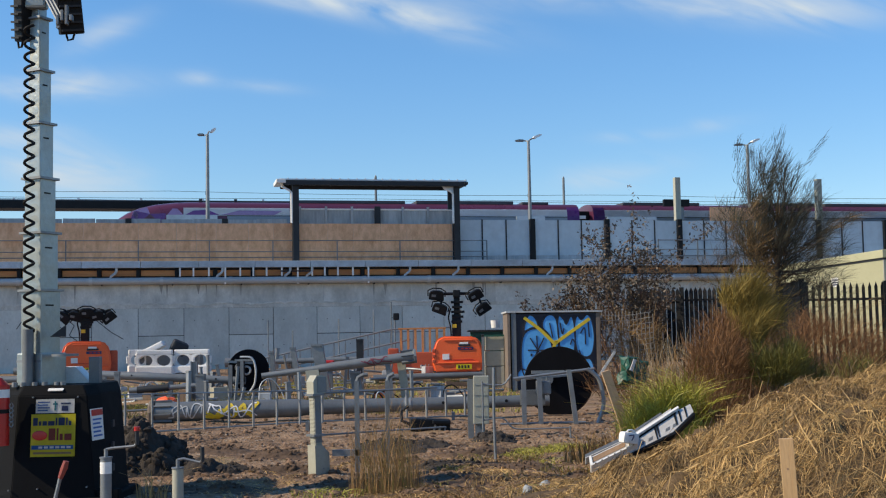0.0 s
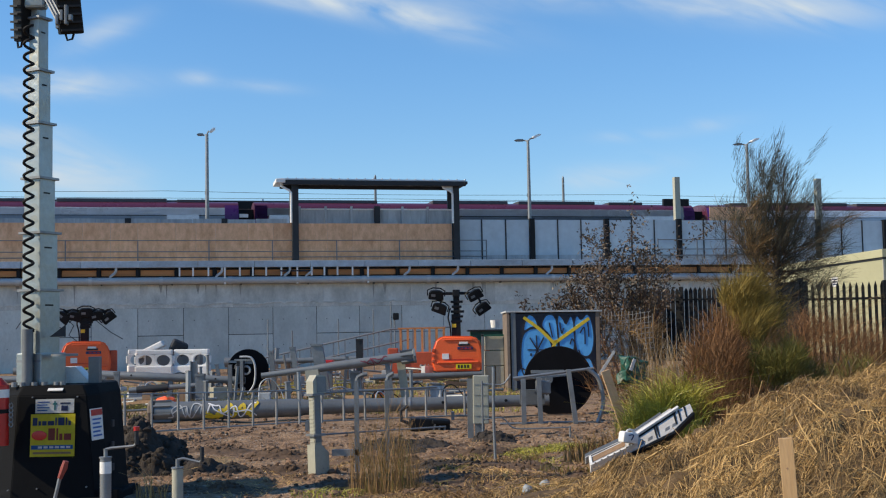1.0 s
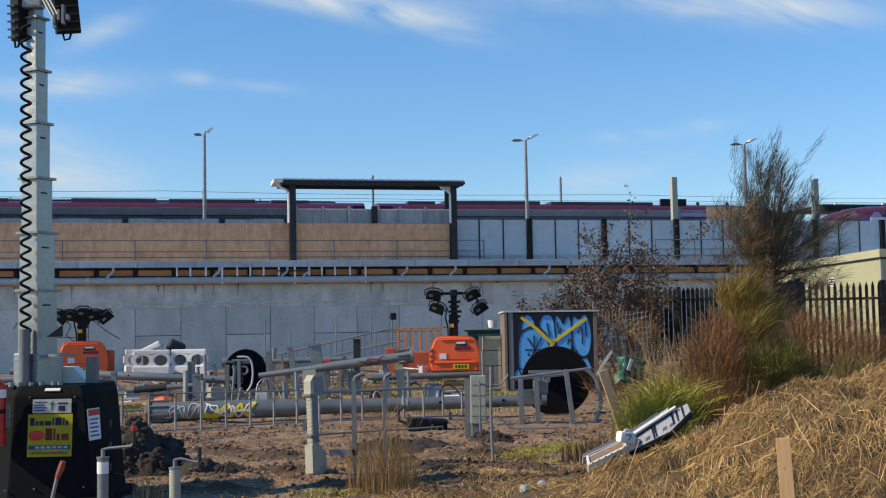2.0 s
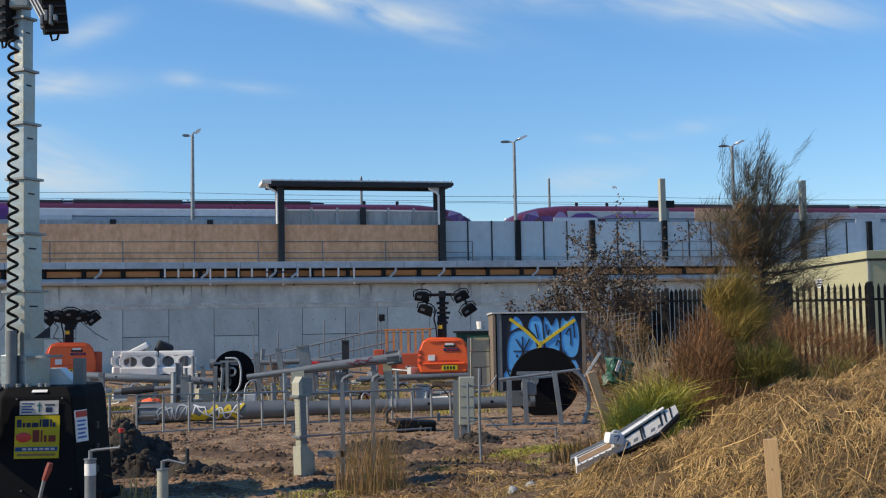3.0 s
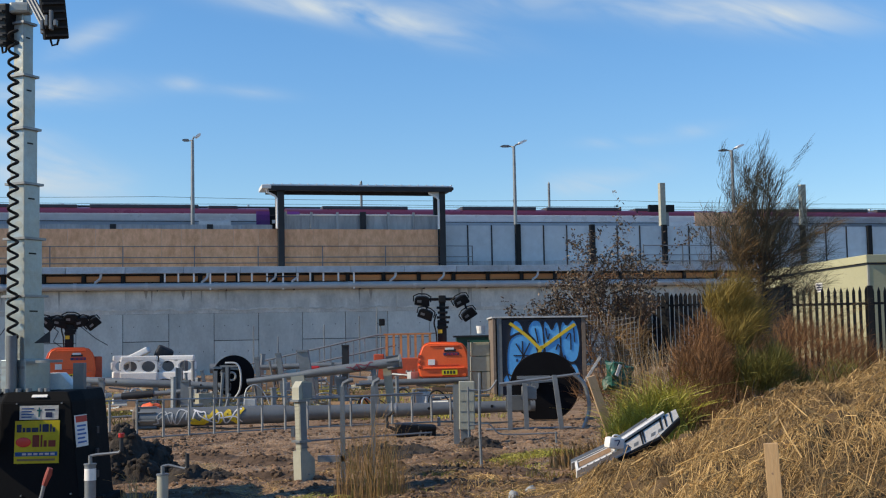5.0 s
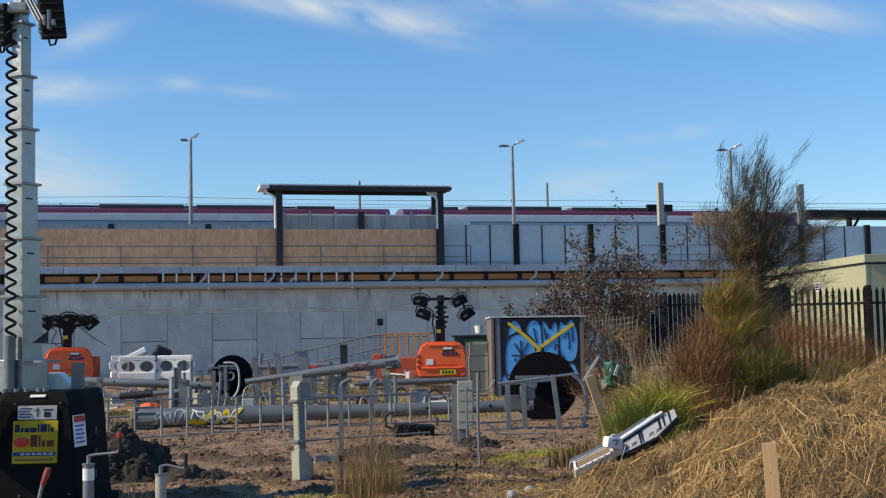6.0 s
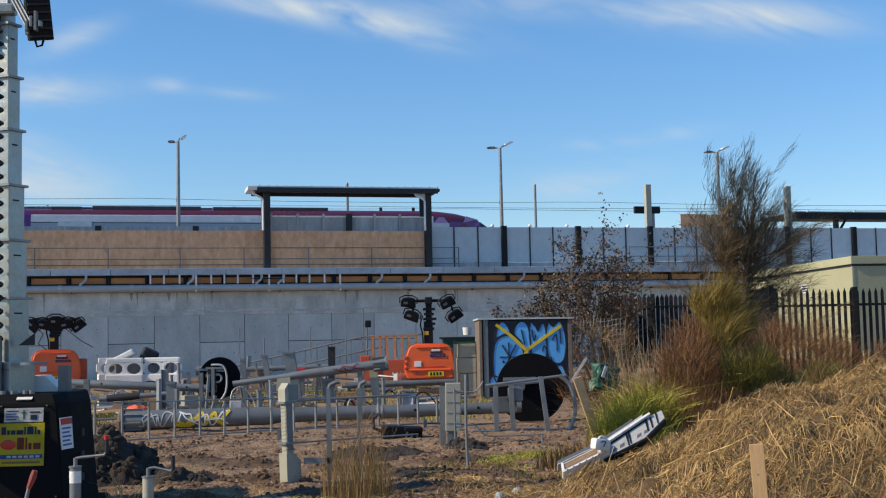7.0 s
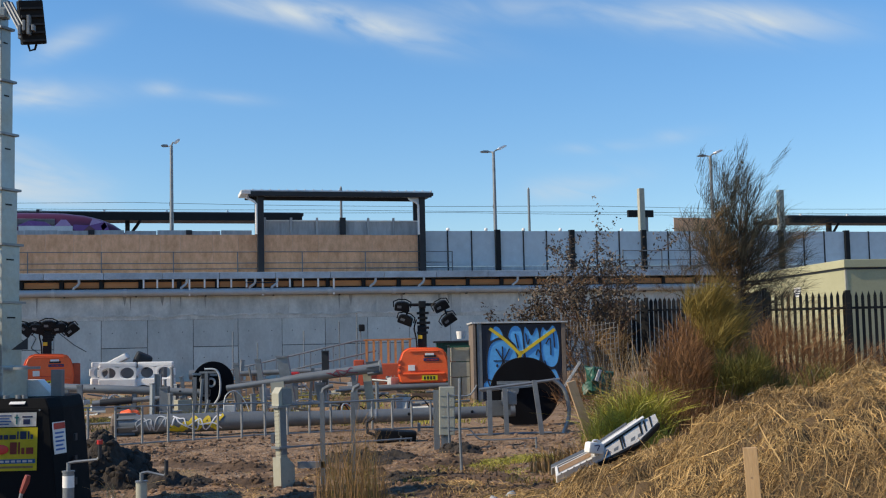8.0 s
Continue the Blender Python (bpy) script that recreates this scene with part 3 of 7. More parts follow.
def build_platform_things():
    build_hoarding()
    build_screen()
    build_shelter()
    build_lamp(1.70, True)
    build_lamp(16.95)
    build_lamp(28.44)
    for a, z in ((24.56, 9.23), (32.28, 9.23)):
        p = thing("square_post", "pale square steel post standing on the platform", "post", VIA @ pose(a, 56, 0), "square posts")
        part("shaft", boxm(-0.14, 0.14, -0.14, 0.14, 4.9, z, bevel=0.012), M_BEIGE, p)
        part("base_plate", boxm(-0.25, 0.25, -0.25, 0.25, 4.9, 4.94), M_GALV, p)
    for a, z in ((24.68, 11.55), (12.48, 11.5)):
        p = thing("signal_mast", "slim grey steel mast beyond the tracks", "mast", VIA @ pose(a, 74, 0))
        part("shaft", cylm((0, 0, 5.4), (0, 0, z), 0.09, 0.075, 10), M_POLE, p)
        part("cap", cylm((0, 0, z), (0, 0, z + 0.12), 0.08, 0.02, 10), M_POLE, p)
    # canopies of the far platform
    for a0, a1 in ((-40, 9.6), (40.8, 95)):
        c = thing("far_canopy", "long dark flat canopy over the far platform", "canopy", VIA)
        part("roof", boxm(a0, a1, 70, 74.5, 9.32, 9.50, bevel=0.03), M_DARK, c)
        part("fascia", boxm(a0 + 0.1, a1 - 0.1, 69.92, 70.0, 9.02, 9.42), M_BLACK, c)
        part("roof_sheet", boxm(a0 + 0.2, a1 - 0.2, 70.2, 74.4, 9.5, 9.54), M_ROOF, c)
        n = int((a1 - a0) / 10)
        for i in range(n + 1):
            a = (a1 - 9.9 - 10 * i) if a0 < 0 else a0 + 4.3 + 10 * i
            if a < a0:
                continue
            part("column", boxm(a - 0.13, a + 0.13, 72, 72.3, 5.4, 9.3), M_DARK, c)
            part("strut", tube(bmesh.new(), [(a, 72.1, 8.2), (a + 0.5, 72.1, 8.9), (a + 0.75, 72.1, 9.3)], 0.09), M_DARK, c)
        for i in range(int((a1 - a0) / 3.4)):
            part("roof_stud", boxm(a0 + 1 + i * 3.4, a0 + 1.12 + i * 3.4, 70.1, 70.2, 9.5, 9.62), M_WHITE, c)
    b = thing("display_board", "black platform display board on a pale post", "sign", VIA @ pose(25.33, 57.9, 0))
    part("board", boxm(-0.70, 0.70, -0.1, 0.1, 8.0, 8.36, bevel=0.02), M_BLACK, b)
    part("post", boxm(0.18, 0.42, 0.0, 0.16, 4.8, 8.02), M_GALV, b)
    for a in (16.1, 18.4, 20.7, 23.0, 26.9, 33.6, 36.4):
        w = thing("bulkhead_lamp", "small round white platform lamp", "lamp", VIA @ pose(a + 1.6, 68, 0), "small platform lamps")
        bm = bmesh.new()
        bmesh.ops.create_uvsphere(bm, u_segments=12, v_segments=8, radius=0.11, matrix=Matrix.Translation((0, 0, 8.34)))
        part("globe", bm, M_WHITE, w, smooth=True)
        part("stem", cylm((0, 0, 5.4), (0, 0, 8.25), 0.04, seg=8), M_DARK, w)
    for k, (z, yy) in enumerate(((10.62, 76.0), (10.22, 76.6), (10.45, 77.2))):
        w = thing("overhead_wire", "thin dark overhead cable beyond the tracks", "cable", VIA)
        pts = []
        for i in range(61):
            a = -60 + i * 3.0
            s = ((a / 29.0 + 0.3 * k) % 1.0 - 0.5) * 2
            pts.append((a, yy, z + 0.14 * s * s * (1 - 0.3 * k)))
        part("strand", tube(bmesh.new(), pts, 0.013, 5), M_DARK, w)


build_platform_things()

# ---- train ----
CAR = 25.4
TRAIN_Y = 64.5


def body_section(w=1.47):
    """Half-round shouldered section of a carriage: across, up."""
    return [(-w, 5.25), (-w, 7.55), (-w + 0.03, 8.02), (-w + 0.10, 8.32), (-w + 0.24, 8.52), (-w + 0.5, 8.66), (-0.5, 8.74), (0, 8.76),
            (0.5, 8.74), (w - 0.5, 8.66), (w - 0.24, 8.52), (w - 0.10, 8.32), (w - 0.03, 8.02), (w, 7.55), (w, 5.25)]


def band(x0, x1, zlo, zhi, off, extra=(), w=1.47):
    """A skin strip on the near flank between two heights, following the shoulder."""
    prof = [(-w - off, 5.25), (-w - off, 7.55), (-w + 0.03 - off, 8.02), (-w + 0.10 - off * 0.9, 8.32), (-w + 0.24 - off * 0.7, 8.52 + off * 0.7), (-w + 0.5, 8.66 + off)]

    def at(z):
        for (y0, z0), (y1, z1) in zip(prof, prof[1:]):
            if z0 <= z <= z1:
                f = (z - z0) / (z1 - z0)
                return (y0 + (y1 - y0) * f, z)
        return prof[-1]
    row = [at(zlo)] + [p for p in prof if zlo < p[1] < zhi] + [at(zhi)]
    bm = bmesh.new()
    a = [bm.verts.new((x0, y, z)) for y, z in row]
    b = [bm.verts.new((x1, y, z)) for y, z in row]
    for i in range(len(row) - 1):
        bm.faces.new((a[i], b[i], b[i + 1], a[i + 1]))
    bmesh.ops.solidify(bm, geom=bm.faces[:], thickness=0.006)
    return bm


def carriage_shell(x0, x1, nose=0):
    """nose: -1 a rounded cab at x0, 1 at x1, 0 none."""
    bm = bmesh.new()
    stations = []
    if nose == -1:
        for s, top, half in ((-0.75, 6.1, 0.62), (-0.55, 6.9, 0.82), (-0.2, 7.5, 0.98), (0.15, 7.88, 1.1), (0.6, 8.18, 1.22), (1.2, 8.43, 1.32), (2.0, 8.62, 1.41), (3.0, 8.73, 1.46), (3.8, 8.76, 1.47)):
            stations.append((x0 + s, top, half))
        stations.append((x1, 8.76, 1.47))
    else:
        stations = [(x0, 8.76, 1.47), (x1, 8.76, 1.47)]
    rings = []
    for x, top, half in stations:
        base = body_section()
        rings.append([bm.verts.new((x, y * half / 1.47, 5.25 + (z - 5.25) * (top - 5.25) / 3.51)) for y, z in base])
    for r, q in zip(rings, rings[1:]):
        for i in range(len(r) - 1):
            bm.faces.new((r[i], q[i], q[i + 1], r[i + 1]))
    bm.faces.new(rings[0][::-1])
    bm.faces.new(rings[-1])
    return bm


def tri_patch(pts, y):
    """A thin painted patch on the near flank, pts in x, z."""
    return prism(bmesh.new(), pts, y - 0.006, y + 0.02)


def build_cab_car(name):
    """An end carriage with its cab at the origin, running to +x."""
    c = thing(name, "purple and silver railcar carriage with a rounded cab", "train carriage")
    part("body", carriage_shell(0, 24.6, -1), M_PURPLE, c, smooth=True)
    part("flank", band(3.4, 24.0, 7.95, 8.36, 0.006), M_TRAIN, c)
    part("window_band", band(5.6, 23.9, 7.45, 7.93, 0.008), M_TRAIN_WIN_SKY, c)
    part("dark_line", band(5.6, 23.9, 7.93, 7.965, 0.012), M_DARK, c)
    part("lower_flank", band(1.2, 24.0, 5.3, 7.44, 0.006), M_TRAIN, c)
    y = -1.49
    part("door", boxm(2.55, 5.1, -1.52, -1.47, 6.2, 7.98), M_TRAIN_DOOR, c)
    part("door", boxm(21.0, 22.6, -1.52, -1.47, 6.2, 7.98), M_TRAIN_DOOR, c)
    # faceted livery round the cab
    fx, fz = 1.75, 8.02
    for pts, m in (([(fx, fz), (1.0, 8.18), (0.75, 7.72), (1.2, 7.6)], M_VIOLET), ([(fx, fz), (1.2, 7.6), (2.2, 7.6)], M_PURPLE),
                   ([(fx, fz), (2.2, 7.6), (2.55, 7.85), (2.5, 8.06)], M_VIOLET), ([(fx, fz), (1.0, 8.19), (1.6, 8.36)], M_LILAC),
                   ([(0.86, 7.98), (0.98, 8.2), (1.2, 8.0), (1.1, 7.75)], M_LILAC)):
        part("livery_facet", tri_patch(pts, -1.47), m, c)
    for pts, m in (([(2.6, 7.99), (2.85, 8.3), (3.1, 8.3), (3.4, 7.99)], M_LILAC), ([(3.5, 7.99), (5.2, 7.99), (4.6, 8.25), (3.9, 8.2)], M_VIOLET),
                   ([(5.3, 7.99), (8.0, 7.99), (8.4, 8.2), (6.2, 8.22)], M_LILAC)):
        part("livery_facet", tri_patch(pts, -1.475), m, c)
    end = band(23.9, 24.6, 5.3, 8.5, 0.008)
    part("end_panel", end, M_VIOLET, c)
    for x0, x1, z in ((9.0, 15.0, 8.84), (15.6, 21.0, 8.86), (21.5, 23.0, 8.82)):
        part("roof_unit", boxm(x0, x1, -0.95, 0.95, 8.66, z, bevel=0.04), M_GREY_ROOF, c)
    part("horn", boxm(4.2, 4.35, -0.5, -0.4, 8.7, 8.92), M_DARK, c)
    part("horn", boxm(6.0, 6.15, -0.5, -0.4, 8.7, 8.92), M_DARK, c)
    for x in (4.5, 20.5):
        part("bogie", boxm(x - 1.6, x + 1.6, -1.2, 1.2, 4.55, 5.25, bevel=0.1), M_DARK, c)
        for dx in (-1.1, 1.1):
            part("wheel", cylm((x + dx, -0.8, 4.72), (x + dx, 0.8, 4.72), 0.42, seg=20), M_BLACK, c)
    return c


def build_mid_car(name):
    c = thing(name, "purple-roofed silver middle railcar carriage", "train carriage")
    part("body", carriage_shell(0.5, CAR - 0.5), M_PURPLE, c, smooth=True)
    part("flank", band(1.15, CAR - 1.15, 7.95, 8.36, 0.006), M_TRAIN, c)
    part("window_band", band(1.2, CAR - 1.2, 7.45, 7.93, 0.008), M_TRAIN_WIN_SKY, c)
    part("dark_line", band(1.2, CAR - 1.2, 7.93, 7.965, 0.012), M_DARK, c)
    part("lower_flank", band(1.15, CAR - 1.15, 5.3, 7.44, 0.006), M_TRAIN, c)
    for x in (0.5, CAR - 1.15):
        part("end_panel", band(x, x + 0.65, 5.3, 8.5, 0.008), M_VIOLET, c)
    for x in (1.25, CAR - 4.2):
        part("door", boxm(x, x + 2.9, -1.52, -1.47, 6.2, 7.98), M_TRAIN_DOOR, c)
    part("gangway", boxm(-0.4, 0.5, -0.75, 0.75, 5.4, 8.35, bevel=0.05), M_RUBBER, c)
    part("gangway", boxm(CAR - 0.5, CAR + 0.4, -0.75, 0.75, 5.4, 8.35, bevel=0.05), M_RUBBER, c)
    part("coupler_light", boxm(-0.25, 0.2, -1.0, -0.9, 7.9, 8.08), M_WHITE, c)
    for x0, x1, z in ((2.4, 7.0, 8.84), (10.0, 14.2, 8.86), (14.8, 19.2, 8.85), (20.0, 22.0, 8.82)):
        part("roof_unit", boxm(x0, x1, -0.95, 0.95, 8.66, z, bevel=0.04), M_GREY_ROOF, c)
    for x in (3.5, 21.9):
        part("bogie", boxm(x - 1.6, x + 1.6, -1.2, 1.2, 4.55, 5.25, bevel=0.1), M_DARK, c)
        for dx in (-1.1, 1.1):
            part("wheel", cylm((x + dx, -0.8, 4.72), (x + dx, 0.8, 4.72), 0.42, seg=20), M_BLACK, c)
    return c


def mirrored_cab(src, name):
    """The same end carriage facing the other way: its meshes mirrored along the track, so that the same flank faces the yard."""
    c = thing(name, "purple and silver railcar carriage with a rounded cab", "train carriage")
    for o in src.children:
        me = o.data.copy()
        me.transform(Matrix.Diagonal((-1, 1, 1, 1)))
        me.flip_normals()
        q = new(o.name.split(".")[0], me)
        q.parent = c
    return c


lead_car = build_cab_car("lead_carriage")
mid_car = build_mid_car("middle_carriage")
rear_car = mirrored_cab(lead_car, "rear_carriage")
for ob in (lead_car, mid_car, rear_car):
    tagged(ob, group="carriages of the passing train")
lead_car_b = copy_thing(lead_car, Matrix())
mid_car_b = copy_thing(mid_car, Matrix())
rear_car_b = copy_thing(rear_car, Matrix())
# carriage, its place along the track at the start
TRAIN = [(lead_car, -2.70), (mid_car, 22.22), (rear_car, 72.50), (lead_car_b, 74.15), (mid_car_b, 99.16), (rear_car_b, 149.40)]


def motions():
    times = [0.5 * i for i in range(17)]
    for car, a in TRAIN:
        walk(car, [(t, VIA @ pose(a - 18.36 * t - 0.045 * t * t, TRAIN_Y, 0)) for t in times])


# ---- more materials ----
M_MAST = mat("zinc_mast", (0.29, 0.34, 0.36), 0.40, 0.5, col2=(0.33, 0.32, 0.26), scale=2.5, mix=0.8, bscale=18, bump=0.2)
M_GRIP = mat("faded_red_grip", (0.30, 0.05, 0.035), 0.6)
M_YELLOW = mat("yellow_sign", (0.90, 0.74, 0.015), 0.45, bump=0.0)
M_NAVY = mat("navy_print", (0.02, 0.035, 0.12), 0.5, bump=0.0)
M_BLUE = mat("blue_print", (0.02, 0.12, 0.42), 0.5, bump=0.0)
M_TEAL = mat("teal_print", (0.02, 0.22, 0.25), 0.5, bump=0.0)
M_GRAF_BLUE = mat("sky_blue_spray_paint", (0.10, 0.40, 0.80), 0.6, col2=(0.08, 0.33, 0.70), scale=2.5, bscale=12, bump=0.05)
M_GRAF_DARK = mat("ink_spray_paint", (0.016, 0.019, 0.035), 0.6, bump=0.05)
M_GRAF_YELLOW = mat("yellow_spray_paint", (0.72, 0.52, 0.03), 0.6, bump=0.05)
M_GRAF_WHITE = mat("white_spray_paint", (0.7, 0.7, 0.72), 0.6, bump=0.05)
M_GRAF_WHITE_OLD = mat("faded_white_spray_paint", (0.42, 0.44, 0.46), 0.7, bump=0.05)
M_GRAF_RED = mat("maroon_spray_paint", (0.17, 0.03, 0.05), 0.6, bump=0.05)
M_DISC = mat("matt_black_board", (0.006, 0.006, 0.008), 0.85, spec=0.15, bump=0.02)
M_RUST = mat("rusty_frame", (0.20, 0.155, 0.12), 0.8, col2=(0.10, 0.075, 0.06), scale=5)
M_GREEN = mat("green_plastic", (0.012, 0.085, 0.055), 0.45)
M_ALU = mat("scratched_aluminium", (0.60, 0.59, 0.57), 0.55, 0.15, col2=(0.34, 0.32, 0.29), scale=6, mix=0.7, bscale=40)
M_WOOD_OLD = mat("weathered_plank", (0.34, 0.22, 0.13), 0.8, col2=(0.22, 0.13, 0.07), scale=6, stretch=(4, 4, 0.6))
M_PLANK = mat("tan_plank", (0.50, 0.33, 0.19), 0.8, col2=(0.36, 0.22, 0.12), scale=6, stretch=(4, 4, 0.6))
M_DARK_SOIL = mat("dark_wet_soil", (0.045, 0.034, 0.026), 0.95, col2=(0.02, 0.016, 0.013), scale=4, mix=0.8, bscale=18, bump=1.0)
M_TURNED = mat("damp_turned_soil", (0.15, 0.092, 0.055), 0.95, col2=(0.055, 0.034, 0.021), scale=3, mix=0.9, bscale=20, bump=1.0)
M_BARK = mat("dark_bark", (0.07, 0.05, 0.035), 0.9, scale=8, bscale=25, bump=0.6)
M_RED_TWIG = mat("red_brown_twig", (0.16, 0.085, 0.055), 0.85, col2=(0.08, 0.05, 0.035), scale=3, bump=0.0)
M_STRAW = mat("dry_straw", (0.55, 0.355, 0.135), 0.7, col2=(0.12, 0.07, 0.03), scale=2.2, mix=0.9, bscale=10, bump=0.0, island=1.2)
# matted straw, its colour darkened to paint the shade between the strands
M_STRAW_GAP_SHADE = mat("matted_straw", (0.13, 0.08, 0.035), 0.95, col2=(0.035, 0.022, 0.012), scale=5, mix=0.9, bscale=26, bump=1.0)
M_REED = mat("tan_reed", (0.34, 0.20, 0.075), 0.8, col2=(0.15, 0.09, 0.032), scale=3, bump=0.0, island=0.7)
M_GRASS = mat("yellow_green_grass", (0.44, 0.39, 0.055), 0.55, col2=(0.17, 0.19, 0.025), scale=2, bump=0.0, island=0.8)
M_GRASS_DARK = mat("green_bush_leaf", (0.16, 0.14, 0.02), 0.7, col2=(0.04, 0.042, 0.01), scale=2, bump=0.0, island=0.8)
M_BROOM = mat("olive_broom", (0.27, 0.19, 0.035), 0.75, col2=(0.12, 0.085, 0.018), scale=2, bump=0.0, island=0.8)
M_RUSSET = mat("russet_dry_weed", (0.25, 0.122, 0.048), 0.85, col2=(0.09, 0.044, 0.02), scale=2, bump=0.0, island=0.8)
M_NEEDLE = mat("casuarina_needle", (0.052, 0.052, 0.034), 0.75, col2=(0.04, 0.038, 0.024), scale=1.5, bump=0.0, island=0.8)
M_NEEDLE_BROWN = mat("browned_needle", (0.23, 0.14, 0.055), 0.8, col2=(0.12, 0.075, 0.03), scale=2, bump=0.0, island=0.8)
M_TWIG = mat("dead_grey_stem", (0.42, 0.34, 0.23), 0.85, col2=(0.25, 0.19, 0.12), scale=2, bump=0.0, island=0.7)
M_LEAF = mat("bronze_leaf", (0.10, 0.07, 0.045), 0.6, col2=(0.04, 0.03, 0.02), scale=2, bump=0.0, island=0.9)


def smooth_loop(pts, n=6, closed=True):
    """A rounded outline through a few corners."""
    out = []
    k = len(pts)
    for i in range(k if closed else k - 1):
        p0, p1, p2, p3 = (Vector(pts[(i + j) % k] if closed else pts[min(max(i + j, 0), k - 1)]) for j in (-1, 0, 1, 2))
        for s in range(n):
            t = s / n
            out.append(0.5 * ((2 * p1) + (p2 - p0) * t + (2 * p0 - 5 * p1 + 4 * p2 - p3) * t * t + (3 * p1 - p0 - 3 * p2 + p3) * t ** 3))
    if not closed:
        out.append(Vector(pts[-1]))
    return out


def stroke(pts, w, y0, y1, closed=False):
    """A painted line of width w along points in x, z."""
    line = smooth_loop(pts, 5, closed) if len(pts) > 2 else [Vector(p) for p in pts]
    if closed:
        line.append(line[0])
    bm = bmesh.new()
    rows = []
    for i, p in enumerate(line):
        d = line[min(i + 1, len(line) - 1)] - line[max(i - 1, 0)]
        nrm = Vector((-d.y, d.x)).normalized() * w / 2
        rows.append([bm.verts.new((p.x + s * nrm.x, y, p.y + s * nrm.y)) for y in (y0, y1) for s in (-1, 1)])
    for a, b in zip(rows, rows[1:]):
        for i, j in ((0, 1), (1, 3), (3, 2), (2, 0)):
            bm.faces.new((a[i], a[j], b[j], b[i]))
    bm.faces.new([rows[0][i] for i in (0, 2, 3, 1)])
    bm.faces.new([rows[-1][i] for i in (0, 1, 3, 2)])
    return bm


# ---- strands: grass, straw, needles ----
def ribbon(verts, faces, pts, width, rng):
    """A tapering blade through pts."""
    side = Vector((rng.uniform(-1, 1), rng.uniform(-0.35, 0.35), rng.uniform(-0.4, 0.4))).normalized() * width / 2
    b = len(verts)
    n = len(pts)
    for i, p in enumerate(pts):
        f = 1.0 - 0.75 * i / (n - 1)
        verts.append((p[0] - side.x * f, p[1] - side.y * f, p[2] - side.z * f))
        verts.append((p[0] + side.x * f, p[1] + side.y * f, p[2] + side.z * f))
    for i in range(n - 1):
        k = b + 2 * i
        faces.append((k, k + 1, k + 3, k + 2))


def blades(name, seed, count, spread, height, lean, width, material, parent=None, droop=0.3, base_z=0.0, wind=(0, 0)):
    """A tuft of blades about the origin: spread (x, y) half widths, height (low, high)."""
    rng = random.Random(seed)
    verts, faces = [], []
    for _ in range(count):
        a, r = rng.uniform(0, 6.283), math.sqrt(rng.random())
        x, y = spread[0] * r * math.cos(a), spread[1] * r * math.sin(a)
        h = rng.uniform(*height) * (1.15 - 0.5 * r)
        dx, dy = lean * rng.gauss(0, 1) + 0.35 * lean * x + wind[0], lean * rng.gauss(0, 1) + 0.35 * lean * y + wind[1]
        pts = []
        for s in range(5):
            f = s / 4
            pts.append((x + dx * h * f * f, y + dy * h * f * f, base_z + h * (f - droop * f * f * f)))
        ribbon(verts, faces, pts, width * rng.uniform(0.6, 1.4), rng)
    return tagged(raw(name, verts, faces, material, parent), kind="stuff")


def twigs(name, seed, count, size, material, parent, base=(0, 0, 0), length=0.3, width=0.008, wind=(0, 0, 0), up=0.5, origin_pull=0.4, hollow=0.2):
    """Fine sprays filling an uneven ellipsoid (half sizes) above base."""
    rng = random.Random(seed)
    verts, faces = [], []
    done = 0
    while done < count:
        p = Vector((rng.uniform(-1, 1), rng.uniform(-1, 1), rng.uniform(-1, 1)))
        lump = 0.82 + 0.45 * nz(p.x * 1.7 + seed, p.y * 1.7, p.z * 1.7)
        if p.length > lump or p.length < hollow:
            continue
        c = Vector((base[0] + p.x * size[0], base[1] + p.y * size[1], base[2] + size[2] + p.z * size[2]))
        if nz(c.x * 2.3, c.y * 2.3, c.z * 2.3 + seed) < -0.16:
            continue
        d = (Vector((p.x * origin_pull, p.y * origin_pull, up)) + Vector(wind) + Vector((rng.gauss(0, 0.3), rng.gauss(0, 0.3), rng.gauss(0, 0.3)))).normalized()
        ln = length * rng.uniform(0.5, 1.4)
        bend = Vector((rng.gauss(0, 0.25), rng.gauss(0, 0.25), rng.gauss(0, 0.15) - 0.1)) * ln
        pts = [c + d * ln * f + bend * f * f for f in (0, 0.35, 0.7, 1.0)]
        ribbon(verts, faces, pts, width * rng.uniform(0.6, 1.5), rng)
        done += 1
    return tagged(raw(name, verts, faces, material, parent), kind="stuff")


def branch(bm, rng, p, d, length, r, depth, tips, wind=Vector((0, 0, 0)), kids=3):
    pts, rad = [p.copy()], [r]
    for i in range(5):
        d = (d + Vector((rng.gauss(0, 0.13), rng.gauss(0, 0.13), rng.gauss(0, 0.08) + 0.05)) + wind * 0.12).normalized()
        p = p + d * length / 5
        pts.append(p.copy())
        rad.append(r * (1 - 0.13 * (i + 1)))
    tube(bm, pts, rad, 6 if depth else 5)
    tips.append((pts[-1], d, pts))
    if depth > 0:
        for k in range(kids):
            i = rng.randint(1, 5)
            side = Vector((rng.gauss(0, 1), rng.gauss(0, 1), rng.gauss(0.4, 0.5))).normalized()
            branch(bm, rng, pts[i], (d + side * 0.9).normalized(), length * rng.uniform(0.5, 0.75), rad[i] * 0.68, depth - 1, tips, wind, kids)


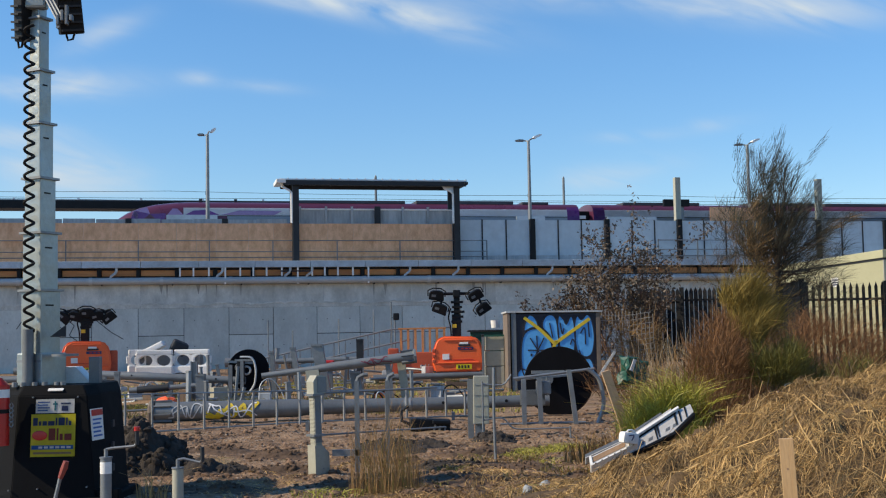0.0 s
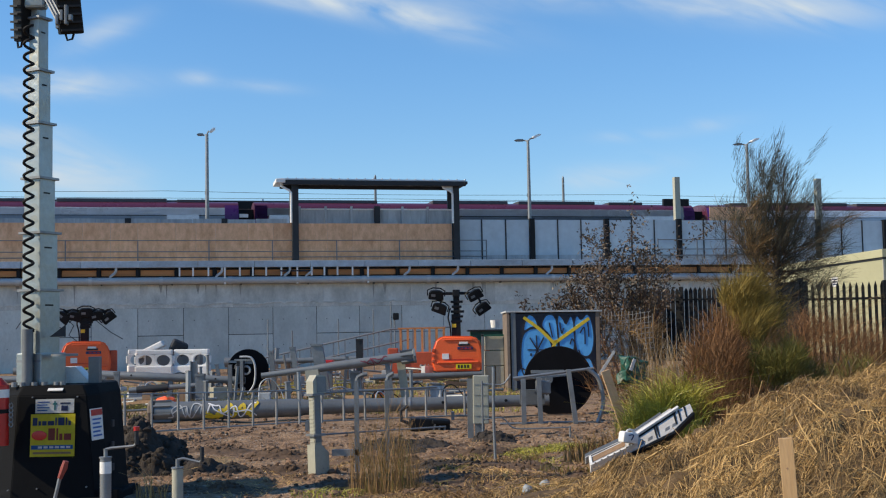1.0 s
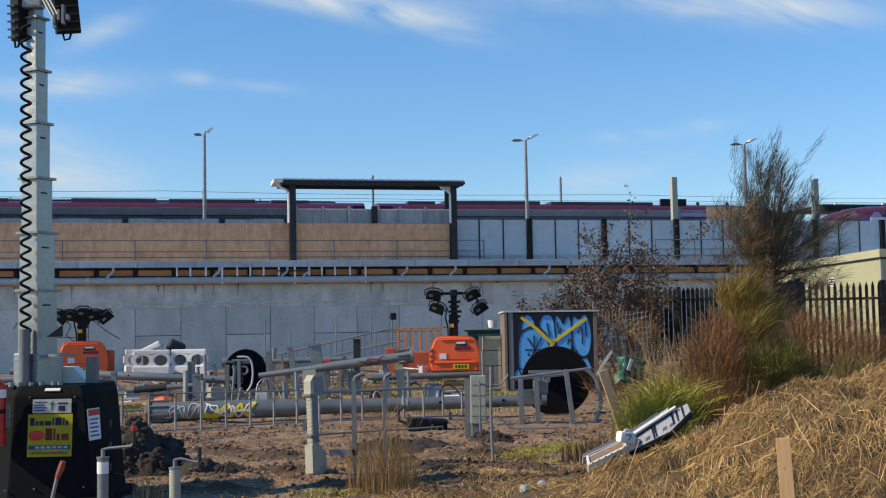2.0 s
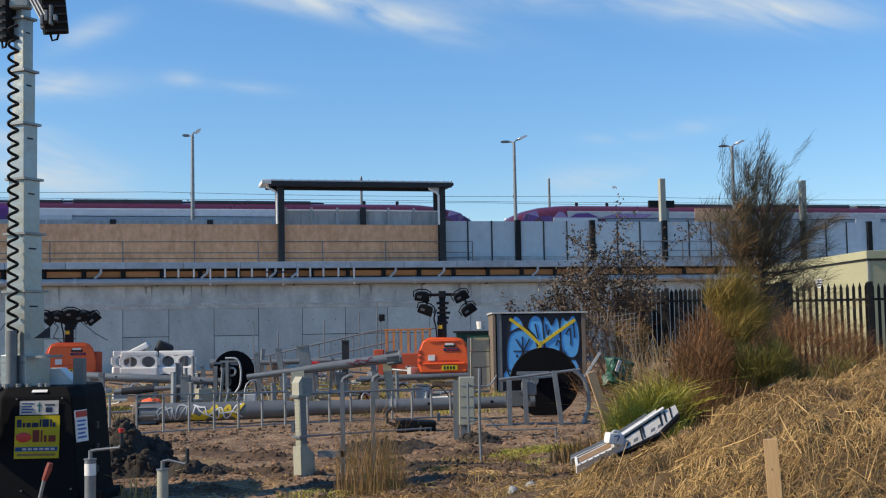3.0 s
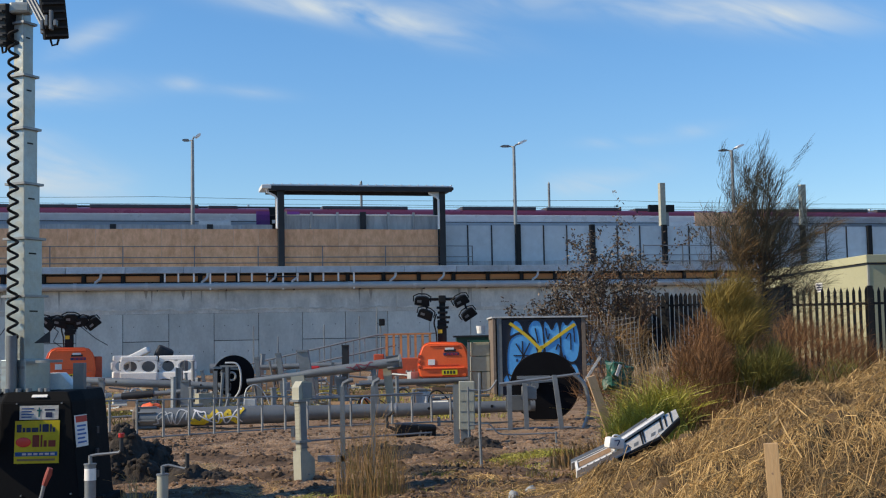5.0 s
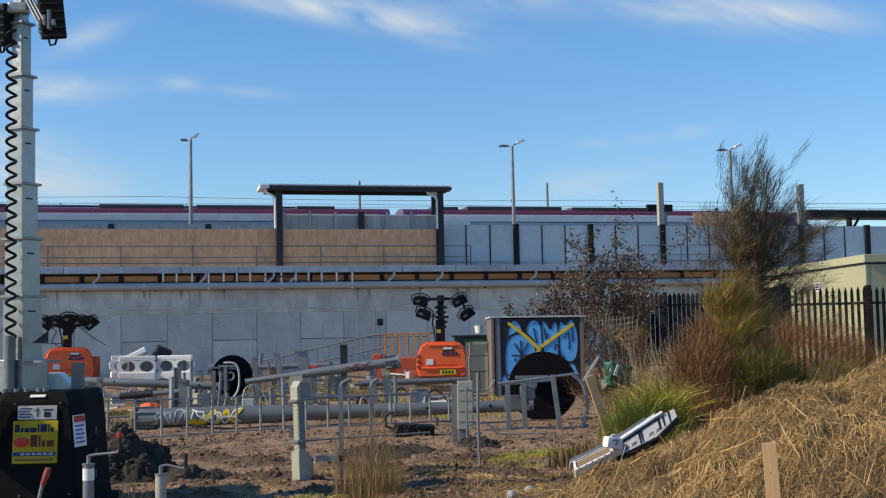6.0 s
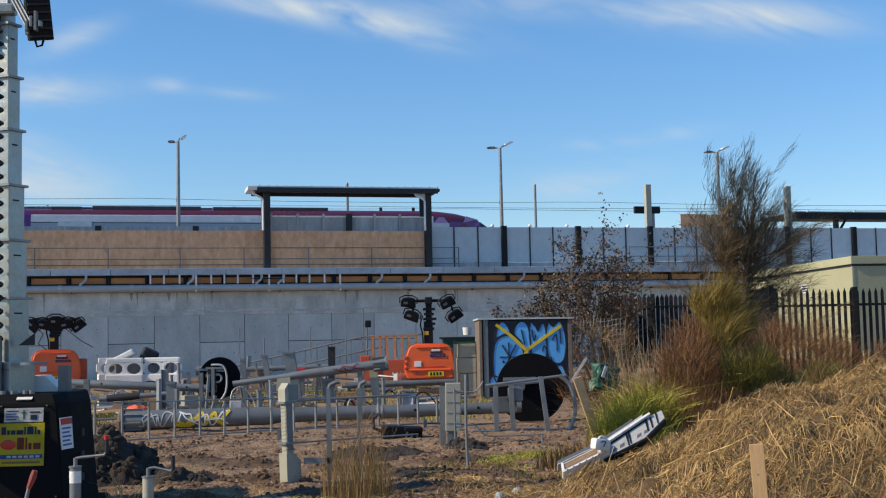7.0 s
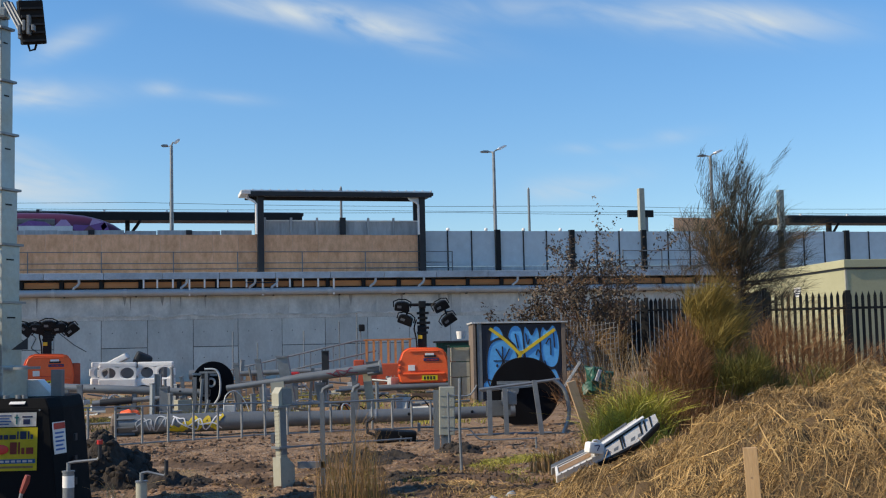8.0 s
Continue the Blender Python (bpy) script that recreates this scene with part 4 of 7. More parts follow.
# ---- yard: mobile light tower close by ----
def build_near_tower():
    t = thing("mobile_light_tower", "black trailer light tower with a telescopic zinc mast", "light tower", pose(0, 0, 0))
    # cabinet: eight-sided, flared to its foot, sloping shoulders under the deck
    bm = bmesh.new()
    rows = []
    for z, x0, x1, yf, ch, out in ((0.06, -4.245, -3.415, 11.946, 0.30, 0.06), (0.17, -4.235, -3.43, 11.956, 0.30, 0.055), (1.083, -4.20, -3.526, 12.034, 0.30, 0.05),
                                   (1.178, -4.165, -3.58, 12.095, 0.28, 0.06), (1.182, -4.10, -3.62, 12.15, 0.22, 0.04)):
        rows.append([bm.verts.new(p) for p in ((x0, yf, z), (x1, yf, z), (x1 + out, yf + ch, z), (x1 + out, yf + 1.05, z), (x1, yf + 1.25, z),
                                               (x0, yf + 1.25, z), (x0 - out * 5, yf + 1.05, z), (x0 - out * 5, yf + ch, z))])
    for a, b in zip(rows, rows[1:]):
        for i in range(8):
            bm.faces.new((a[i], a[(i + 1) % 8], b[(i + 1) % 8], b[i]))
    bm.faces.new(rows[0][::-1])
    bm.faces.new(rows[-1])
    bmesh.ops.bevel(bm, geom=bm.edges[:], offset=0.008, segments=2, affect="EDGES")
    part("cabinet", bm, M_SHADE, t, "charcoal moulded cabinet")
    for z in (0.30, 0.52, 0.74):
        part("hinge", boxm(-3.395, -3.375, 12.42, 12.50, z, z + 0.07, bevel=0.004), M_DARK, t)
    part("foot_beam", boxm(-3.44, -3.20, 11.98, 12.12, -0.02, 0.17, bevel=0.015), M_SHADE, t)
    part("skirt", boxm(-4.5, -3.28, 11.9, 13.1, -0.02, 0.10, bevel=0.02), M_SHADE, t)

    def plate(name, x0, x1, z0, z1, m, lift, parent, label=""):
        def yy(z):
            return 11.95 + (z - 0.16) / 0.82 * 0.07 - lift
        b = bmesh.new()
        v = [b.verts.new(p) for p in ((x0, yy(z0), z0), (x1, yy(z0), z0), (x1, yy(z1), z1), (x0, yy(z1), z1))]
        b.faces.new(v)
        bmesh.ops.solidify(b, geom=b.faces[:], thickness=-0.003)
        return part(name, b, m, parent, label)

    s = plate("sign", -4.06, -3.625, 0.495, 0.905, M_YELLOW, 0.010, t, "yellow hire company sign with coloured shapes")
    for x, w, tall in ((-4.040, 0.046, 1), (-3.984, 0.026, 0), (-3.948, 0.044, 0), (-3.894, 0.064, 0), (-3.820, 0.016, 1), (-3.792, 0.062, 1), (-3.718, 0.016, 1), (-3.692, 0.026, 0)):
        plate("lettering_bar", x, x + w, 0.795, 0.838 + (0.032 if tall else 0), M_NAVY, 0.014, s)
    bm = bmesh.new()
    bmesh.ops.create_uvsphere(bm, u_segments=16, v_segments=8, radius=1, matrix=Matrix.Translation((-3.97, 11.975, 0.70)) @ Matrix.Diagonal((0.075, 0.006, 0.048, 1)))
    part("emblem", bm, M_RED, s, smooth=True)
    for x, w, tall in ((-3.885, 0.066, 1), (-3.806, 0.018, 1), (-3.776, 0.030, 0), (-3.730, 0.070, 0)):
        plate("lettering_bar", x, x + w, 0.652, 0.715 + (0.052 if tall else 0), M_GRIP, 0.014, s)
    plate("strip", -4.05, -3.64, 0.565, 0.605, M_BLUE, 0.014, s)
    for i in range(6):
        x = -3.98 + i * 0.055
        plate("lettering_bar", x, x + 0.04, 0.575, 0.595, M_WHITE, 0.018, s)
    plate("lettering_bar", -4.03, -3.66, 0.52, 0.54, M_WOOD_OLD, 0.014, s)
    s = plate("instruction_label", -4.02, -3.64, 0.915, 1.05, M_WHITE, 0.010, t, "white instruction label")
    for i in range(4):
        plate("lettering_bar", -4.00, -3.90 + 0.02 * (i % 2), 0.935 + i * 0.027, 0.946 + i * 0.027, M_BLUE, 0.014, s)
    plate("arrow", -3.835, -3.82, 0.94, 1.03, M_TEAL, 0.014, s)
    plate("arrow_head", -3.85, -3.805, 0.995, 1.01, M_TEAL, 0.015, s)
    plate("drawing", -3.765, -3.70, 0.935, 0.985, M_NAVY, 0.014, s)
    plate("drawing", -3.775, -3.675, 1.0, 1.015, M_NAVY, 0.014, s)
    for x, z in ((-4.05, 1.07), (-3.61, 1.07), (-4.26, 0.18), (-3.98, 0.19), (-3.5, 0.2)):
        part("bolt", cylm((x, 11.93 + (z - 0.16) * 0.085, z), (x, 11.96 + (z - 0.16) * 0.085, z), 0.008, seg=8), M_GALV, t)
    lab = boxm(-0.075, 0.075, -0.004, 0.004, -0.02, 0.02)
    o = part("sticker", lab, M_WHITE, t)
    o.matrix_basis = pose(-3.84, 12.060, 1.14, -57)
    # side label on the chamfer
    side = pose(-3.470, 12.155, 0.785, 0, 0, 79.5) @ pose(0, 0, 0, -4, 0, 0)
    o = part("warning_label", boxm(-0.12, 0.13, -0.014, -0.004, -0.15, 0.16, side), M_WHITE, t, "white warning label with a red heading")
    part("heading_bar", boxm(-0.11, 0.12, -0.018, -0.012, 0.09, 0.15, side), M_RED, o)
    for i in range(5):
        part("lettering_bar", boxm(-0.09, 0.09 - 0.03 * (i % 2), -0.018, -0.012, 0.045 - i * 0.04, 0.062 - i * 0.04, side), M_BLUE, o)
    # mast: nested square tubes set cornerwise
    mz = [(0.0, 0), (1.42, 0.140), (2.135, 0.134), (2.72, 0.121), (3.28, 0.107), (3.85, 0.093), (4.40, 0.080), (4.95, 0.068), (5.55, 0.056)]
    turn = -27
    mx, my = -4.10, 12.42
    part("mast_base", boxm(-0.17, 0.17, -0.17, 0.17, 1.14, 1.5, pose(mx, my, 0, 0, 0, turn), bevel=0.01), M_MAST, t)
    for i, (z, w) in enumerate(mz[1:], 1):
        z0 = 1.45 if i == 1 else mz[i - 1][0] - 0.05
        sec = pose(mx - 0.006 * i, my, 0, 0, 0, turn)
        bm = boxm(-w, w, -w, w, z0, z, sec, bevel=0.008)
        m_sec = part("mast_section", bm, M_MAST, t)
        # pressed dimples on the sunny face and a collar on top
        n = max(2, int((z - z0) / 0.11))
        for k in range(n):
            zc = z0 + (k + 0.5) * (z - z0) / n
            b = bmesh.new()
            bmesh.ops.create_uvsphere(b, u_segments=10, v_segments=6, radius=1, matrix=sec @ Matrix.Translation((w * 0.25, -w, zc)) @ Matrix.Diagonal((w * 0.62, 0.0009, 0.046, 1)))
            part("pressed_boss", b, M_MAST, m_sec, smooth=True)
        part("collar", boxm(-w - 0.028, w + 0.028, -w - 0.028, w + 0.028, z - 0.012, z + 0.012, sec), M_GALV, t)
        part("slot", boxm(w - 0.01, w + 0.004, -w * 0.5, w * 0.3, z - 0.16, z - 0.145, sec), M_BLACK, m_sec)
    # coiled cable beside the mast
    pts = []
    for i in range(620):
        z = 1.72 + i * (4.83 - 1.72) / 620
        a = i / 620 * 23 * 2 * math.pi
        lean_x = -4.155 - 0.004 * (z - 1.7)
        pts.append((lean_x + 0.045 * math.cos(a), 12.19 + 0.05 * math.sin(a), z))
    part("coiled_cable", tube(bmesh.new(), pts, 0.0155, 6), M_RUBBER, t, smooth=True)
    part("cable_tube", cylm((-4.165, 12.2, 1.14), (-4.165, 12.2, 1.74), 0.055, seg=18), M_POLE, t, smooth=True)
    part("handle_ring", cylm((-3.80, 12.22, 1.465), (-3.80, 12.22, 1.49), 0.13, seg=20), M_POLE, t, smooth=True)
    part("stay_plate", prism(bmesh.new(), [(-3.98, 1.66), (-3.82, 1.78), (-3.82, 1.66)], 12.3, 12.32), M_DARK, t)
    part("white_cover", prism(bmesh.new(), [(-3.97, 1.16), (-3.97, 1.35), (-3.83, 1.35), (-3.70, 1.21), (-3.66, 1.16)], 12.66, 12.9), M_WHITE, t)
    part("guide_post", boxm(-3.675, -3.565, 12.6, 12.71, 1.15, 1.45, bevel=0.006), M_POLE, t)
    for x in (-4.28, -4.2, -4.08, -3.98, -3.86, -3.8):
        part("fixing", cylm((x, 12.16, 1.17), (x, 12.16, 1.215), 0.03, seg=10), M_GALV, t, smooth=True)
    # floodlights at the mast head
    part("head_bracket", boxm(-4.26, -4.04, 12.30, 12.42, 5.04, 5.16, bevel=0.03), M_MAST, t)
    part("head_arm", tube(bmesh.new(), [(-4.06, 12.35, 5.2), (-3.93, 12.3, 5.02), (-3.86, 12.28, 4.86)], 0.04), M_POLE, t, smooth=True)
    for m, w, nm in ((pose(-3.78, 12.25, 4.95, 12, -8, 25), 0.12, "floodlight"), (pose(-4.29, 12.42, 4.92, 8, 8, -35), 0.07, "floodlight")):
        f = part(nm, boxm(-w, w, -0.09, 0.05, -0.20, 0.24, m, bevel=0.015), M_BLACK, t)
        for k in range(5):
            part("fin", boxm(-w * 0.9, w * 0.9, -0.13, -0.088, -0.17 + k * 0.08, -0.15 + k * 0.08, m), M_DARK, f)
        part("cable_loop", tube(bmesh.new(), [m @ Vector((-0.06, -0.05, -0.2)), m @ Vector((-0.05, -0.05, -0.26)), m @ Vector((0.0, -0.05, -0.25)), m @ Vector((0.02, -0.05, -0.2))], 0.012), M_RUBBER, f)
    for k in range(3):
        part("strut", tube(bmesh.new(), [(-4.03 + 0.035 * k, 12.18, 5.16), (-3.86 + 0.03 * k, 12.10, 4.86 + 0.01 * k)], 0.014, 6), M_GALV, t)
    for k in range(4):
        part("junction", boxm(-3.86 + 0.045 * k, -3.83 + 0.045 * k, 12.06, 12.12, 4.80 + 0.04 * (k % 2), 4.90 + 0.05 * (k % 3), bevel=0.006), M_POLE, t)
    part("yoke", boxm(-3.90, -3.87, 12.2, 12.3, 4.8, 5.2), M_GALV, t)
    # fire extinguisher box on the cabinet's flank
    e = thing("fire_extinguisher", "red fire extinguisher strapped to the light tower", "extinguisher")
    part("cylinder", cylm((-4.34, 11.86, 0.62), (-4.34, 11.86, 1.2), 0.11, seg=24), M_RED, e, smooth=True)
    part("label_band", cylm((-4.34, 11.86, 1.08), (-4.34, 11.86, 1.16), 0.112, seg=24), M_WHITE, e, smooth=True)
    part("shoulder", cylm((-4.34, 11.86, 1.2), (-4.34, 11.86, 1.27), 0.11, 0.04, seg=24), M_RED, e, smooth=True)
    part("strap", cylm((-4.34, 11.86, 0.93), (-4.34, 11.86, 0.97), 0.114, seg=24), M_RUBBER, e, smooth=True)
    for k in range(5):
        part("chain_link", tube(bmesh.new(), smooth_loop([(-4.2, 11.84, 1.03 - 0.045 * k), (-4.185, 11.85, 1.0 - 0.045 * k), (-4.2, 11.84, 0.975 - 0.045 * k), (-4.215, 11.83, 1.0 - 0.045 * k)], 3), 0.006, 5), M_GALV, e)
    b = thing("jack_lever", "steel jack lever with a red-brown grip", "lever")
    part("shaft", tube(bmesh.new(), [(-2.93, 9.0, -0.02), (-2.87, 9.0, 0.45), (-2.83, 9.0, 0.62)], 0.014), M_GALV, b, smooth=True)
    part("grip", tube(bmesh.new(), [(-2.832, 9.0, 0.61), (-2.80, 9.0, 0.69), (-2.787, 9.0, 0.735)], [0.018, 0.026, 0.02]), M_GRIP, b, smooth=True)


build_near_tower()


def build_stanchions():
    for x, h, ax, az, m, red in ((-2.94, 0.60, 0.245, 0.10, M_GALV, True), (-2.32, 0.50, 0.19, 0.05, M_BEIGE, False)):
        s = thing("jack_stand", "galvanised jockey stand with a cranked winding handle", "stand", pose(x, 10.6, 0), "winding stands")
        part("tube", cylm((0, 0, -0.05), (0, 0, h), 0.048, seg=18), m, s, smooth=True)
        part("sleeve", cylm((0, 0, h), (0, 0, h + 0.012), 0.055, seg=18), M_GALV, s, smooth=True)
        part("screw", cylm((0, 0, h), (0, 0, h + 0.08), 0.017, seg=10), M_GALV, s, smooth=True)
        part("crank", tube(bmesh.new(), [(0, 0, h + 0.075), (0.05, 0, h + 0.085), (ax, 0, h + az), (ax + 0.02, 0, h + az + 0.03)], 0.012), M_GALV, s, smooth=True)
        part("knob", cylm((ax + 0.022, 0, h + az + 0.01), (ax + 0.022, 0, h + az + 0.13), 0.018, seg=12), M_DARK, s, smooth=True)
        if red:
            part("cap", cylm((ax + 0.022, 0, h + az + 0.13), (ax + 0.022, 0, h + az + 0.165), 0.026, seg=12), M_RED, s, "red plastic cap", True)
            part("label_band", cylm((0, 0, h - 0.13), (0, 0, h - 0.03), 0.0495, seg=18), M_WHITE, s, smooth=True)


build_stanchions()


# ---- yard: masts lying on trestles ----
def lathe_x(prof, seg=22):
    """A round body along x from (x, radius) pairs."""
    bm = bmesh.new()
    rings = [[bm.verts.new((x, r * math.cos(2 * math.pi * k / seg), r * math.sin(2 * math.pi * k / seg))) for k in range(seg)] for x, r in prof]
    for a, b in zip(rings, rings[1:]):
        for k in range(seg):
            bm.faces.new((a[k], a[(k + 1) % seg], b[(k + 1) % seg], b[k]))
    bm.faces.new(rings[0][::-1])
    bm.faces.new(rings[-1])
    return bm


def scrawl(parent, seed, x0, x1, r, m, width=0.03, n=3):
    """Sprayed squiggles on the front of a pipe."""
    rng = random.Random(seed)
    for k in range(n):
        pts = []
        steps = 9
        for i in range(steps):
            x = x0 + (x1 - x0) * i / (steps - 1) + rng.uniform(-0.1, 0.1)
            pts.append((x, rng.uniform(-0.75, 0.85) * r))
        bm = stroke(pts, width, 0, 0.004)
        for v in bm.verts:
            v.co.y = -math.sqrt(max(r * r - v.co.z ** 2, 0.0)) - (0.006 if v.co.y > 0.002 else 0.001)
        part("paint_scrawl", bm, m, parent)


def build_long_mast():
    p = thing("signal_mast", "grey steel crossing signal mast lying on the ground", "mast", pose(-5.768, 24, 0.211, 0, -0.713))
    part("tube", lathe_x([(0.1, 0.19), (2.86, 0.175), (3.04, 0.148), (7.8, 0.107)]), M_POLE, p, smooth=True)
    base = part("flange", lathe_x([(-0.03, 0.22), (0.0, 0.235), (0.04, 0.235), (0.06, 0.19)], 10), M_RUST, p)
    for k in range(8):
        a = k * math.pi / 4 + 0.2
        part("rib", boxm(0.04, 0.42, -0.012, 0.012, 0.17, 0.232, pose(0, 0, 0, math.degrees(a))), M_POLE, base)
    for x, r in ((3.30, 0.150), (4.95, 0.138), (5.05, 0.137), (6.25, 0.126), (7.42, 0.116)):
        part("clamp", lathe_x([(x, r), (x + 0.035, r + 0.004), (x + 0.05, r)], 20), M_GALV, p)
    for x, r in ((4.62, 0.138), (5.72, 0.128), (6.95, 0.118)):
        part("bolt_hole", cylm((x, -r - 0.004, 0.02), (x, -r + 0.03, 0.02), 0.03, seg=12), M_BLACK, p)
    scrawl(p, 4, 0.42, 1.0, 0.193, M_GRAF_WHITE_OLD, 0.020, 2)
    scrawl(p, 7, 1.1, 2.1, 0.193, M_GRAF_YELLOW, 0.060, 2)
    scrawl(p, 9, 1.15, 2.15, 0.198, M_GRAF_WHITE, 0.024, 2)
    part("chock", boxm(0.5, 0.9, -0.2, 0.2, -0.26, -0.19), M_WOOD_OLD, p)
    part("chock", boxm(6.3, 6.6, -0.2, 0.2, -0.46, -0.12), M_WOOD_OLD, p)


def build_target(x, y, z, r, tilt=0, turn=0):
    d = thing("signal_disc", "large matt black round signal backing board", "signal board", pose(x, y, z, 0, tilt, turn), "black signal boards")
    bm = cylm((0, 0, 0), (0, 0.03, 0), r, seg=56)
    part("board", bm, M_DISC, d)
    part("rim", tube(bmesh.new(), [(r * math.cos(a), 0.015, r * math.sin(a)) for a in [2 * math.pi * k / 48 for k in range(49)]], 0.012, 5), M_RUBBER, d)
    part("hub", cylm((-0.25, -0.3, 0.05), (-0.25, 0.0, 0.05), 0.11, seg=18), M_POLE, d, smooth=True)
    part("mount", boxm(-0.55, 0.1, -0.12, -0.02, 0.16, 0.22), M_GALV, d)
    return d


def post_box(bm, x, y, z0, z1, w, dx=0.0):
    a = [(x - w, z0), (x + w, z0), (x + w + dx, z1), (x - w + dx, z1)]
    return prism(bm, a, y - w, y + w)


def build_frame_by_disc():
    f = thing("ladder_cage", "galvanised ladder cage frame standing round the signal board", "steel frame")
    y = 21.5
    for x, z1, dx in ((1.37, 0.82, 0.0), (1.66, 0.84, -0.02), (2.28, 0.97, -0.12)):
        part("leg", post_box(bmesh.new(), x, y - 0.05 * x, -0.08 if x > 2 else 0.02, z1, 0.04, dx), M_GALV, f)
    part("rail", cylm((1.2, y, 0.83), (2.62, y, 0.98), 0.025, seg=8), M_GALV, f, smooth=True)
    part("rail", cylm((1.25, y + 0.25, 0.80), (2.2, y + 0.25, 0.88), 0.025, seg=8), M_GALV, f, smooth=True)
    part("lower_rail", cylm((0.95, y, 0.04), (2.45, y, 0.05), 0.02, seg=8), M_GALV, f, smooth=True)
    part("tray", boxm(1.62, 2.2, y + 0.02, y + 0.08, 0.70, 0.73, pose(0, 0, 0, 0, -4)), M_GALV, f)
    part("hook", cylm((1.78, y, 0.52), (1.78, y, 0.85), 0.015, seg=8), M_GALV, f)
    part("hoop", tube(bmesh.new(), smooth_loop([(2.5, y, 0.98), (2.68, y, 0.82), (2.76, y, 0.55), (2.76, y, 0.3), (2.66, y, 0.03)], 6, False), 0.035, 8), M_GALV, f, smooth=True)
    part("bracket", boxm(1.32, 1.75, y + 0.1, y + 0.2, 0.36, 0.62), M_POLE, f)
    part("clamp_box", boxm(1.6, 1.85, y - 0.05, y + 0.2, 0.55, 0.78, bevel=0.02), M_POLE, f)


def build_rail_guard():
    """A long ladder standing on its edge in front of the lying mast, running away from the yard's near side."""
    l = thing("steel_ladder", "long galvanised steel ladder standing on its edge", "ladder")
    a, b = Vector((-5.25, 19.3, 0.0)), Vector((0.42, 23.4, 0.0))
    top, low = ((-5.25, 19.3, 0.765), (-2.65, 21.4, 0.69), (0.42, 23.4, 0.57)), ((-5.25, 19.3, 0.15), (-2.65, 21.4, 0.14), (0.42, 23.4, 0.08))
    for ends in (top, low):
        part("stile", tube(bmesh.new(), ends, 0.013, 7), M_GALV, l, smooth=True)
    for i in range(16):
        f = (i + 0.45) / 15.6
        x, y = a.x + (b.x - a.x) * f, a.y + (b.y - a.y) * f
        y += 0.08 * math.sin(math.pi * f)
        part("rung", cylm((x, y, 0.15 - 0.07 * f), (x, y, 0.765 - 0.19 * f), 0.021, seg=8), M_GALV_PALE, l, smooth=True)
    for f in (0.06, 0.5, 0.95):
        x, y = a.x + (b.x - a.x) * f, a.y + (b.y - a.y) * f + 0.06
        part("foot", boxm(x - 0.03, x + 0.03, y - 0.1, y + 0.1, -0.05, 0.16), M_POLE, l)


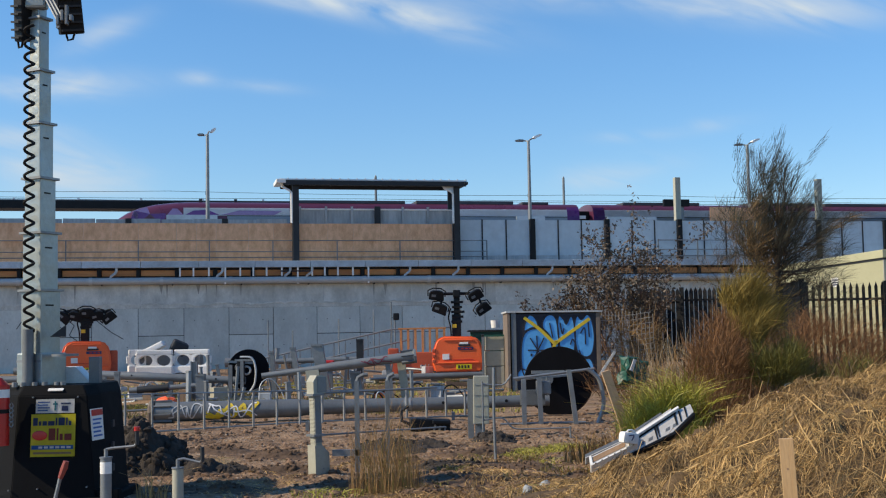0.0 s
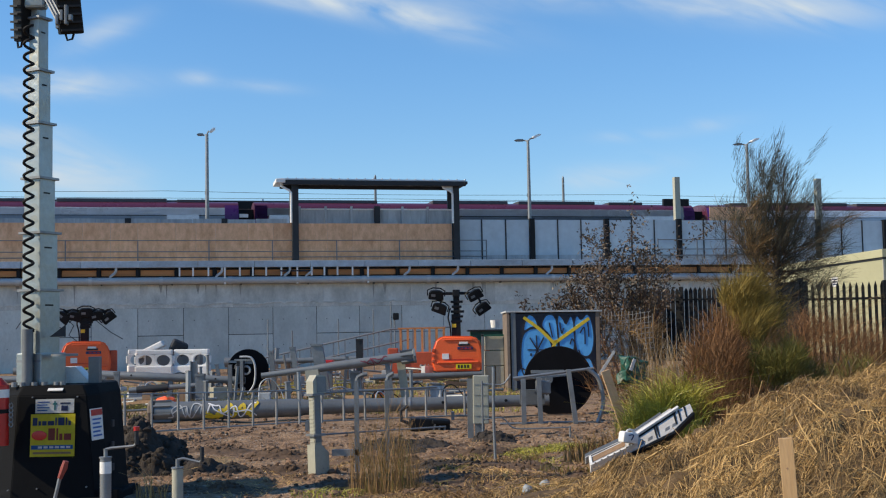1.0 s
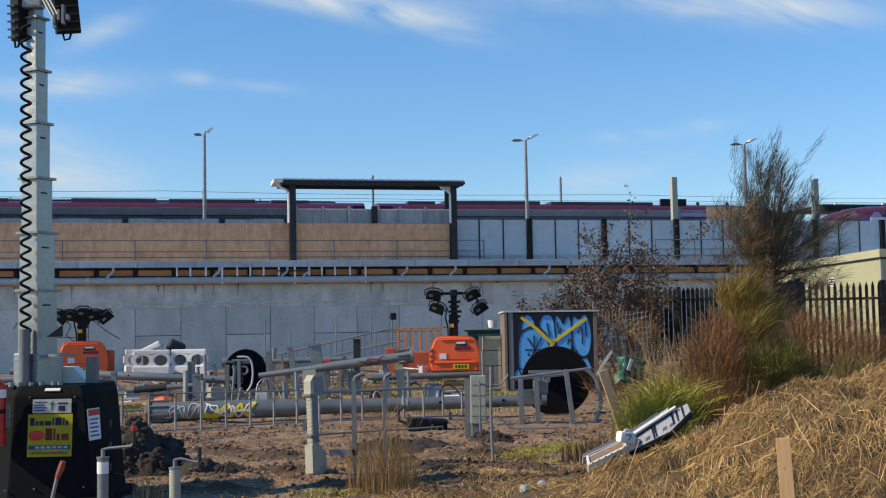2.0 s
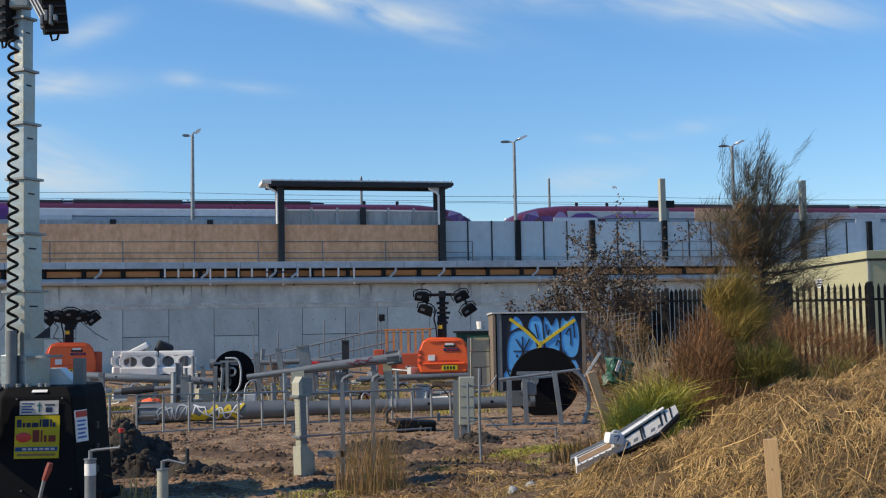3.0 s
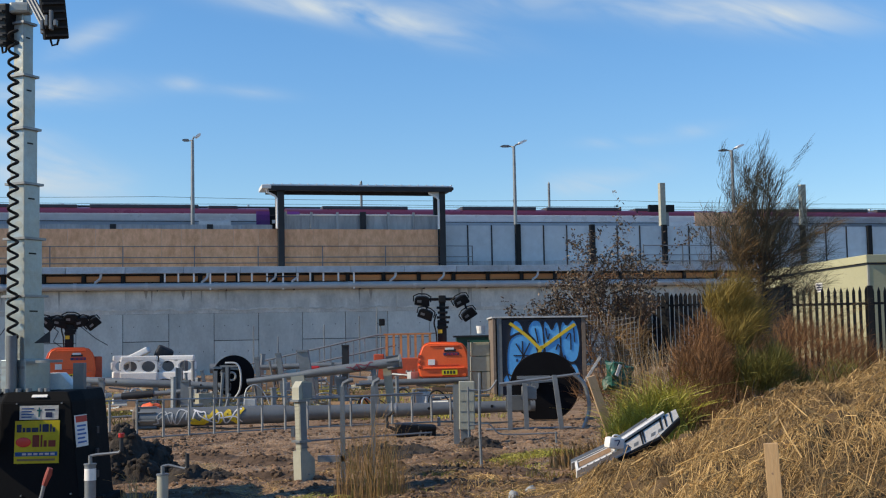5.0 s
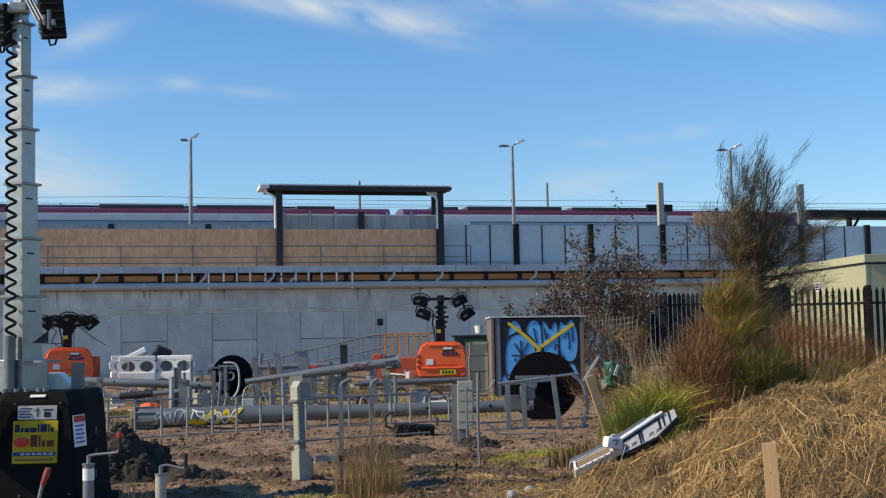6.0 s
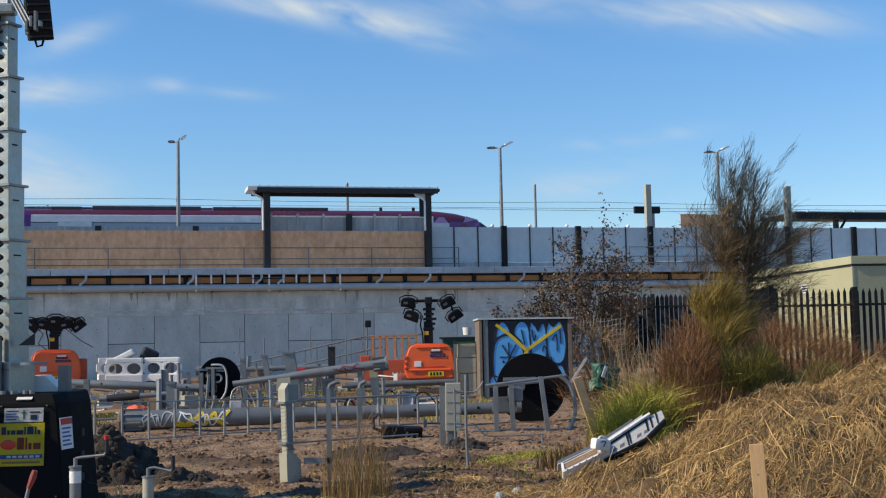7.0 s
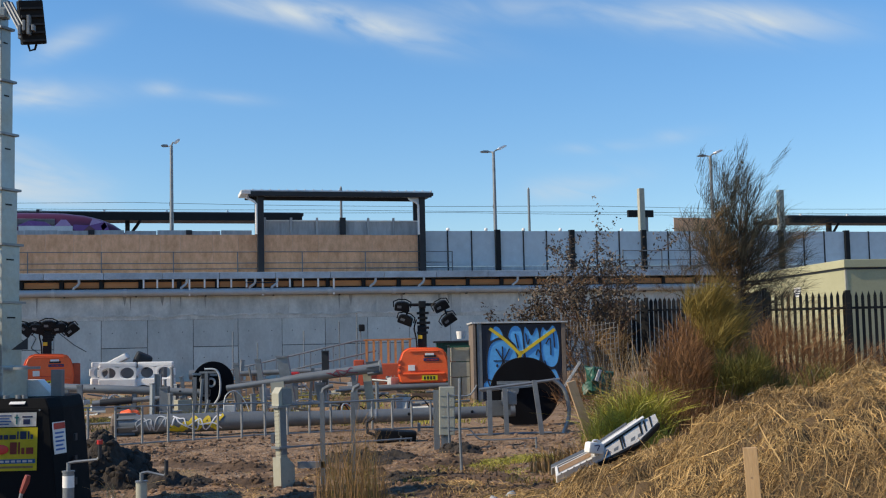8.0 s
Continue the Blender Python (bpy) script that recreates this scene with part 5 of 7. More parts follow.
def build_post_frame():
    f = thing("boom_gate_stand", "beige painted boom gate stand with a counterweight box", "steel stand")
    y = 14.2
    lean = pose(-1.505, y, 0, 0, -1.2, 0) @ pose(0, 0, 0, 0, 0, 38)
    part("post", boxm(-0.040, 0.050, -0.060, 0.050, -0.05, 1.0, lean, bevel=0.006), M_BEIGE, f)
    for i in range(13):
        part("louvre", boxm(-0.046, -0.038, -0.050, 0.040, 0.40 + i * 0.044, 0.425 + i * 0.044, lean), M_BEIGE, f)
    part("head", prism(bmesh.new(), [(-0.05, 0.96), (0.12, 0.96), (0.12, 1.16), (0.0, 1.17), (-0.05, 1.10)], -0.07, 0.08, lean), M_BEIGE, f)
    part("face_plate", boxm(-0.034, 0.046, -0.066, -0.060, 0.40, 0.94, lean), M_POLE, f, "grey steel face plate")
    part("head_plate", boxm(0.0, 0.118, -0.076, -0.070, 0.97, 1.15, lean), M_POLE, f)
    part("head_cover", boxm(0.124, 0.135, -0.06, 0.07, 0.98, 1.14, lean), M_POLE, f)
    part("clamp", boxm(-0.075, 0.085, -0.095, 0.085, 0.47, 0.495, lean), M_GALV, f)
    part("clamp", boxm(-0.075, 0.085, -0.095, 0.085, 0.935, 0.96, lean), M_GALV, f)
    part("back_channel", boxm(0.052, 0.064, -0.03, 0.04, 0.1, 0.95, lean), M_GALV, f)
    part("counterweight", prism(bmesh.new(), [(-0.055, -0.03), (0.135, -0.03), (0.135, 0.27), (0.04, 0.37), (-0.055, 0.37)], -0.075, 0.09, lean), M_BEIGE, f, "beige tapered steel box")
    for k in range(4):
        part("bolt", cylm(lean @ Vector((0.02 + 0.03 * k, -0.082, 0.04 + 0.06 * (k % 2))), lean @ Vector((0.02 + 0.03 * k, -0.07, 0.04 + 0.06 * (k % 2))), 0.008, seg=8), M_GALV, f)
    part("arm", boxm(-1.32, -1.0, y - 0.03, y + 0.03, 0.24, 0.31), M_GALV, f)
    part("upright", boxm(-1.056, -1.004, y - 0.03, y + 0.03, 0.05, 1.10), M_POLE, f)
    part("upright", boxm(-0.735, -0.685, y + 0.7, y + 0.75, 0.0, 1.07), M_POLE, f)
    part("elbow", tube(bmesh.new(), [(-1.03, y, 1.07), (-1.01, y, 1.135), (-0.95, y, 1.165), (-0.90, y, 1.17)], 0.026), M_POLE, f)
    part("elbow", tube(bmesh.new(), [(-0.71, y + 0.73, 1.05), (-0.69, y + 0.73, 1.12), (-0.63, y + 0.73, 1.15)], 0.026), M_POLE, f)
    part("rail", cylm((-1.5, y, 0.96), (-0.1, y + 0.4, 0.99), 0.012, seg=8), M_GALV, f)
    part("rail", cylm((-1.5, y, 0.48), (0.0, y + 0.4, 0.52), 0.010, seg=8), M_GALV, f)
    g = thing("beige_cabinet_post", "beige steel equipment post with a galvanised back", "post")
    part("box", boxm(0.42, 0.66, 18.9, 19.1, 0.24, 0.98, pose(0, 0, 0, 0, 0.8), bevel=0.012), M_BEIGE, g)
    part("back_channel", boxm(0.34, 0.43, 19.0, 19.1, 0.0, 0.92), M_POLE, g)
    part("foot", boxm(0.45, 0.6, 18.95, 19.05, -0.05, 0.26), M_POLE, g)
    for i in range(4):
        part("seam", boxm(0.43, 0.65, 18.893, 18.9, 0.36 + i * 0.16, 0.365 + i * 0.16, pose(0, 0, 0, 0, 0.8)), M_GALV, g)
    w = thing("bent_conduit", "thin galvanised conduit standing bent at its foot", "pipe")
    part("tube", tube(bmesh.new(), smooth_loop([(0.6, 15.1, 1.2), (0.59, 15.1, 0.6), (0.60, 15.1, 0.08), (0.585, 15.05, 0.01), (0.53, 15.0, -0.01)], 4, False), 0.018, 8), M_GALV, w, smooth=True)
    r = thing("bent_bar", "bent galvanised bar on the frame", "bar")
    part("bar", tube(bmesh.new(), smooth_loop([(0.55, 18.6, 0.86), (0.85, 18.6, 0.84), (0.95, 18.6, 0.92), (1.0, 18.6, 1.0)], 3, False), 0.013, 8), M_GALV, r)
    part("bar", tube(bmesh.new(), smooth_loop([(0.55, 18.6, 0.31), (0.85, 18.6, 0.34), (1.0, 18.6, 0.2), (1.2, 18.6, 0.17), (1.9, 18.6, 0.18)], 4, False), 0.011, 8), M_GALV, r)
    part("prop", cylm((0.56, 18.6, -0.05), (0.56, 18.6, 0.9), 0.015, seg=8), M_GALV, r)
    part("prop", cylm((1.88, 18.6, -0.05), (1.88, 18.6, 0.2), 0.015, seg=8), M_GALV, r)
    s = thing("signal_lamp_box", "black crossing lamp housing lying on the soil", "signal lamp", pose(-0.28, 20.9, 0.1, 0, 3, 8))
    part("housing", boxm(-0.34, 0.34, -0.14, 0.14, -0.12, 0.10, bevel=0.03), M_BLACK, s)
    part("hood", boxm(0.02, 0.33, -0.24, -0.14, 0.02, 0.09, bevel=0.02), M_BLACK, s)
    for i in range(3):
        part("reflector", boxm(0.06 + i * 0.09, 0.09 + i * 0.09, -0.147, -0.14, -0.1, 0.03, pose(0, 0, 0, 0, 14)), M_GALV, s)
    part("bracket", tube(bmesh.new(), [(-0.34, 0, 0.0), (-0.48, 0, 0.05), (-0.5, 0, 0.22), (-0.38, 0, 0.3)], 0.03), M_DARK, s)


def build_far_masts():
    # second mast on trestles with its own disc
    p = thing("signal_mast", "grey steel signal mast resting on trestles", "mast", pose(-9.88, 32, 0.80, 0, 3.4))
    part("tube", lathe_x([(-1.4, 0.10), (1.9, 0.112), (2.0, 0.125), (2.2, 0.112), (4.66, 0.095)]), M_POLE, p, smooth=True)
    for x in (0.2, 2.7, 4.0):
        part("trestle", post_box(bmesh.new(), x, 0.0, -0.9 + 0.06 * x, -0.08, 0.06, 0.02), M_POLE, p)
    part("sleeve", lathe_x([(3.2, 0.112), (3.4, 0.112)], 18), M_GALV, p)
    for x in (1.7, 3.9):
        part("bolt_hole", cylm((x, -0.112, 0.02), (x, -0.08, 0.02), 0.025, seg=10), M_BLACK, p)
    q = thing("steel_channel", "upright dark steel channel before the lying mast", "steel section", None, "upright steel sections")
    part("web", boxm(-6.57, -6.41, 31.62, 31.72, 0.02, 1.05), M_POLE, q)
    part("lip", boxm(-6.575, -6.55, 31.56, 31.64, 0.02, 1.06), M_GALV, q)
    part("lip", boxm(-6.43, -6.405, 31.56, 31.64, 0.02, 1.06), M_GALV, q)
    q = thing("steel_pole", "short dark pole with a burnt end on the soil", "pole")
    part("tube", cylm((-8.0, 31, 0.36), (-6.3, 31, 0.46), 0.075, 0.06, 14), M_POLE, q, smooth=True)
    part("sleeve", cylm((-7.8, 31, 0.37), (-7.0, 31, 0.42), 0.095, 0.085, 14), M_DARK, q, smooth=True)
    part("bearer", boxm(-7.6, -7.4, 30.7, 31.3, 0.0, 0.30), M_WOOD_OLD, q)
    part("bearer", boxm(-6.7, -6.5, 30.7, 31.3, 0.0, 0.36), M_WOOD_OLD, q)
    build_target(-5.18, 32.2, 0.80, 0.53, 4, 12)
    h = thing("cable_hoop", "white flexible conduit bent into a hoop", "conduit")
    part("hoop", tube(bmesh.new(), smooth_loop([(-5.3, 31.6, 1.15), (-5.0, 31.6, 1.12), (-4.9, 31.6, 0.85), (-4.93, 31.6, 0.45), (-5.1, 31.6, 0.2)], 5, False), 0.026, 8), M_PIPE, h, smooth=True)
    hub = [(-5.16 + 0.10 * math.cos(2 * math.pi * k / 24), 31.75, 0.80 + 0.10 * math.sin(2 * math.pi * k / 24)) for k in range(25)]
    part("hub_ring", tube(bmesh.new(), hub, 0.028, 8), M_PIPE, h, "pale round hub ring", True)
    part("hub_plate", boxm(-5.40, -5.20, 31.7, 31.8, 0.50, 1.06, bevel=0.01), M_DARK, h)
    part("hub_bar", boxm(-5.45, -4.95, 31.66, 31.7, 1.04, 1.09), M_GALV, h)
    part("bar", post_box(bmesh.new(), -5.55, 31.6, 0.1, 0.95, 0.05), M_POLE, h)
    part("bar", post_box(bmesh.new(), -5.25, 31.6, 0.05, 1.05, 0.04), M_POLE, h)
    # third mast, tilted, with the scrawled flared end
    p = thing("signal_mast", "tilted grey steel mast with red scrawl and a flared base", "mast", pose(-4.5, 30, 0.70, 0, -6.4))
    part("tube", lathe_x([(0.0, 0.07), (1.35, 0.082), (1.5, 0.10), (1.62, 0.10), (1.8, 0.112), (3.55, 0.118)]), M_POLE, p, smooth=True)
    part("flared_base", lathe_x([(3.5, 0.118), (3.74, 0.135), (3.77, 0.185), (3.82, 0.185)], 10), M_POLE, p)
    for k in range(6):
        part("rib", boxm(3.45, 3.78, -0.01, 0.01, 0.11, 0.178, pose(0, 0, 0, 60 * k + 15)), M_POLE, p)
    scrawl(p, 12, 2.55, 3.2, 0.12, M_GRAF_RED, 0.022, 2)
    part("trestle", post_box(bmesh.new(), 3.1, 0.0, -0.95, -0.1, 0.06), M_POLE, p)
    part("trestle", post_box(bmesh.new(), 3.42, 0.3, -1.0, -0.12, 0.10), M_BEIGE, p)
    part("trestle", post_box(bmesh.new(), 1.25, 0.0, -0.85, -0.02, 0.16), M_BEIGE, p)
    # two thin masts behind
    for x0, x1, y, z0, z1, r in ((-2.2, 2.2, 37.5, 0.25, 0.32, 0.10), (-5.45, -2.6, 38, 0.80, 0.84, 0.09), (-14.5, -9.3, 36, 0.42, 0.5, 0.11), (-7.55, -6.7, 42, 0.72, 0.74, 0.17)):
        q = thing("steel_pole", "spare grey steel pole resting on bearers", "pole")
        part("tube", cylm((x0, y, z0 + 0.1), (x1, y, z1 + 0.1), r, r * 0.8, 16), M_POLE, q, smooth=True)
        part("bearer", boxm(x0 + 0.4, x0 + 0.6, y - 0.4, y + 0.4, 0.0, z0 + 0.02), M_WOOD_OLD, q)
        part("bearer", boxm(x1 - 0.6, x1 - 0.4, y - 0.4, y + 0.4, 0.0, z1 - 0.02), M_WOOD_OLD, q)
    # upright channels and boards standing among them
    for x, y, z1, w, dx, m in ((-3.0, 31, 1.45, 0.14, -0.24, M_GALV), (-3.72, 31.5, 1.38, 0.07, -0.2, M_GALV), (-4.3, 31, 1.3, 0.06, -0.1, M_POLE), (-6.2, 31, 0.75, 0.11, 0.0, M_POLE), (-2.5, 36, 1.55, 0.10, 0.0, M_DARK),
                            (-2.2, 31.2, 0.75, 0.13, -0.1, M_GALV), (-8.4, 26, 0.95, 0.04, 0.0, M_POLE), (-7.9, 26, 1.0, 0.04, 0.02, M_POLE), (-6.6, 24.6, 1.0, 0.05, 0, M_POLE), (-6.9, 24.7, 0.9, 0.05, 0, M_POLE)):
        q = thing("steel_channel", "upright length of galvanised steel channel", "steel section", None, "upright steel sections")
        part("web", post_box(bmesh.new(), x, y, -0.05, z1, w, dx), m, q)
        part("lip", boxm(x + dx - w * 1.05, x + dx + w * 1.05, y - w * 1.3, y + w * 1.1, z1 - 0.05, z1), m, q)
    # sloping handrail ramp behind, in long grey tubes
    l = thing("access_ramp_rail", "galvanised sloping access ramp handrail", "railing")
    y = 43
    part("rail", cylm((-6.4, y, 0.92), (-1.9, y, 1.86), 0.03, seg=8), M_GALV, l)
    part("rail", cylm((-6.4, y, 0.45), (-1.2, y, 1.50), 0.03, seg=8), M_GALV, l)
    part("rail", cylm((-1.9, y, 1.86), (0.2, y, 1.9), 0.03, seg=8), M_GALV, l)
    for i in range(16):
        x = -6.3 + i * 0.4
        z = min(0.92 + (x + 6.4) * 0.209, 1.88)
        part("baluster", boxm(x - 0.02, x + 0.02, y - 0.02, y + 0.02, max(z - 0.75, 0.35), z), M_GALV, l)
    for x, z in ((-5.6, 1.5), (-1.95, 2.5), (-2.6, 2.2), (-6.5, 1.9), (-3.9, 1.9), (0.6, 2.3)):
        q = thing("marker_rod", "thin upright steel rod against the wall", "rod", None, "marker rods")
        part("rod", cylm((x, 45, 0.2), (x, 45, z + 0.35), 0.022, seg=6), M_POLE, q)
        part("tip", cylm((x, 45, z + 0.35), (x, 45, z + 0.39), 0.03, seg=6), M_GALV, q)


build_long_mast()
build_target(2.26, 24.35, 0.66, 0.68)
build_frame_by_disc()
build_rail_guard()
build_post_frame()
build_far_masts()


def build_yard_lumps():
    """Pale footing blocks, brackets and cable ends between the lying masts."""
    rng = random.Random(63)
    for i in range(26):
        y = rng.uniform(27, 41)
        x = rng.uniform(-0.27 * y, 0.04 * y)
        w, h = rng.uniform(0.10, 0.24), rng.uniform(0.12, 0.42)
        o = thing("footing_block", "pale weathered concrete footing block on the soil", "concrete block", pose(x, y, soil_height(x, y) - 0.04, 0, 0, rng.uniform(-40, 40)), "footing blocks")
        part("block", boxm(-w, w, -w * 0.7, w * 0.7, 0, h, bevel=0.02), M_CONC_PALE if i % 3 else M_BEIGE, o)
        part("bolt_plate", boxm(-w * 0.6, w * 0.6, -w * 0.4, w * 0.4, h, h + 0.02), M_RUST, o)
        for s in (-1, 1):
            part("bolt", cylm((s * w * 0.4, 0, h + 0.02), (s * w * 0.4, 0, h + 0.07), 0.018, seg=8), M_GALV, o)
    for i in range(14):
        y = rng.uniform(27, 40)
        x = rng.uniform(-0.27 * y, 0.03 * y)
        o = thing("cable_end", "loose black cable loop springing from the soil", "cable", pose(x, y, soil_height(x, y), 0, 0, rng.uniform(0, 90)), "cable ends")
        w, h = rng.uniform(0.2, 0.5), rng.uniform(0.2, 0.6)
        part("loop", tube(bmesh.new(), smooth_loop([(-w, 0, -0.05), (-w * 0.8, 0.05, h * 0.8), (0, 0.1, h), (w * 0.7, 0.05, h * 0.5), (w, 0, -0.05)], 5, False), 0.016, 6), M_RUBBER if i % 2 else M_PIPE, o, smooth=True)


build_yard_lumps()


def build_offcuts():
    """Loose lengths of tube, angle and timber lying and standing among the masts."""
    rng = random.Random(41)
    kinds = (("pipe_offcut", "short grey steel pipe offcut on the soil", M_POLE), ("angle_offcut", "rusty steel angle offcut on the soil", M_RUST),
             ("timber_offcut", "weathered timber offcut on the soil", M_WOOD_OLD), ("conduit_offcut", "galvanised conduit offcut on the soil", M_GALV))
    for i in range(96):
        name, label, m = kinds[rng.randint(0, 3)]
        y = rng.uniform(26.5, 42)
        x = rng.uniform(-0.285 * y, 0.03 * y)
        ln, r = rng.uniform(0.35, 1.5), rng.uniform(0.022, 0.055)
        o = thing(name, label, "offcut", pose(x, y, soil_height(x, y) + r + rng.uniform(0, 0.12), 0, rng.gauss(0, 6), rng.uniform(-35, 35)), "loose offcuts")
        if name in ("pipe_offcut", "conduit_offcut"):
            part("tube", cylm((-ln / 2, 0, 0), (ln / 2, 0, 0), r, seg=10), m, o, smooth=True)
            part("end_collar", cylm((ln / 2 - 0.05, 0, 0), (ln / 2, 0, 0), r * 1.25, seg=10), m, o)
        else:
            part("leg", boxm(-ln / 2, ln / 2, -r, r, -r, -r * 0.4), m, o)
            part("flange", boxm(-ln / 2, ln / 2, r * 0.5, r, -r * 0.4, r), m, o)
    for i in range(22):
        y = rng.uniform(27, 41)
        x = rng.uniform(-0.27 * y, -0.01 * y)
        h = rng.uniform(0.5, 1.15)
        o = thing("fence_stay", "slim upright galvanised stay among the masts", "post", pose(x, y, soil_height(x, y) - 0.05, rng.gauss(0, 3), rng.gauss(0, 7), rng.uniform(0, 60)), "upright stays")
        w = rng.uniform(0.02, 0.05)
        part("shaft", boxm(-w, w, -w, w, 0, h), M_GALV if i % 3 else M_POLE, o)
        part("cap", boxm(-w * 1.3, w * 1.3, -w * 1.3, w * 1.3, h, h + 0.03), M_GALV, o)
    for x0, x1, y, z in ((-5.8, -2.0, 34.0, 0.7),):
        o = thing("lying_ladder", "galvanised ladder resting on its edge among the masts", "ladder", None, "lying ladders")
        part("stile", cylm((x0, y, z), (x1, y, z + 0.12), 0.018, seg=8), M_GALV, o)
        part("stile", cylm((x0, y, z - 0.45), (x1, y, z - 0.34), 0.018, seg=8), M_GALV, o)
        n = int((x1 - x0) / 0.38)
        for k in range(n):
            x = x0 + 0.1 + k * 0.38
            f = (x - x0) / (x1 - x0)
            part("rung", boxm(x - 0.016, x + 0.016, y - 0.012, y + 0.012, z - 0.46 + 0.11 * f, z + 0.12 * f), M_GALV, o)
        for x in (x0 + 0.3, x1 - 0.3):
            part("foot", boxm(x - 0.03, x + 0.03, y - 0.2, y + 0.2, -0.02, z - 0.36), M_POLE, o)


build_offcuts()


# ---- yard: orange light towers, barriers, shed ----
def flood(parent, m):
    bm = bmesh.new()
    prism(bm, [(-0.25, -0.12), (0.25, -0.15), (0.23, 0.13), (0.10, 0.18), (-0.14, 0.17), (-0.24, 0.10)], -0.12, 0.08, m)
    bmesh.ops.bevel(bm, geom=bm.edges[:], offset=0.02, segments=2, affect="EDGES")
    f = part("floodlight", bm, M_BLACK, parent)
    part("glass", boxm(-0.19, 0.19, -0.128, -0.12, -0.09, 0.10, m), M_RUBBER, f)
    part("reflector", boxm(-0.16, -0.02, -0.134, -0.128, -0.02, 0.06, m), M_POLE, f)
    for k in range(4):
        part("fin", boxm(-0.2 + k * 0.12, -0.17 + k * 0.12, 0.08, 0.14, -0.12, 0.13, m), M_BLACK, f)
    part("yoke", tube(bmesh.new(), [m @ Vector(p) for p in ((-0.28, 0.0, -0.02), (-0.29, 0.02, 0.16), (-0.12, 0.03, 0.24), (0.12, 0.03, 0.24), (0.28, 0.02, 0.16), (0.28, 0.0, -0.02))], 0.022, 6), M_BLACK, f)


def build_orange_tower(m, folded):
    t = thing("orange_light_tower", "compact orange mobile light tower with a black mast", "light tower", m, "orange light towers")
    bm = bmesh.new()
    prism(bm, [(-0.76, 0.02), (0.76, 0.02), (0.84, 0.34), (0.80, 0.78), (0.70, 1.06), (0.52, 1.17), (-0.48, 1.19), (-0.68, 1.08), (-0.80, 0.78), (-0.86, 0.36)], -0.55, 0.7)
    bmesh.ops.bevel(bm, geom=bm.edges[:], offset=0.06, segments=3, affect="EDGES")
    h = part("hood", bm, M_ORANGE, t, "moulded orange hood", True)
    part("ridge", boxm(-0.66, 0.68, -0.60, -0.54, 0.30, 0.36, bevel=0.02), M_ORANGE, h)
    part("ridge", boxm(-0.44, 0.50, -0.585, -0.54, 1.03, 1.08, bevel=0.02), M_ORANGE, h)
    part("emblem", boxm(0.06, 0.34, -0.575, -0.55, 0.92, 0.99, bevel=0.01), M_WHITE, h)
    part("panel_line", boxm(-0.44, 0.50, -0.562, -0.55, 0.42, 0.435), M_RED, h)
    part("badge", boxm(0.0, 0.50, -0.575, -0.55, 0.74, 0.83, bevel=0.01), M_NAVY, h)
    for i in range(3):
        part("lettering_bar", boxm(0.1 + i * 0.13, 0.19 + i * 0.13, -0.58, -0.574, 0.765, 0.80), M_RED, h)
    part("badge", boxm(0.02, 0.4, -0.572, -0.55, 0.86, 0.93, bevel=0.01), M_DARK, h)
    part("sticker", boxm(-0.5, -0.28, -0.57, -0.55, 0.44, 0.62), M_WHITE, h)
    pl = part("number_plate", boxm(-0.06, 0.44, -0.585, -0.55, 0.12, 0.28), M_YELLOW, t, "yellow number plate with dark bars")
    for i in range(4):
        part("lettering_bar", boxm(0.0 + i * 0.1, 0.06 + i * 0.1, -0.59, -0.584, 0.15, 0.25), M_DARK, pl)
    for i in range(3):
        part("vent", boxm(-0.83, -0.72, -0.58, -0.4, 0.34 + i * 0.17, 0.44 + i * 0.17, bevel=0.02), M_ORANGE_DULL, h)
    part("chassis", boxm(-0.7, 0.7, -0.5, 0.7, -0.12, 0.04), M_DARK, t)
    for x in (-0.62, 0.62):
        w = part("wheel", cylm((x - 0.1, 0.1, -0.12), (x + 0.1, 0.1, -0.12), 0.26, seg=20), M_RUBBER, t, smooth=True)
        part("hub", cylm((x - 0.11, 0.1, -0.12), (x + 0.11, 0.1, -0.12), 0.11, seg=14), M_GALV, w)
    part("side_step", boxm(0.8, 1.05, -0.3, 0.5, 0.05, 0.85, bevel=0.04), M_ORANGE_DULL, t)
    top = 2.20 if folded else 2.58
    part("mast", boxm(-0.10, 0.10, 0.0, 0.22, 1.0, top - 0.03, bevel=0.015), M_BLACK, t)
    part("mast_inner", boxm(-0.17, 0.12, -0.06, 0.1, 1.1, 1.9, bevel=0.015), M_BLACK, t)
    for k in range(5):
        part("mast_bracket", boxm(-0.19 + 0.03 * (k % 2), 0.17 + 0.04 * (k % 3), -0.08, 0.12, 1.62 + k * (top - 1.78) / 5, 1.70 + k * (top - 1.78) / 5, bevel=0.012), M_BLACK, t)
    part("marking", boxm(-0.16, -0.02, -0.07, -0.05, 1.46, 1.58), M_GRAF_YELLOW, t)
    part("crossbar", cylm((-0.75, 0.05, top), (0.85, 0.05, top), 0.05, seg=12), M_BLACK, t)
    part("hub_joint", boxm(-0.12, 0.12, -0.1, 0.16, top - 0.12, top + 0.12, bevel=0.03), M_BLACK, t)
    if folded:
        spots = ((-0.74, 2.0, 38), (-0.36, 2.02, 12), (0.36, 2.03, -12), (0.76, 1.98, -40), (0.02, 2.14, 0))
    else:
        spots = ((-0.66, 2.52, 4), (-0.56, 2.08, 18), (0.62, 2.50, -28), (0.86, 2.06, -36))
    for x, z, a in spots:
        flood(t, pose(x, -0.05, z, 14, a, 0))
        part("drop_arm", cylm((x * 0.8, 0.05, top - 0.02), (x, 0.0, z), 0.035, seg=8), M_BLACK, t)
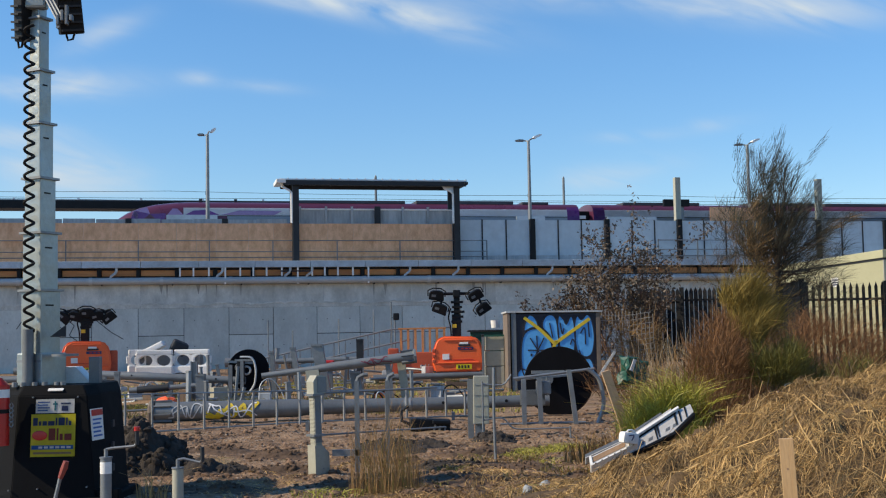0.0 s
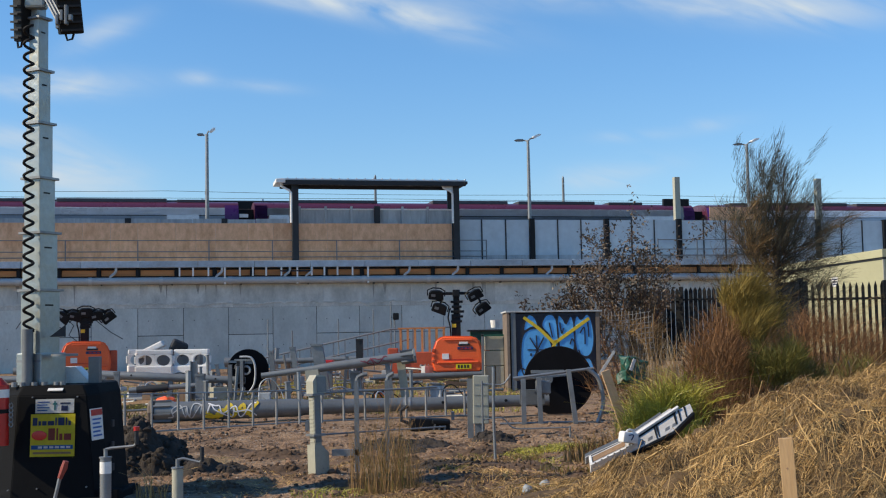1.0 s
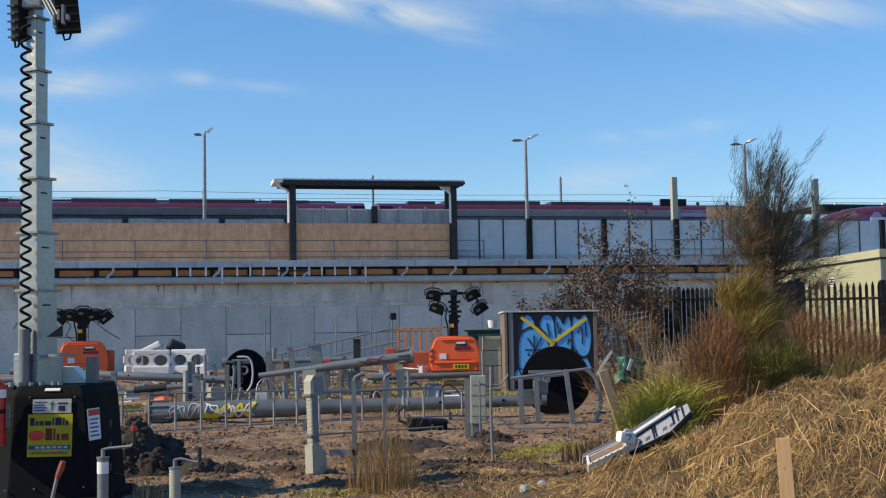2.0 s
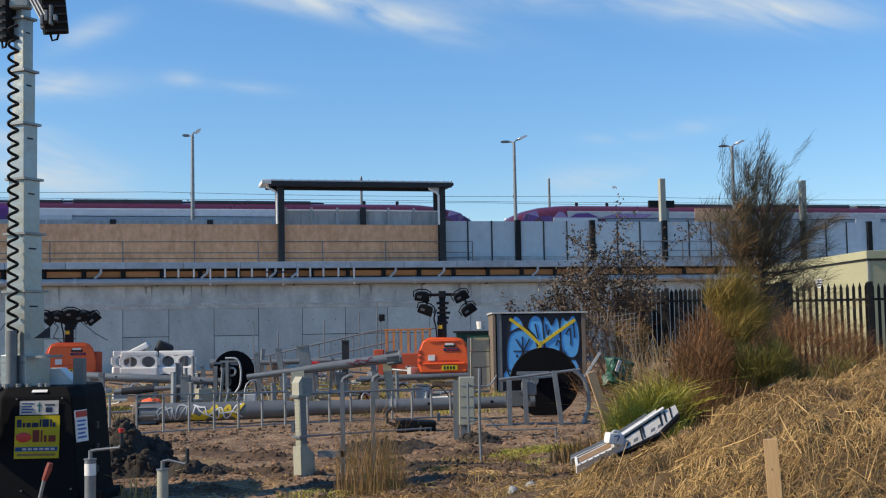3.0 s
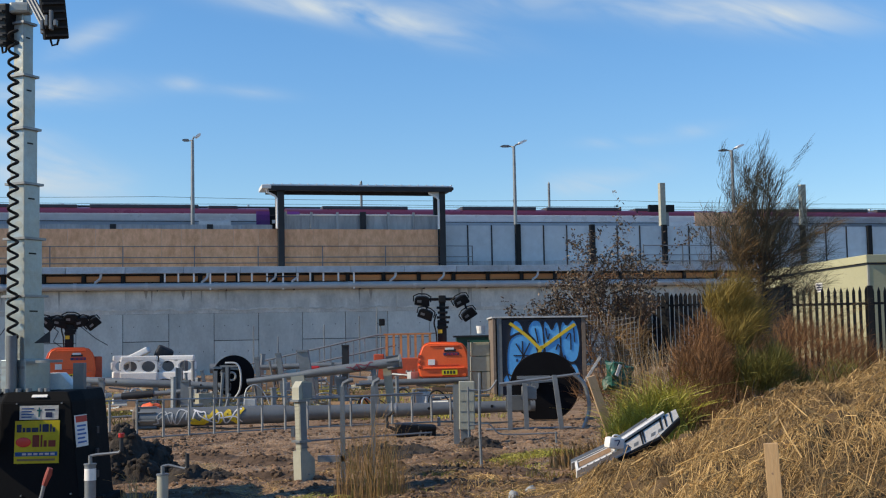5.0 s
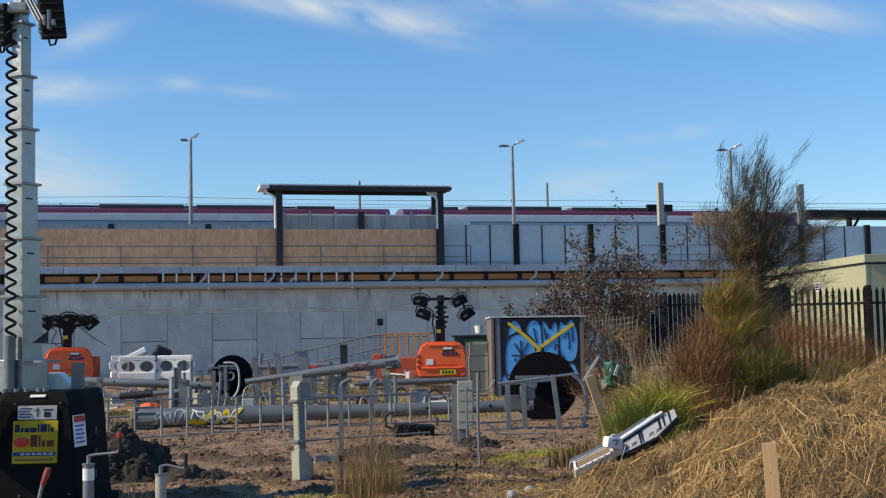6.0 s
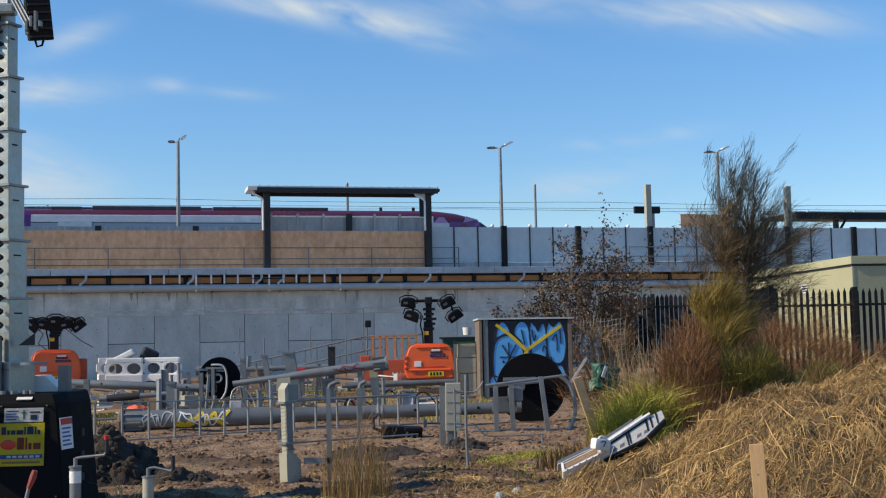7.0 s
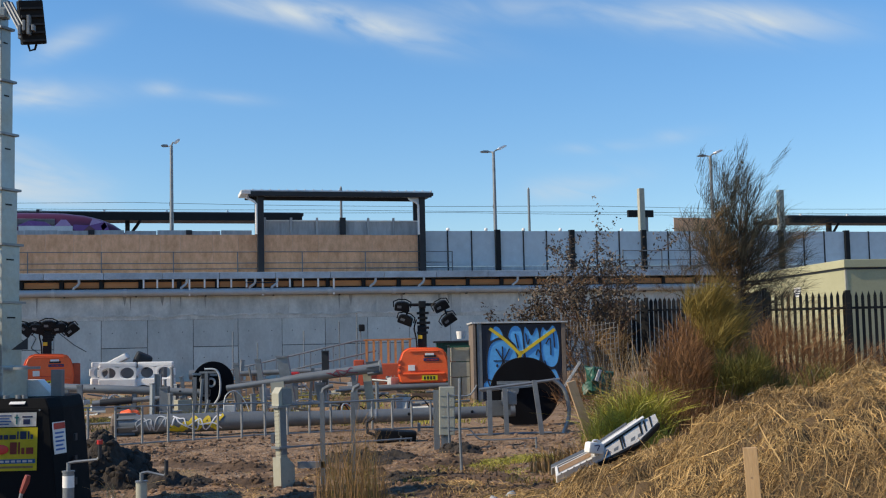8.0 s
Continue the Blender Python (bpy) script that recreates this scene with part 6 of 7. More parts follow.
    part("cable", tube(bmesh.new(), smooth_loop([(-0.2, -0.06, 2.1), (-0.28, -0.08, 1.8), (-0.22, -0.08, 1.5), (-0.2, -0.06, 1.1)], 4, False), 0.025, 6), M_RUBBER, t)


build_orange_tower(pose(0.42, 40.0, 0.40), False)
build_orange_tower(pose(-12.35, 42.0, 0.46, 0, 0, 18), True)


def build_barrier(x, y, z, turn):
    b = thing("plastic_barrier", "white moulded plastic road barrier with round openings", "barrier", pose(x, y, z, 0, 0, turn), "white barriers")
    part("foot", boxm(-0.66, 0.66, -0.24, 0.24, 0.0, 0.36, bevel=0.04), M_WHITE, b)
    part("top_rail", boxm(-0.64, 0.64, -0.1, 0.1, 0.76, 0.94, bevel=0.04), M_WHITE, b)
    for cx in (-0.32, 0.32):
        hole = [(cx + 0.25 * math.cos(a), 0.56 + 0.195 * math.sin(a)) for a in [2 * math.pi * k / 20 for k in range(20)]]
        outer = []
        for hx, hz in hole:
            dx, dz = hx - cx, hz - 0.56
            s = min(0.32 / max(abs(dx), 1e-6), 0.22 / max(abs(dz), 1e-6))
            outer.append((cx + dx * s, 0.56 + dz * s))
        bm = bmesh.new()
        rows = [[bm.verts.new((px, yy, pz)) for px, pz in ln] for ln, yy in ((outer, -0.1), (hole, -0.1), (hole, 0.1), (outer, 0.1))]
        for r, q in zip(rows, rows[1:]):
            for k in range(20):
                bm.faces.new((r[k], r[(k + 1) % 20], q[(k + 1) % 20], q[k]))
        part("web", bm, M_WHITE, b)
    for s in (-1, 1):
        part("lug", boxm(s * 0.66 - 0.05, s * 0.66 + 0.05, -0.06, 0.06, 0.44, 0.7, bevel=0.02), M_WHITE, b)


build_barrier(-10.45, 44.0, 0.34, 4)
build_barrier(-9.15, 44.2, 0.34, -3)
build_barrier(-11.0, 45.0, 0.36, 20)
bx = thing("equipment_heap", "heap of dark salvaged equipment behind the barriers", "scrap")
part("lump", boxm(-0.3, 0.3, -0.2, 0.3, 0, 0.5, pose(-9.9, 45.0, 1.1, 10, 24, 20), bevel=0.1), M_DARK, bx)
part("wing", boxm(-0.6, 0.5, -0.2, 0.3, 0, 0.22, pose(-10.7, 44.8, 1.2, 0, -26, 0), bevel=0.05), M_WHITE, bx)
part("backing_crate", boxm(-11.4, -9.0, 44.9, 45.5, 0.3, 1.15), M_POLE, bx)


def build_shed():
    s = thing("graffiti_shed", "small steel shed with blue and yellow graffiti on its front", "shed", pose(1.72, 33.4, 0.0, 0, 0, 1.0))
    part("front", boxm(0.24, 2.44, 0.0, 0.05, 0.08, 2.16), M_GRAF_DARK, s)
    for k in range(11):
        part("corrugation", boxm(0.27 + k * 0.2, 0.31 + k * 0.2, -0.008, 0.0, 0.1, 2.14), M_GRAF_DARK, s)
    part("side_wall", boxm(0.02, 0.06, 0.0, 2.0, 0.05, 2.2), M_RUST, s)
    part("side_wall", boxm(2.52, 2.56, 0.0, 2.0, 0.05, 2.2), M_RUST, s)
    part("back", boxm(0.02, 2.56, 2.0, 2.05, 0.05, 2.2), M_RUST, s)
    part("corner_post", boxm(0.0, 0.07, -0.05, 0.05, 0.0, 2.2), M_RUST, s)
    part("corner_post", boxm(0.11, 0.24, -0.03, 0.06, 0.0, 2.2), M_POLE, s)
    part("corner_post", boxm(2.44, 2.54, -0.04, 0.06, 0.0, 2.2), M_RUST, s)
    part("sill", boxm(0.05, 2.5, -0.03, 0.06, 0.0, 0.09), M_RUST, s)
    part("roof", boxm(-0.04, 2.60, -0.08, 2.15, 2.2, 2.245, pose(0, 0, 0, 0, 0.4)), M_CONC_PALE, s)
    part("roof_stub", boxm(2.44, 2.48, 0, 0.05, 2.26, 2.45), M_GALV, s)
    # bubble letters: fill, ink outline, inner strokes; x, z on the front
    shapes = [
        [(0.42, 0.52), (0.36, 1.0), (0.42, 1.52), (0.60, 1.72), (0.86, 1.74), (1.10, 1.55), (1.22, 1.2), (1.15, 0.8), (0.9, 0.55), (0.62, 0.46)],
        [(0.46, 1.70), (0.52, 2.0), (0.62, 2.13), (0.76, 2.05), (0.84, 1.82), (0.66, 1.78)],
        [(0.96, 1.80), (1.04, 2.06), (1.20, 2.13), (1.34, 2.0), (1.40, 1.6), (1.38, 1.25), (1.26, 1.2), (1.16, 1.55)],
        [(1.42, 1.3), (1.38, 1.8), (1.42, 2.10), (1.54, 2.0), (1.62, 1.86), (1.72, 2.05), (1.80, 2.02), (1.86, 1.6), (1.82, 1.15), (1.7, 0.95), (1.5, 1.0)],
        [(1.88, 1.2), (1.84, 1.8), (1.92, 2.08), (2.04, 1.98), (2.20, 2.12), (2.32, 1.95), (2.38, 1.5), (2.32, 1.1), (2.18, 0.96), (2.0, 1.02)],
        [(1.9, 1.06), (2.1, 0.92), (2.26, 0.90), (2.36, 0.6), (2.30, 0.32), (2.22, 0.16), (2.24, 0.42), (2.1, 0.6)],
        [(0.26, 0.55), (0.36, 0.66), (0.50, 0.60), (0.54, 0.4), (0.46, 0.16), (0.40, 0.12), (0.34, 0.3), (0.27, 0.42)],
    ]
    for k, sh in enumerate(shapes):
        loop = smooth_loop(sh, 5)
        part("letter_fill", prism(bmesh.new(), [(p.x, p.y) for p in loop], -0.016 - 0.001 * k, -0.004), M_GRAF_BLUE, s)
        part("letter_outline", stroke(sh, 0.035, -0.026 - 0.001 * k, -0.006, True), M_GRAF_DARK, s)
    for pts in ([(0.62, 1.5), (0.95, 0.95)], [(0.80, 1.56), (0.82, 0.75)], [(1.0, 1.5), (0.66, 0.85)], [(0.55, 1.17), (1.05, 1.16)], [(1.45, 1.9), (1.5, 1.6), (1.55, 1.75)],
                [(1.72, 1.3), (1.78, 1.45), (1.86, 1.3), (1.9, 1.1)], [(2.0, 1.6), (2.12, 1.75), (2.13, 1.3)], [(1.95, 1.15), (2.04, 0.9), (2.12, 0.75)], [(1.16, 1.9), (1.24, 1.5)], [(2.22, 1.9), (2.24, 1.5)]):
        part("ink_stroke", stroke(pts, 0.032, -0.034, -0.02), M_GRAF_DARK, s)
    part("ink_dot", stroke([(0.62, 1.04), (0.67, 1.04)], 0.07, -0.034, -0.02), M_GRAF_DARK, s)
    for pts in ([(0.46, 2.06), (0.9, 1.72), (1.28, 1.34)], [(2.26, 2.0), (1.7, 1.62), (1.32, 1.36)], [(1.34, 1.42), (1.22, 1.16)], [(0.5, 0.62), (0.58, 0.5)]):
        part("yellow_stroke", stroke(pts, 0.085, -0.042, -0.02), M_GRAF_YELLOW, s)
    k = thing("block_stack", "stack of pale cream concrete blocks beside the shed", "concrete blocks")
    for i, (x0, x1, z0, z1) in enumerate(((1.17, 1.70, 1.16, 1.55), (1.15, 1.70, 0.72, 1.14), (1.15, 1.44, 0.0, 0.70), (1.46, 1.70, 0.0, 0.70))):
        part("block", boxm(x0, x1, 35.0, 35.6, z0, z1, bevel=0.012), M_BEIGE, k)
    part("post", boxm(1.06, 1.13, 34.9, 35.0, 0.0, 1.62), M_POLE, k)
    part("frame_bar", boxm(1.06, 1.70, 34.9, 34.96, 1.56, 1.61), M_GREEN, k)
    o = thing("site_hut_roof", "low dark green roofed crate with boards", "crate")
    part("crate", boxm(0.9, 2.1, 41.5, 43, 0.3, 1.72), M_GREEN, o)
    part("lid", boxm(0.8, 2.2, 41.4, 43.1, 1.72, 1.78), M_DARK, o)
    part("bucket", cylm((1.75, 41.8, 1.84), (1.75, 41.8, 2.1), 0.14, 0.17, 14), M_WHITE, o)


build_shed()


def build_orange_rack():
    r = thing("orange_skip", "dull orange steel skip with an upright post rack", "skip")
    part("side", boxm(-1.75, -0.2, 42.0, 43.0, 0.35, 1.05, bevel=0.03), M_ORANGE_DULL, r)
    part("side", boxm(-1.95, -1.6, 41.9, 42.4, 0.3, 1.2, bevel=0.03), M_ORANGE_DULL, r)
    part("top_rail", boxm(-1.6, 0.05, 42.2, 42.3, 1.84, 1.90), M_TIMBER, r)
    for i in range(7):
        part("stake", boxm(-1.55 + i * 0.25, -1.47 + i * 0.25, 42.2, 42.3, 1.0, 1.86), M_TIMBER, r)
    w = thing("work_light", "small black work light on a thin pole", "lamp")
    part("pole", cylm((-1.78, 44, 0.2), (-1.78, 44, 2.4), 0.025, seg=8), M_POLE, w)
    part("head", boxm(-1.84, -1.62, 43.85, 44.0, 2.2, 2.45, bevel=0.04), M_BLACK, w)
    c = thing("traffic_box", "small red plastic case among the masts", "case")
    part("case", boxm(-3.35, -3.0, 33.0, 33.3, 0.75, 1.0, bevel=0.04), M_RED, c)
    part("stand", boxm(-3.3, -3.05, 33.05, 33.25, 0.0, 0.75), M_POLE, c)
    for x, y in ((-8.1, 27.6), (-1.6, 31.4), (-6.9, 30.2)):
        n = thing("orange_rag", "crumpled orange plastic netting on the soil", "netting", None, "orange netting scraps")
        bm = bmesh.new()
        bmesh.ops.create_icosphere(bm, subdivisions=3, radius=1.0, matrix=Matrix.Translation((x, y, 0.1)) @ Matrix.Diagonal((0.24, 0.2, 0.11, 1)))
        for v in bm.verts:
            v.co += Vector((nz(v.co.x, v.co.y, v.co.z, 9), nz(v.co.y, v.co.x, v.co.z, 9), nz(v.co.z, v.co.y, v.co.x, 9))) * 0.09
        part("netting", bm, M_ORANGE, n)


build_orange_rack()


# ---- right side: fence, cream building, plants, heap ----
def build_fence():
    picket = None
    f = thing("palisade_fence", "black steel palisade fence with pointed pales", "fence")
    runs = [((14.5, 29.0), (8.75, 29.6), 2.70), ((8.75, 29.6), (9.45, 39.5), 2.80), ((9.45, 39.5), (6.3, 41.0), 3.02)]
    for k, (a, b, top) in enumerate(runs):
        a, b = Vector(a), Vector(b)
        d = b - a
        ang = math.degrees(math.atan2(d.y, d.x))
        n = int(d.length / 0.148)
        base = top - 2.4
        wide = Matrix.Diagonal(((1.0, 1.4, 1.75)[k], 1, 1, 1))
        for i in range(n):
            p = a + d * (i + 0.5) / n
            if picket is None:
                picket = part("pale", prism(bmesh.new(), [(-0.036, 0.0), (0.036, 0.0), (0.036, 2.3), (0.0, 2.42), (-0.036, 2.3)], -0.012, 0.012), M_BLACK, f)
                o = picket
            else:
                o = picket.copy()
                scene.collection.objects.link(o)
                o.parent = f
            o.matrix_basis = pose(p.x, p.y, base + 0.012 * math.sin(i * 7.3), 0, 0, ang) @ wide
        for z in (0.35, 1.98):
            part("rail", boxm(0, d.length, 0.014, 0.06, base + z, base + z + 0.06, pose(a.x, a.y, 0, 0, 0, ang)), M_BLACK, f)
        m = int(d.length / 2.75) + 1
        for i in range(m + 1):
            p = a + d * i / m
            part("post", boxm(-0.06, 0.06, 0.0, 0.12, base - 0.6, top + 0.04, pose(p.x, p.y, 0, 0, 0, ang)), M_BLACK, f)


def build_cream():
    b = thing("cream_building", "low cream rendered utility building with a flat parapet roof", "building", pose(13.05, 36.0, 0, 0, 0, 6))
    part("wall", boxm(0, 12, 0, 8, -0.2, 3.72), M_CREAM, b)
    part("parapet", boxm(-0.06, 12.06, -0.06, 8.06, 3.68, 3.92, bevel=0.015), M_CREAM, b)
    # dark strip painted where the parapet's overhang throws its shadow
    part("shadow_trim", boxm(-0.02, 12.02, -0.02, 8.02, 3.62, 3.68), M_DARK, b)
    n = part("notice", boxm(-0.02, 0.0, 3.2, 3.7, 2.95, 3.25), M_WHITE, b, "white notice with blue bars")
    for i in range(3):
        part("lettering_bar", boxm(-0.024, -0.02, 3.25, 3.6, 3.0 + i * 0.08, 3.04 + i * 0.08), M_NAVY, n)
    part("corner_trim", boxm(-0.012, 0.05, -0.012, 0.05, 0.0, 3.62), M_BEIGE, b)


build_fence()
build_cream()

CREST = [(-0.6, 0.0), (0.3, 0.02), (1.07, 0.34), (1.74, 0.66), (2.16, 0.86), (2.53, 1.08), (3.27, 1.28), (4.4, 1.42), (6.5, 1.25), (9.0, 0.5), (11, 0.0)]


def crest(x):
    for (x0, h0), (x1, h1) in zip(CREST, CREST[1:]):
        if x0 <= x <= x1:
            f = (x - x0) / (x1 - x0)
            return h0 + (h1 - h0) * f
    return 0.0


def heap_height(x, y):
    d = (9.0 - y) / 4.2 if y < 9 else (y - 9.0) / 5.2
    if d >= 1:
        return -0.05
    h = crest(x) * math.cos(math.pi / 2 * d) ** 2
    return h + (0.085 * nz(x, y, 0, 2.3) + 0.10 * nz(x, y, 4, 4.6) + 0.055 * nz(x, y, 8, 9.0) + 0.03 * nz(x, y, 2, 17.0)) * min(1, h * 3) - 0.03


def lay(verts, faces, rng, count, region, heightf, length, width, lift=0.012, clump=0.0):
    done = 0
    while done < count:
        x, y = rng.uniform(region[0], region[1]), rng.uniform(region[2], region[3])
        z = heightf(x, y)
        if z is None:
            continue
        done += 1
        a = rng.uniform(0, 6.283)
        ln = rng.uniform(*length)
        bend = rng.gauss(0, 0.9)
        pts = []
        px, py = x, y
        hop = rng.uniform(0.2, 1.0) * lift * 3
        for s in range(4):
            zz = heightf(px, py)
            zz = z if zz is None else zz
            pts.append((px, py, zz + lift + hop * math.sin(math.pi * s / 3) + rng.gauss(0, 0.006)))
            px += math.cos(a) * ln / 3
            py += math.sin(a) * ln / 3
            a += bend / 3
        ribbon(verts, faces, pts, rng.uniform(*width), rng)


def tufts_on(verts, faces, rng, count, strands, region, heightf, length, width, spread=0.09):
    """Handfuls of cut grass thrown down: strands of a handful share a lie, arch and cross."""
    done = 0
    while done < count:
        cx, cy = rng.uniform(region[0], region[1]), rng.uniform(region[2], region[3])
        if heightf(cx, cy) is None:
            continue
        done += 1
        lie = rng.uniform(0, 6.283)
        raise_up = rng.uniform(0.0, 0.025)
        for _ in range(strands):
            x, y = cx + rng.gauss(0, spread), cy + rng.gauss(0, spread)
            z = heightf(x, y)
            if z is None:
                continue
            a = lie + rng.gauss(0, 0.85)
            ln = rng.uniform(*length)
            bend = rng.gauss(0, 1.5)
            hop = raise_up + rng.uniform(0.0, 0.028)
            pts = []
            px, py = x, y
            for k in range(5):
                zz = heightf(px, py)
                zz = z if zz is None else zz
                pts.append((px, py, zz + 0.006 + hop * math.sin(math.pi * min(k / 3.4, 1)) + rng.gauss(0, 0.004)))
                px += math.cos(a) * ln / 4
                py += math.sin(a) * ln / 4
                a += bend / 4
            ribbon(verts, faces, pts, rng.uniform(*width), rng)


def build_heap():
    xs = np.arange(-0.6, 8.0, 0.055)
    ys = np.arange(4.9, 14.1, 0.075)
    n = len(xs)
    verts = [(x, y, max(heap_height(x, y), -0.06)) for y in ys for x in xs]
    faces = [(j * n + i, j * n + i + 1, (j + 1) * n + i + 1, (j + 1) * n + i) for j in range(len(ys) - 1) for i in range(n - 1)]
    # the dark base shows through the strands as painted shade
    base = raw("straw_heap", verts, faces, M_STRAW_GAP_SHADE, smooth=True)
    tagged(base, "matted heap of dry golden straw and cut grass, base darkened as gap shade", "straw heap", kind="stuff")
    rng = random.Random(11)

    def on_heap(x, y):
        h = heap_height(x, y)
        thin = min(max((1.75 - x) / 0.9, 0.0), 1.0)
        return h if h > 0.02 and nz(x, y, 5.0, 3.0) > -0.55 + 0.75 * thin else None
    v, f = [], []
    tufts_on(v, f, rng, 1250, 26, (0.1, 4.3, 5.8, 10.4), on_heap, (0.07, 0.24), (0.003, 0.0072), 0.07)
    tufts_on(v, f, rng, 260, 24, (0.1, 4.2, 10.2, 13.5), on_heap, (0.10, 0.30), (0.005, 0.010))
    lay(v, f, rng, 8000, (0.1, 4.3, 5.8, 11.0), on_heap, (0.04, 0.14), (0.003, 0.006), 0.014)
    lay(v, f, rng, 260, (0.3, 4.2, 6.2, 10.0), on_heap, (0.35, 0.65), (0.006, 0.011), 0.05)
    ob = raw("straw", v, f, M_STRAW)
    tagged(ob, "loose golden straw strands strewn over the heap", "straw", kind="stuff")
    # cut straw scattered on the soil in front of it
    v, f = [], []

    def on_soil(x, y):
        k = nz(x, y, 2.0, 1.3)
        return soil_height(x, y) + clods(x, y) if k > -0.1 + max(0, (1.0 - x) * 0.12) else None
    tufts_on(v, f, rng, 70, 20, (-0.9, 2.4, 11.5, 14.2), on_soil, (0.10, 0.28), (0.005, 0.010))
    lay(v, f, rng, 1500, (-1.4, 2.6, 11.4, 15.5), on_soil, (0.08, 0.26), (0.005, 0.010), 0.012)
    lay(v, f, rng, 1100, (-4.2, 0.5, 11.8, 19), on_soil, (0.06, 0.2), (0.005, 0.010), 0.01)
    ob = raw("scattered_straw", v, f, M_STRAW)
    tagged(ob, "scattered dry straw on the churned soil", "straw", kind="stuff")


build_heap()


def build_stake():
    s = thing("timber_stake", "sawn pale pine stake driven into the straw heap", "stake", pose(2.035, 7.2, 0, 0, -2.6, -14))
    part("shaft", boxm(-0.041, 0.041, -0.02, 0.02, 0.05, 0.965, bevel=0.003), M_PINE, s)
    part("knot", cylm((-0.005, -0.0215, 0.79), (-0.005, -0.019, 0.79), 0.006, seg=10), M_WOOD_OLD, s)
    p = thing("leaning_plank", "weathered timber plank leaning from the soil", "plank", pose(2.09, 14.0, 0.35, 0, -18, 8))
    part("board", boxm(-0.05, 0.05, -0.02, 0.02, -0.3, 0.86, bevel=0.004), M_PLANK, p)
    q = thing("leaning_plank", "short broken batten sticking up from the weeds", "plank", pose(3.26, 24.3, 1.05, 0, 34, 0))
    part("board", boxm(-0.025, 0.025, -0.015, 0.015, -0.38, 0.22), M_ALU, q)


def build_scrap():
    # boom arms thrown on the bank; they rise to the right and face up towards the yard's near side
    e1 = Vector((1.28, 0.42, 0.42)).normalized() * 0.92
    nrm = Vector((-0.12, -0.62, 0.78))
    nrm = (nrm - e1 * nrm.dot(e1) / e1.length_squared).normalized()
    e2 = nrm.cross(e1)
    o = Vector((1.34, 11.72, 0.30))
    lie = Matrix(((e1.x, e2.x, nrm.x, o.x), (e1.y, e2.y, nrm.y, o.y), (e1.z, e2.z, nrm.z, o.z), (0, 0, 0, 1)))

    def slab(pts, lo, hi):
        """Outline in the bank's plane, pulled from lo to hi above it."""
        bm = bmesh.new()
        a = [bm.verts.new((x, y, lo)) for x, y in pts]
        b = [bm.verts.new((x, y, hi)) for x, y in pts]
        bm.faces.new(a[::-1])
        bm.faces.new(b)
        for i in range(len(a)):
            bm.faces.new((a[i], a[(i + 1) % len(a)], b[(i + 1) % len(a)], b[i]))
        bmesh.ops.transform(bm, matrix=lie, verts=bm.verts)
        return bm

    s = thing("aluminium_boom", "bent white aluminium boom arm dumped on the bank", "boom arm", None, "dumped boom arms")
    p = part("face", slab([(0.0, -0.06), (0.60, -0.01), (0.66, 0.10), (0.05, 0.05)], 0.07, 0.10), M_ALU, s)
    part("inset", slab([(0.04, -0.03), (0.46, 0.008), (0.50, 0.070), (0.08, 0.036)], 0.10, 0.104), M_WOOD_OLD, p)
    part("end_rim", slab([(0.0, -0.06), (0.03, -0.058), (0.075, 0.05), (0.05, 0.05)], 0.10, 0.116), M_WHITE, p)
    part("edge", slab([(0.0, -0.075), (0.60, -0.025), (0.60, -0.01), (0.0, -0.06)], 0.02, 0.115), M_WHITE, p)
    part("lens_frame", slab([(0.50, 0.0), (0.60, 0.01), (0.64, 0.085), (0.53, 0.075)], 0.10, 0.118), M_WHITE, p)
    part("lens", slab([(0.525, 0.02), (0.59, 0.028), (0.61, 0.07), (0.545, 0.062)], 0.118, 0.122), M_DARK, p)
    for k in range(7):
        part("rivet", slab([(0.05 + k * 0.08, -0.072 + k * 0.0067), (0.065 + k * 0.08, -0.071 + k * 0.0067), (0.065 + k * 0.08, -0.062 + k * 0.0067), (0.05 + k * 0.08, -0.063 + k * 0.0067)], 0.115, 0.119), M_DARK, p)
    s = thing("aluminium_boom", "long dented aluminium boom arm with black stripes", "boom arm", None, "dumped boom arms")
    p = part("face", slab([(0.40, -0.06), (1.05, 0.0), (1.42, 0.16), (1.46, 0.28), (1.30, 0.26), (0.62, 0.10)], 0.03, 0.05), M_ALU, s)
    for x, w in ((0.84, 0.012), (0.875, 0.010), (1.14, 0.016), (1.21, 0.012), (1.30, 0.010)):
        z = (x - 0.78) * 0.28
        part("stripe", slab([(x, -0.03 + z), (x + w, -0.03 + z), (x + 0.075 + w, 0.13 + z * 0.95), (x + 0.065, 0.13 + z * 0.95)], 0.05, 0.058), M_RUBBER, p)
    for x in (0.62, 0.74, 0.98, 1.08):
        part("scuff", slab([(x, -0.02 + (x - 0.62) * 0.16), (x + 0.06, -0.012 + (x - 0.62) * 0.16), (x + 0.09, 0.03 + (x - 0.62) * 0.16), (x + 0.03, 0.02 + (x - 0.62) * 0.16)], 0.05, 0.0525), M_POLE, p)
    part("far_rim", slab([(0.60, 0.10), (1.30, 0.26), (1.30, 0.285), (0.58, 0.125)], 0.03, 0.085), M_WHITE, p)
    # black strip paints the shade inside the open channel
    part("shadow_slot", slab([(0.64, 0.085), (1.24, 0.225), (1.26, 0.25), (0.63, 0.105)], 0.05, 0.0535), M_RUBBER, p)
    part("under_edge", slab([(0.38, -0.085), (1.05, -0.03), (1.42, 0.13), (1.42, 0.15), (1.05, -0.005), (0.38, -0.06)], -0.02, 0.045), M_BLACK, p)
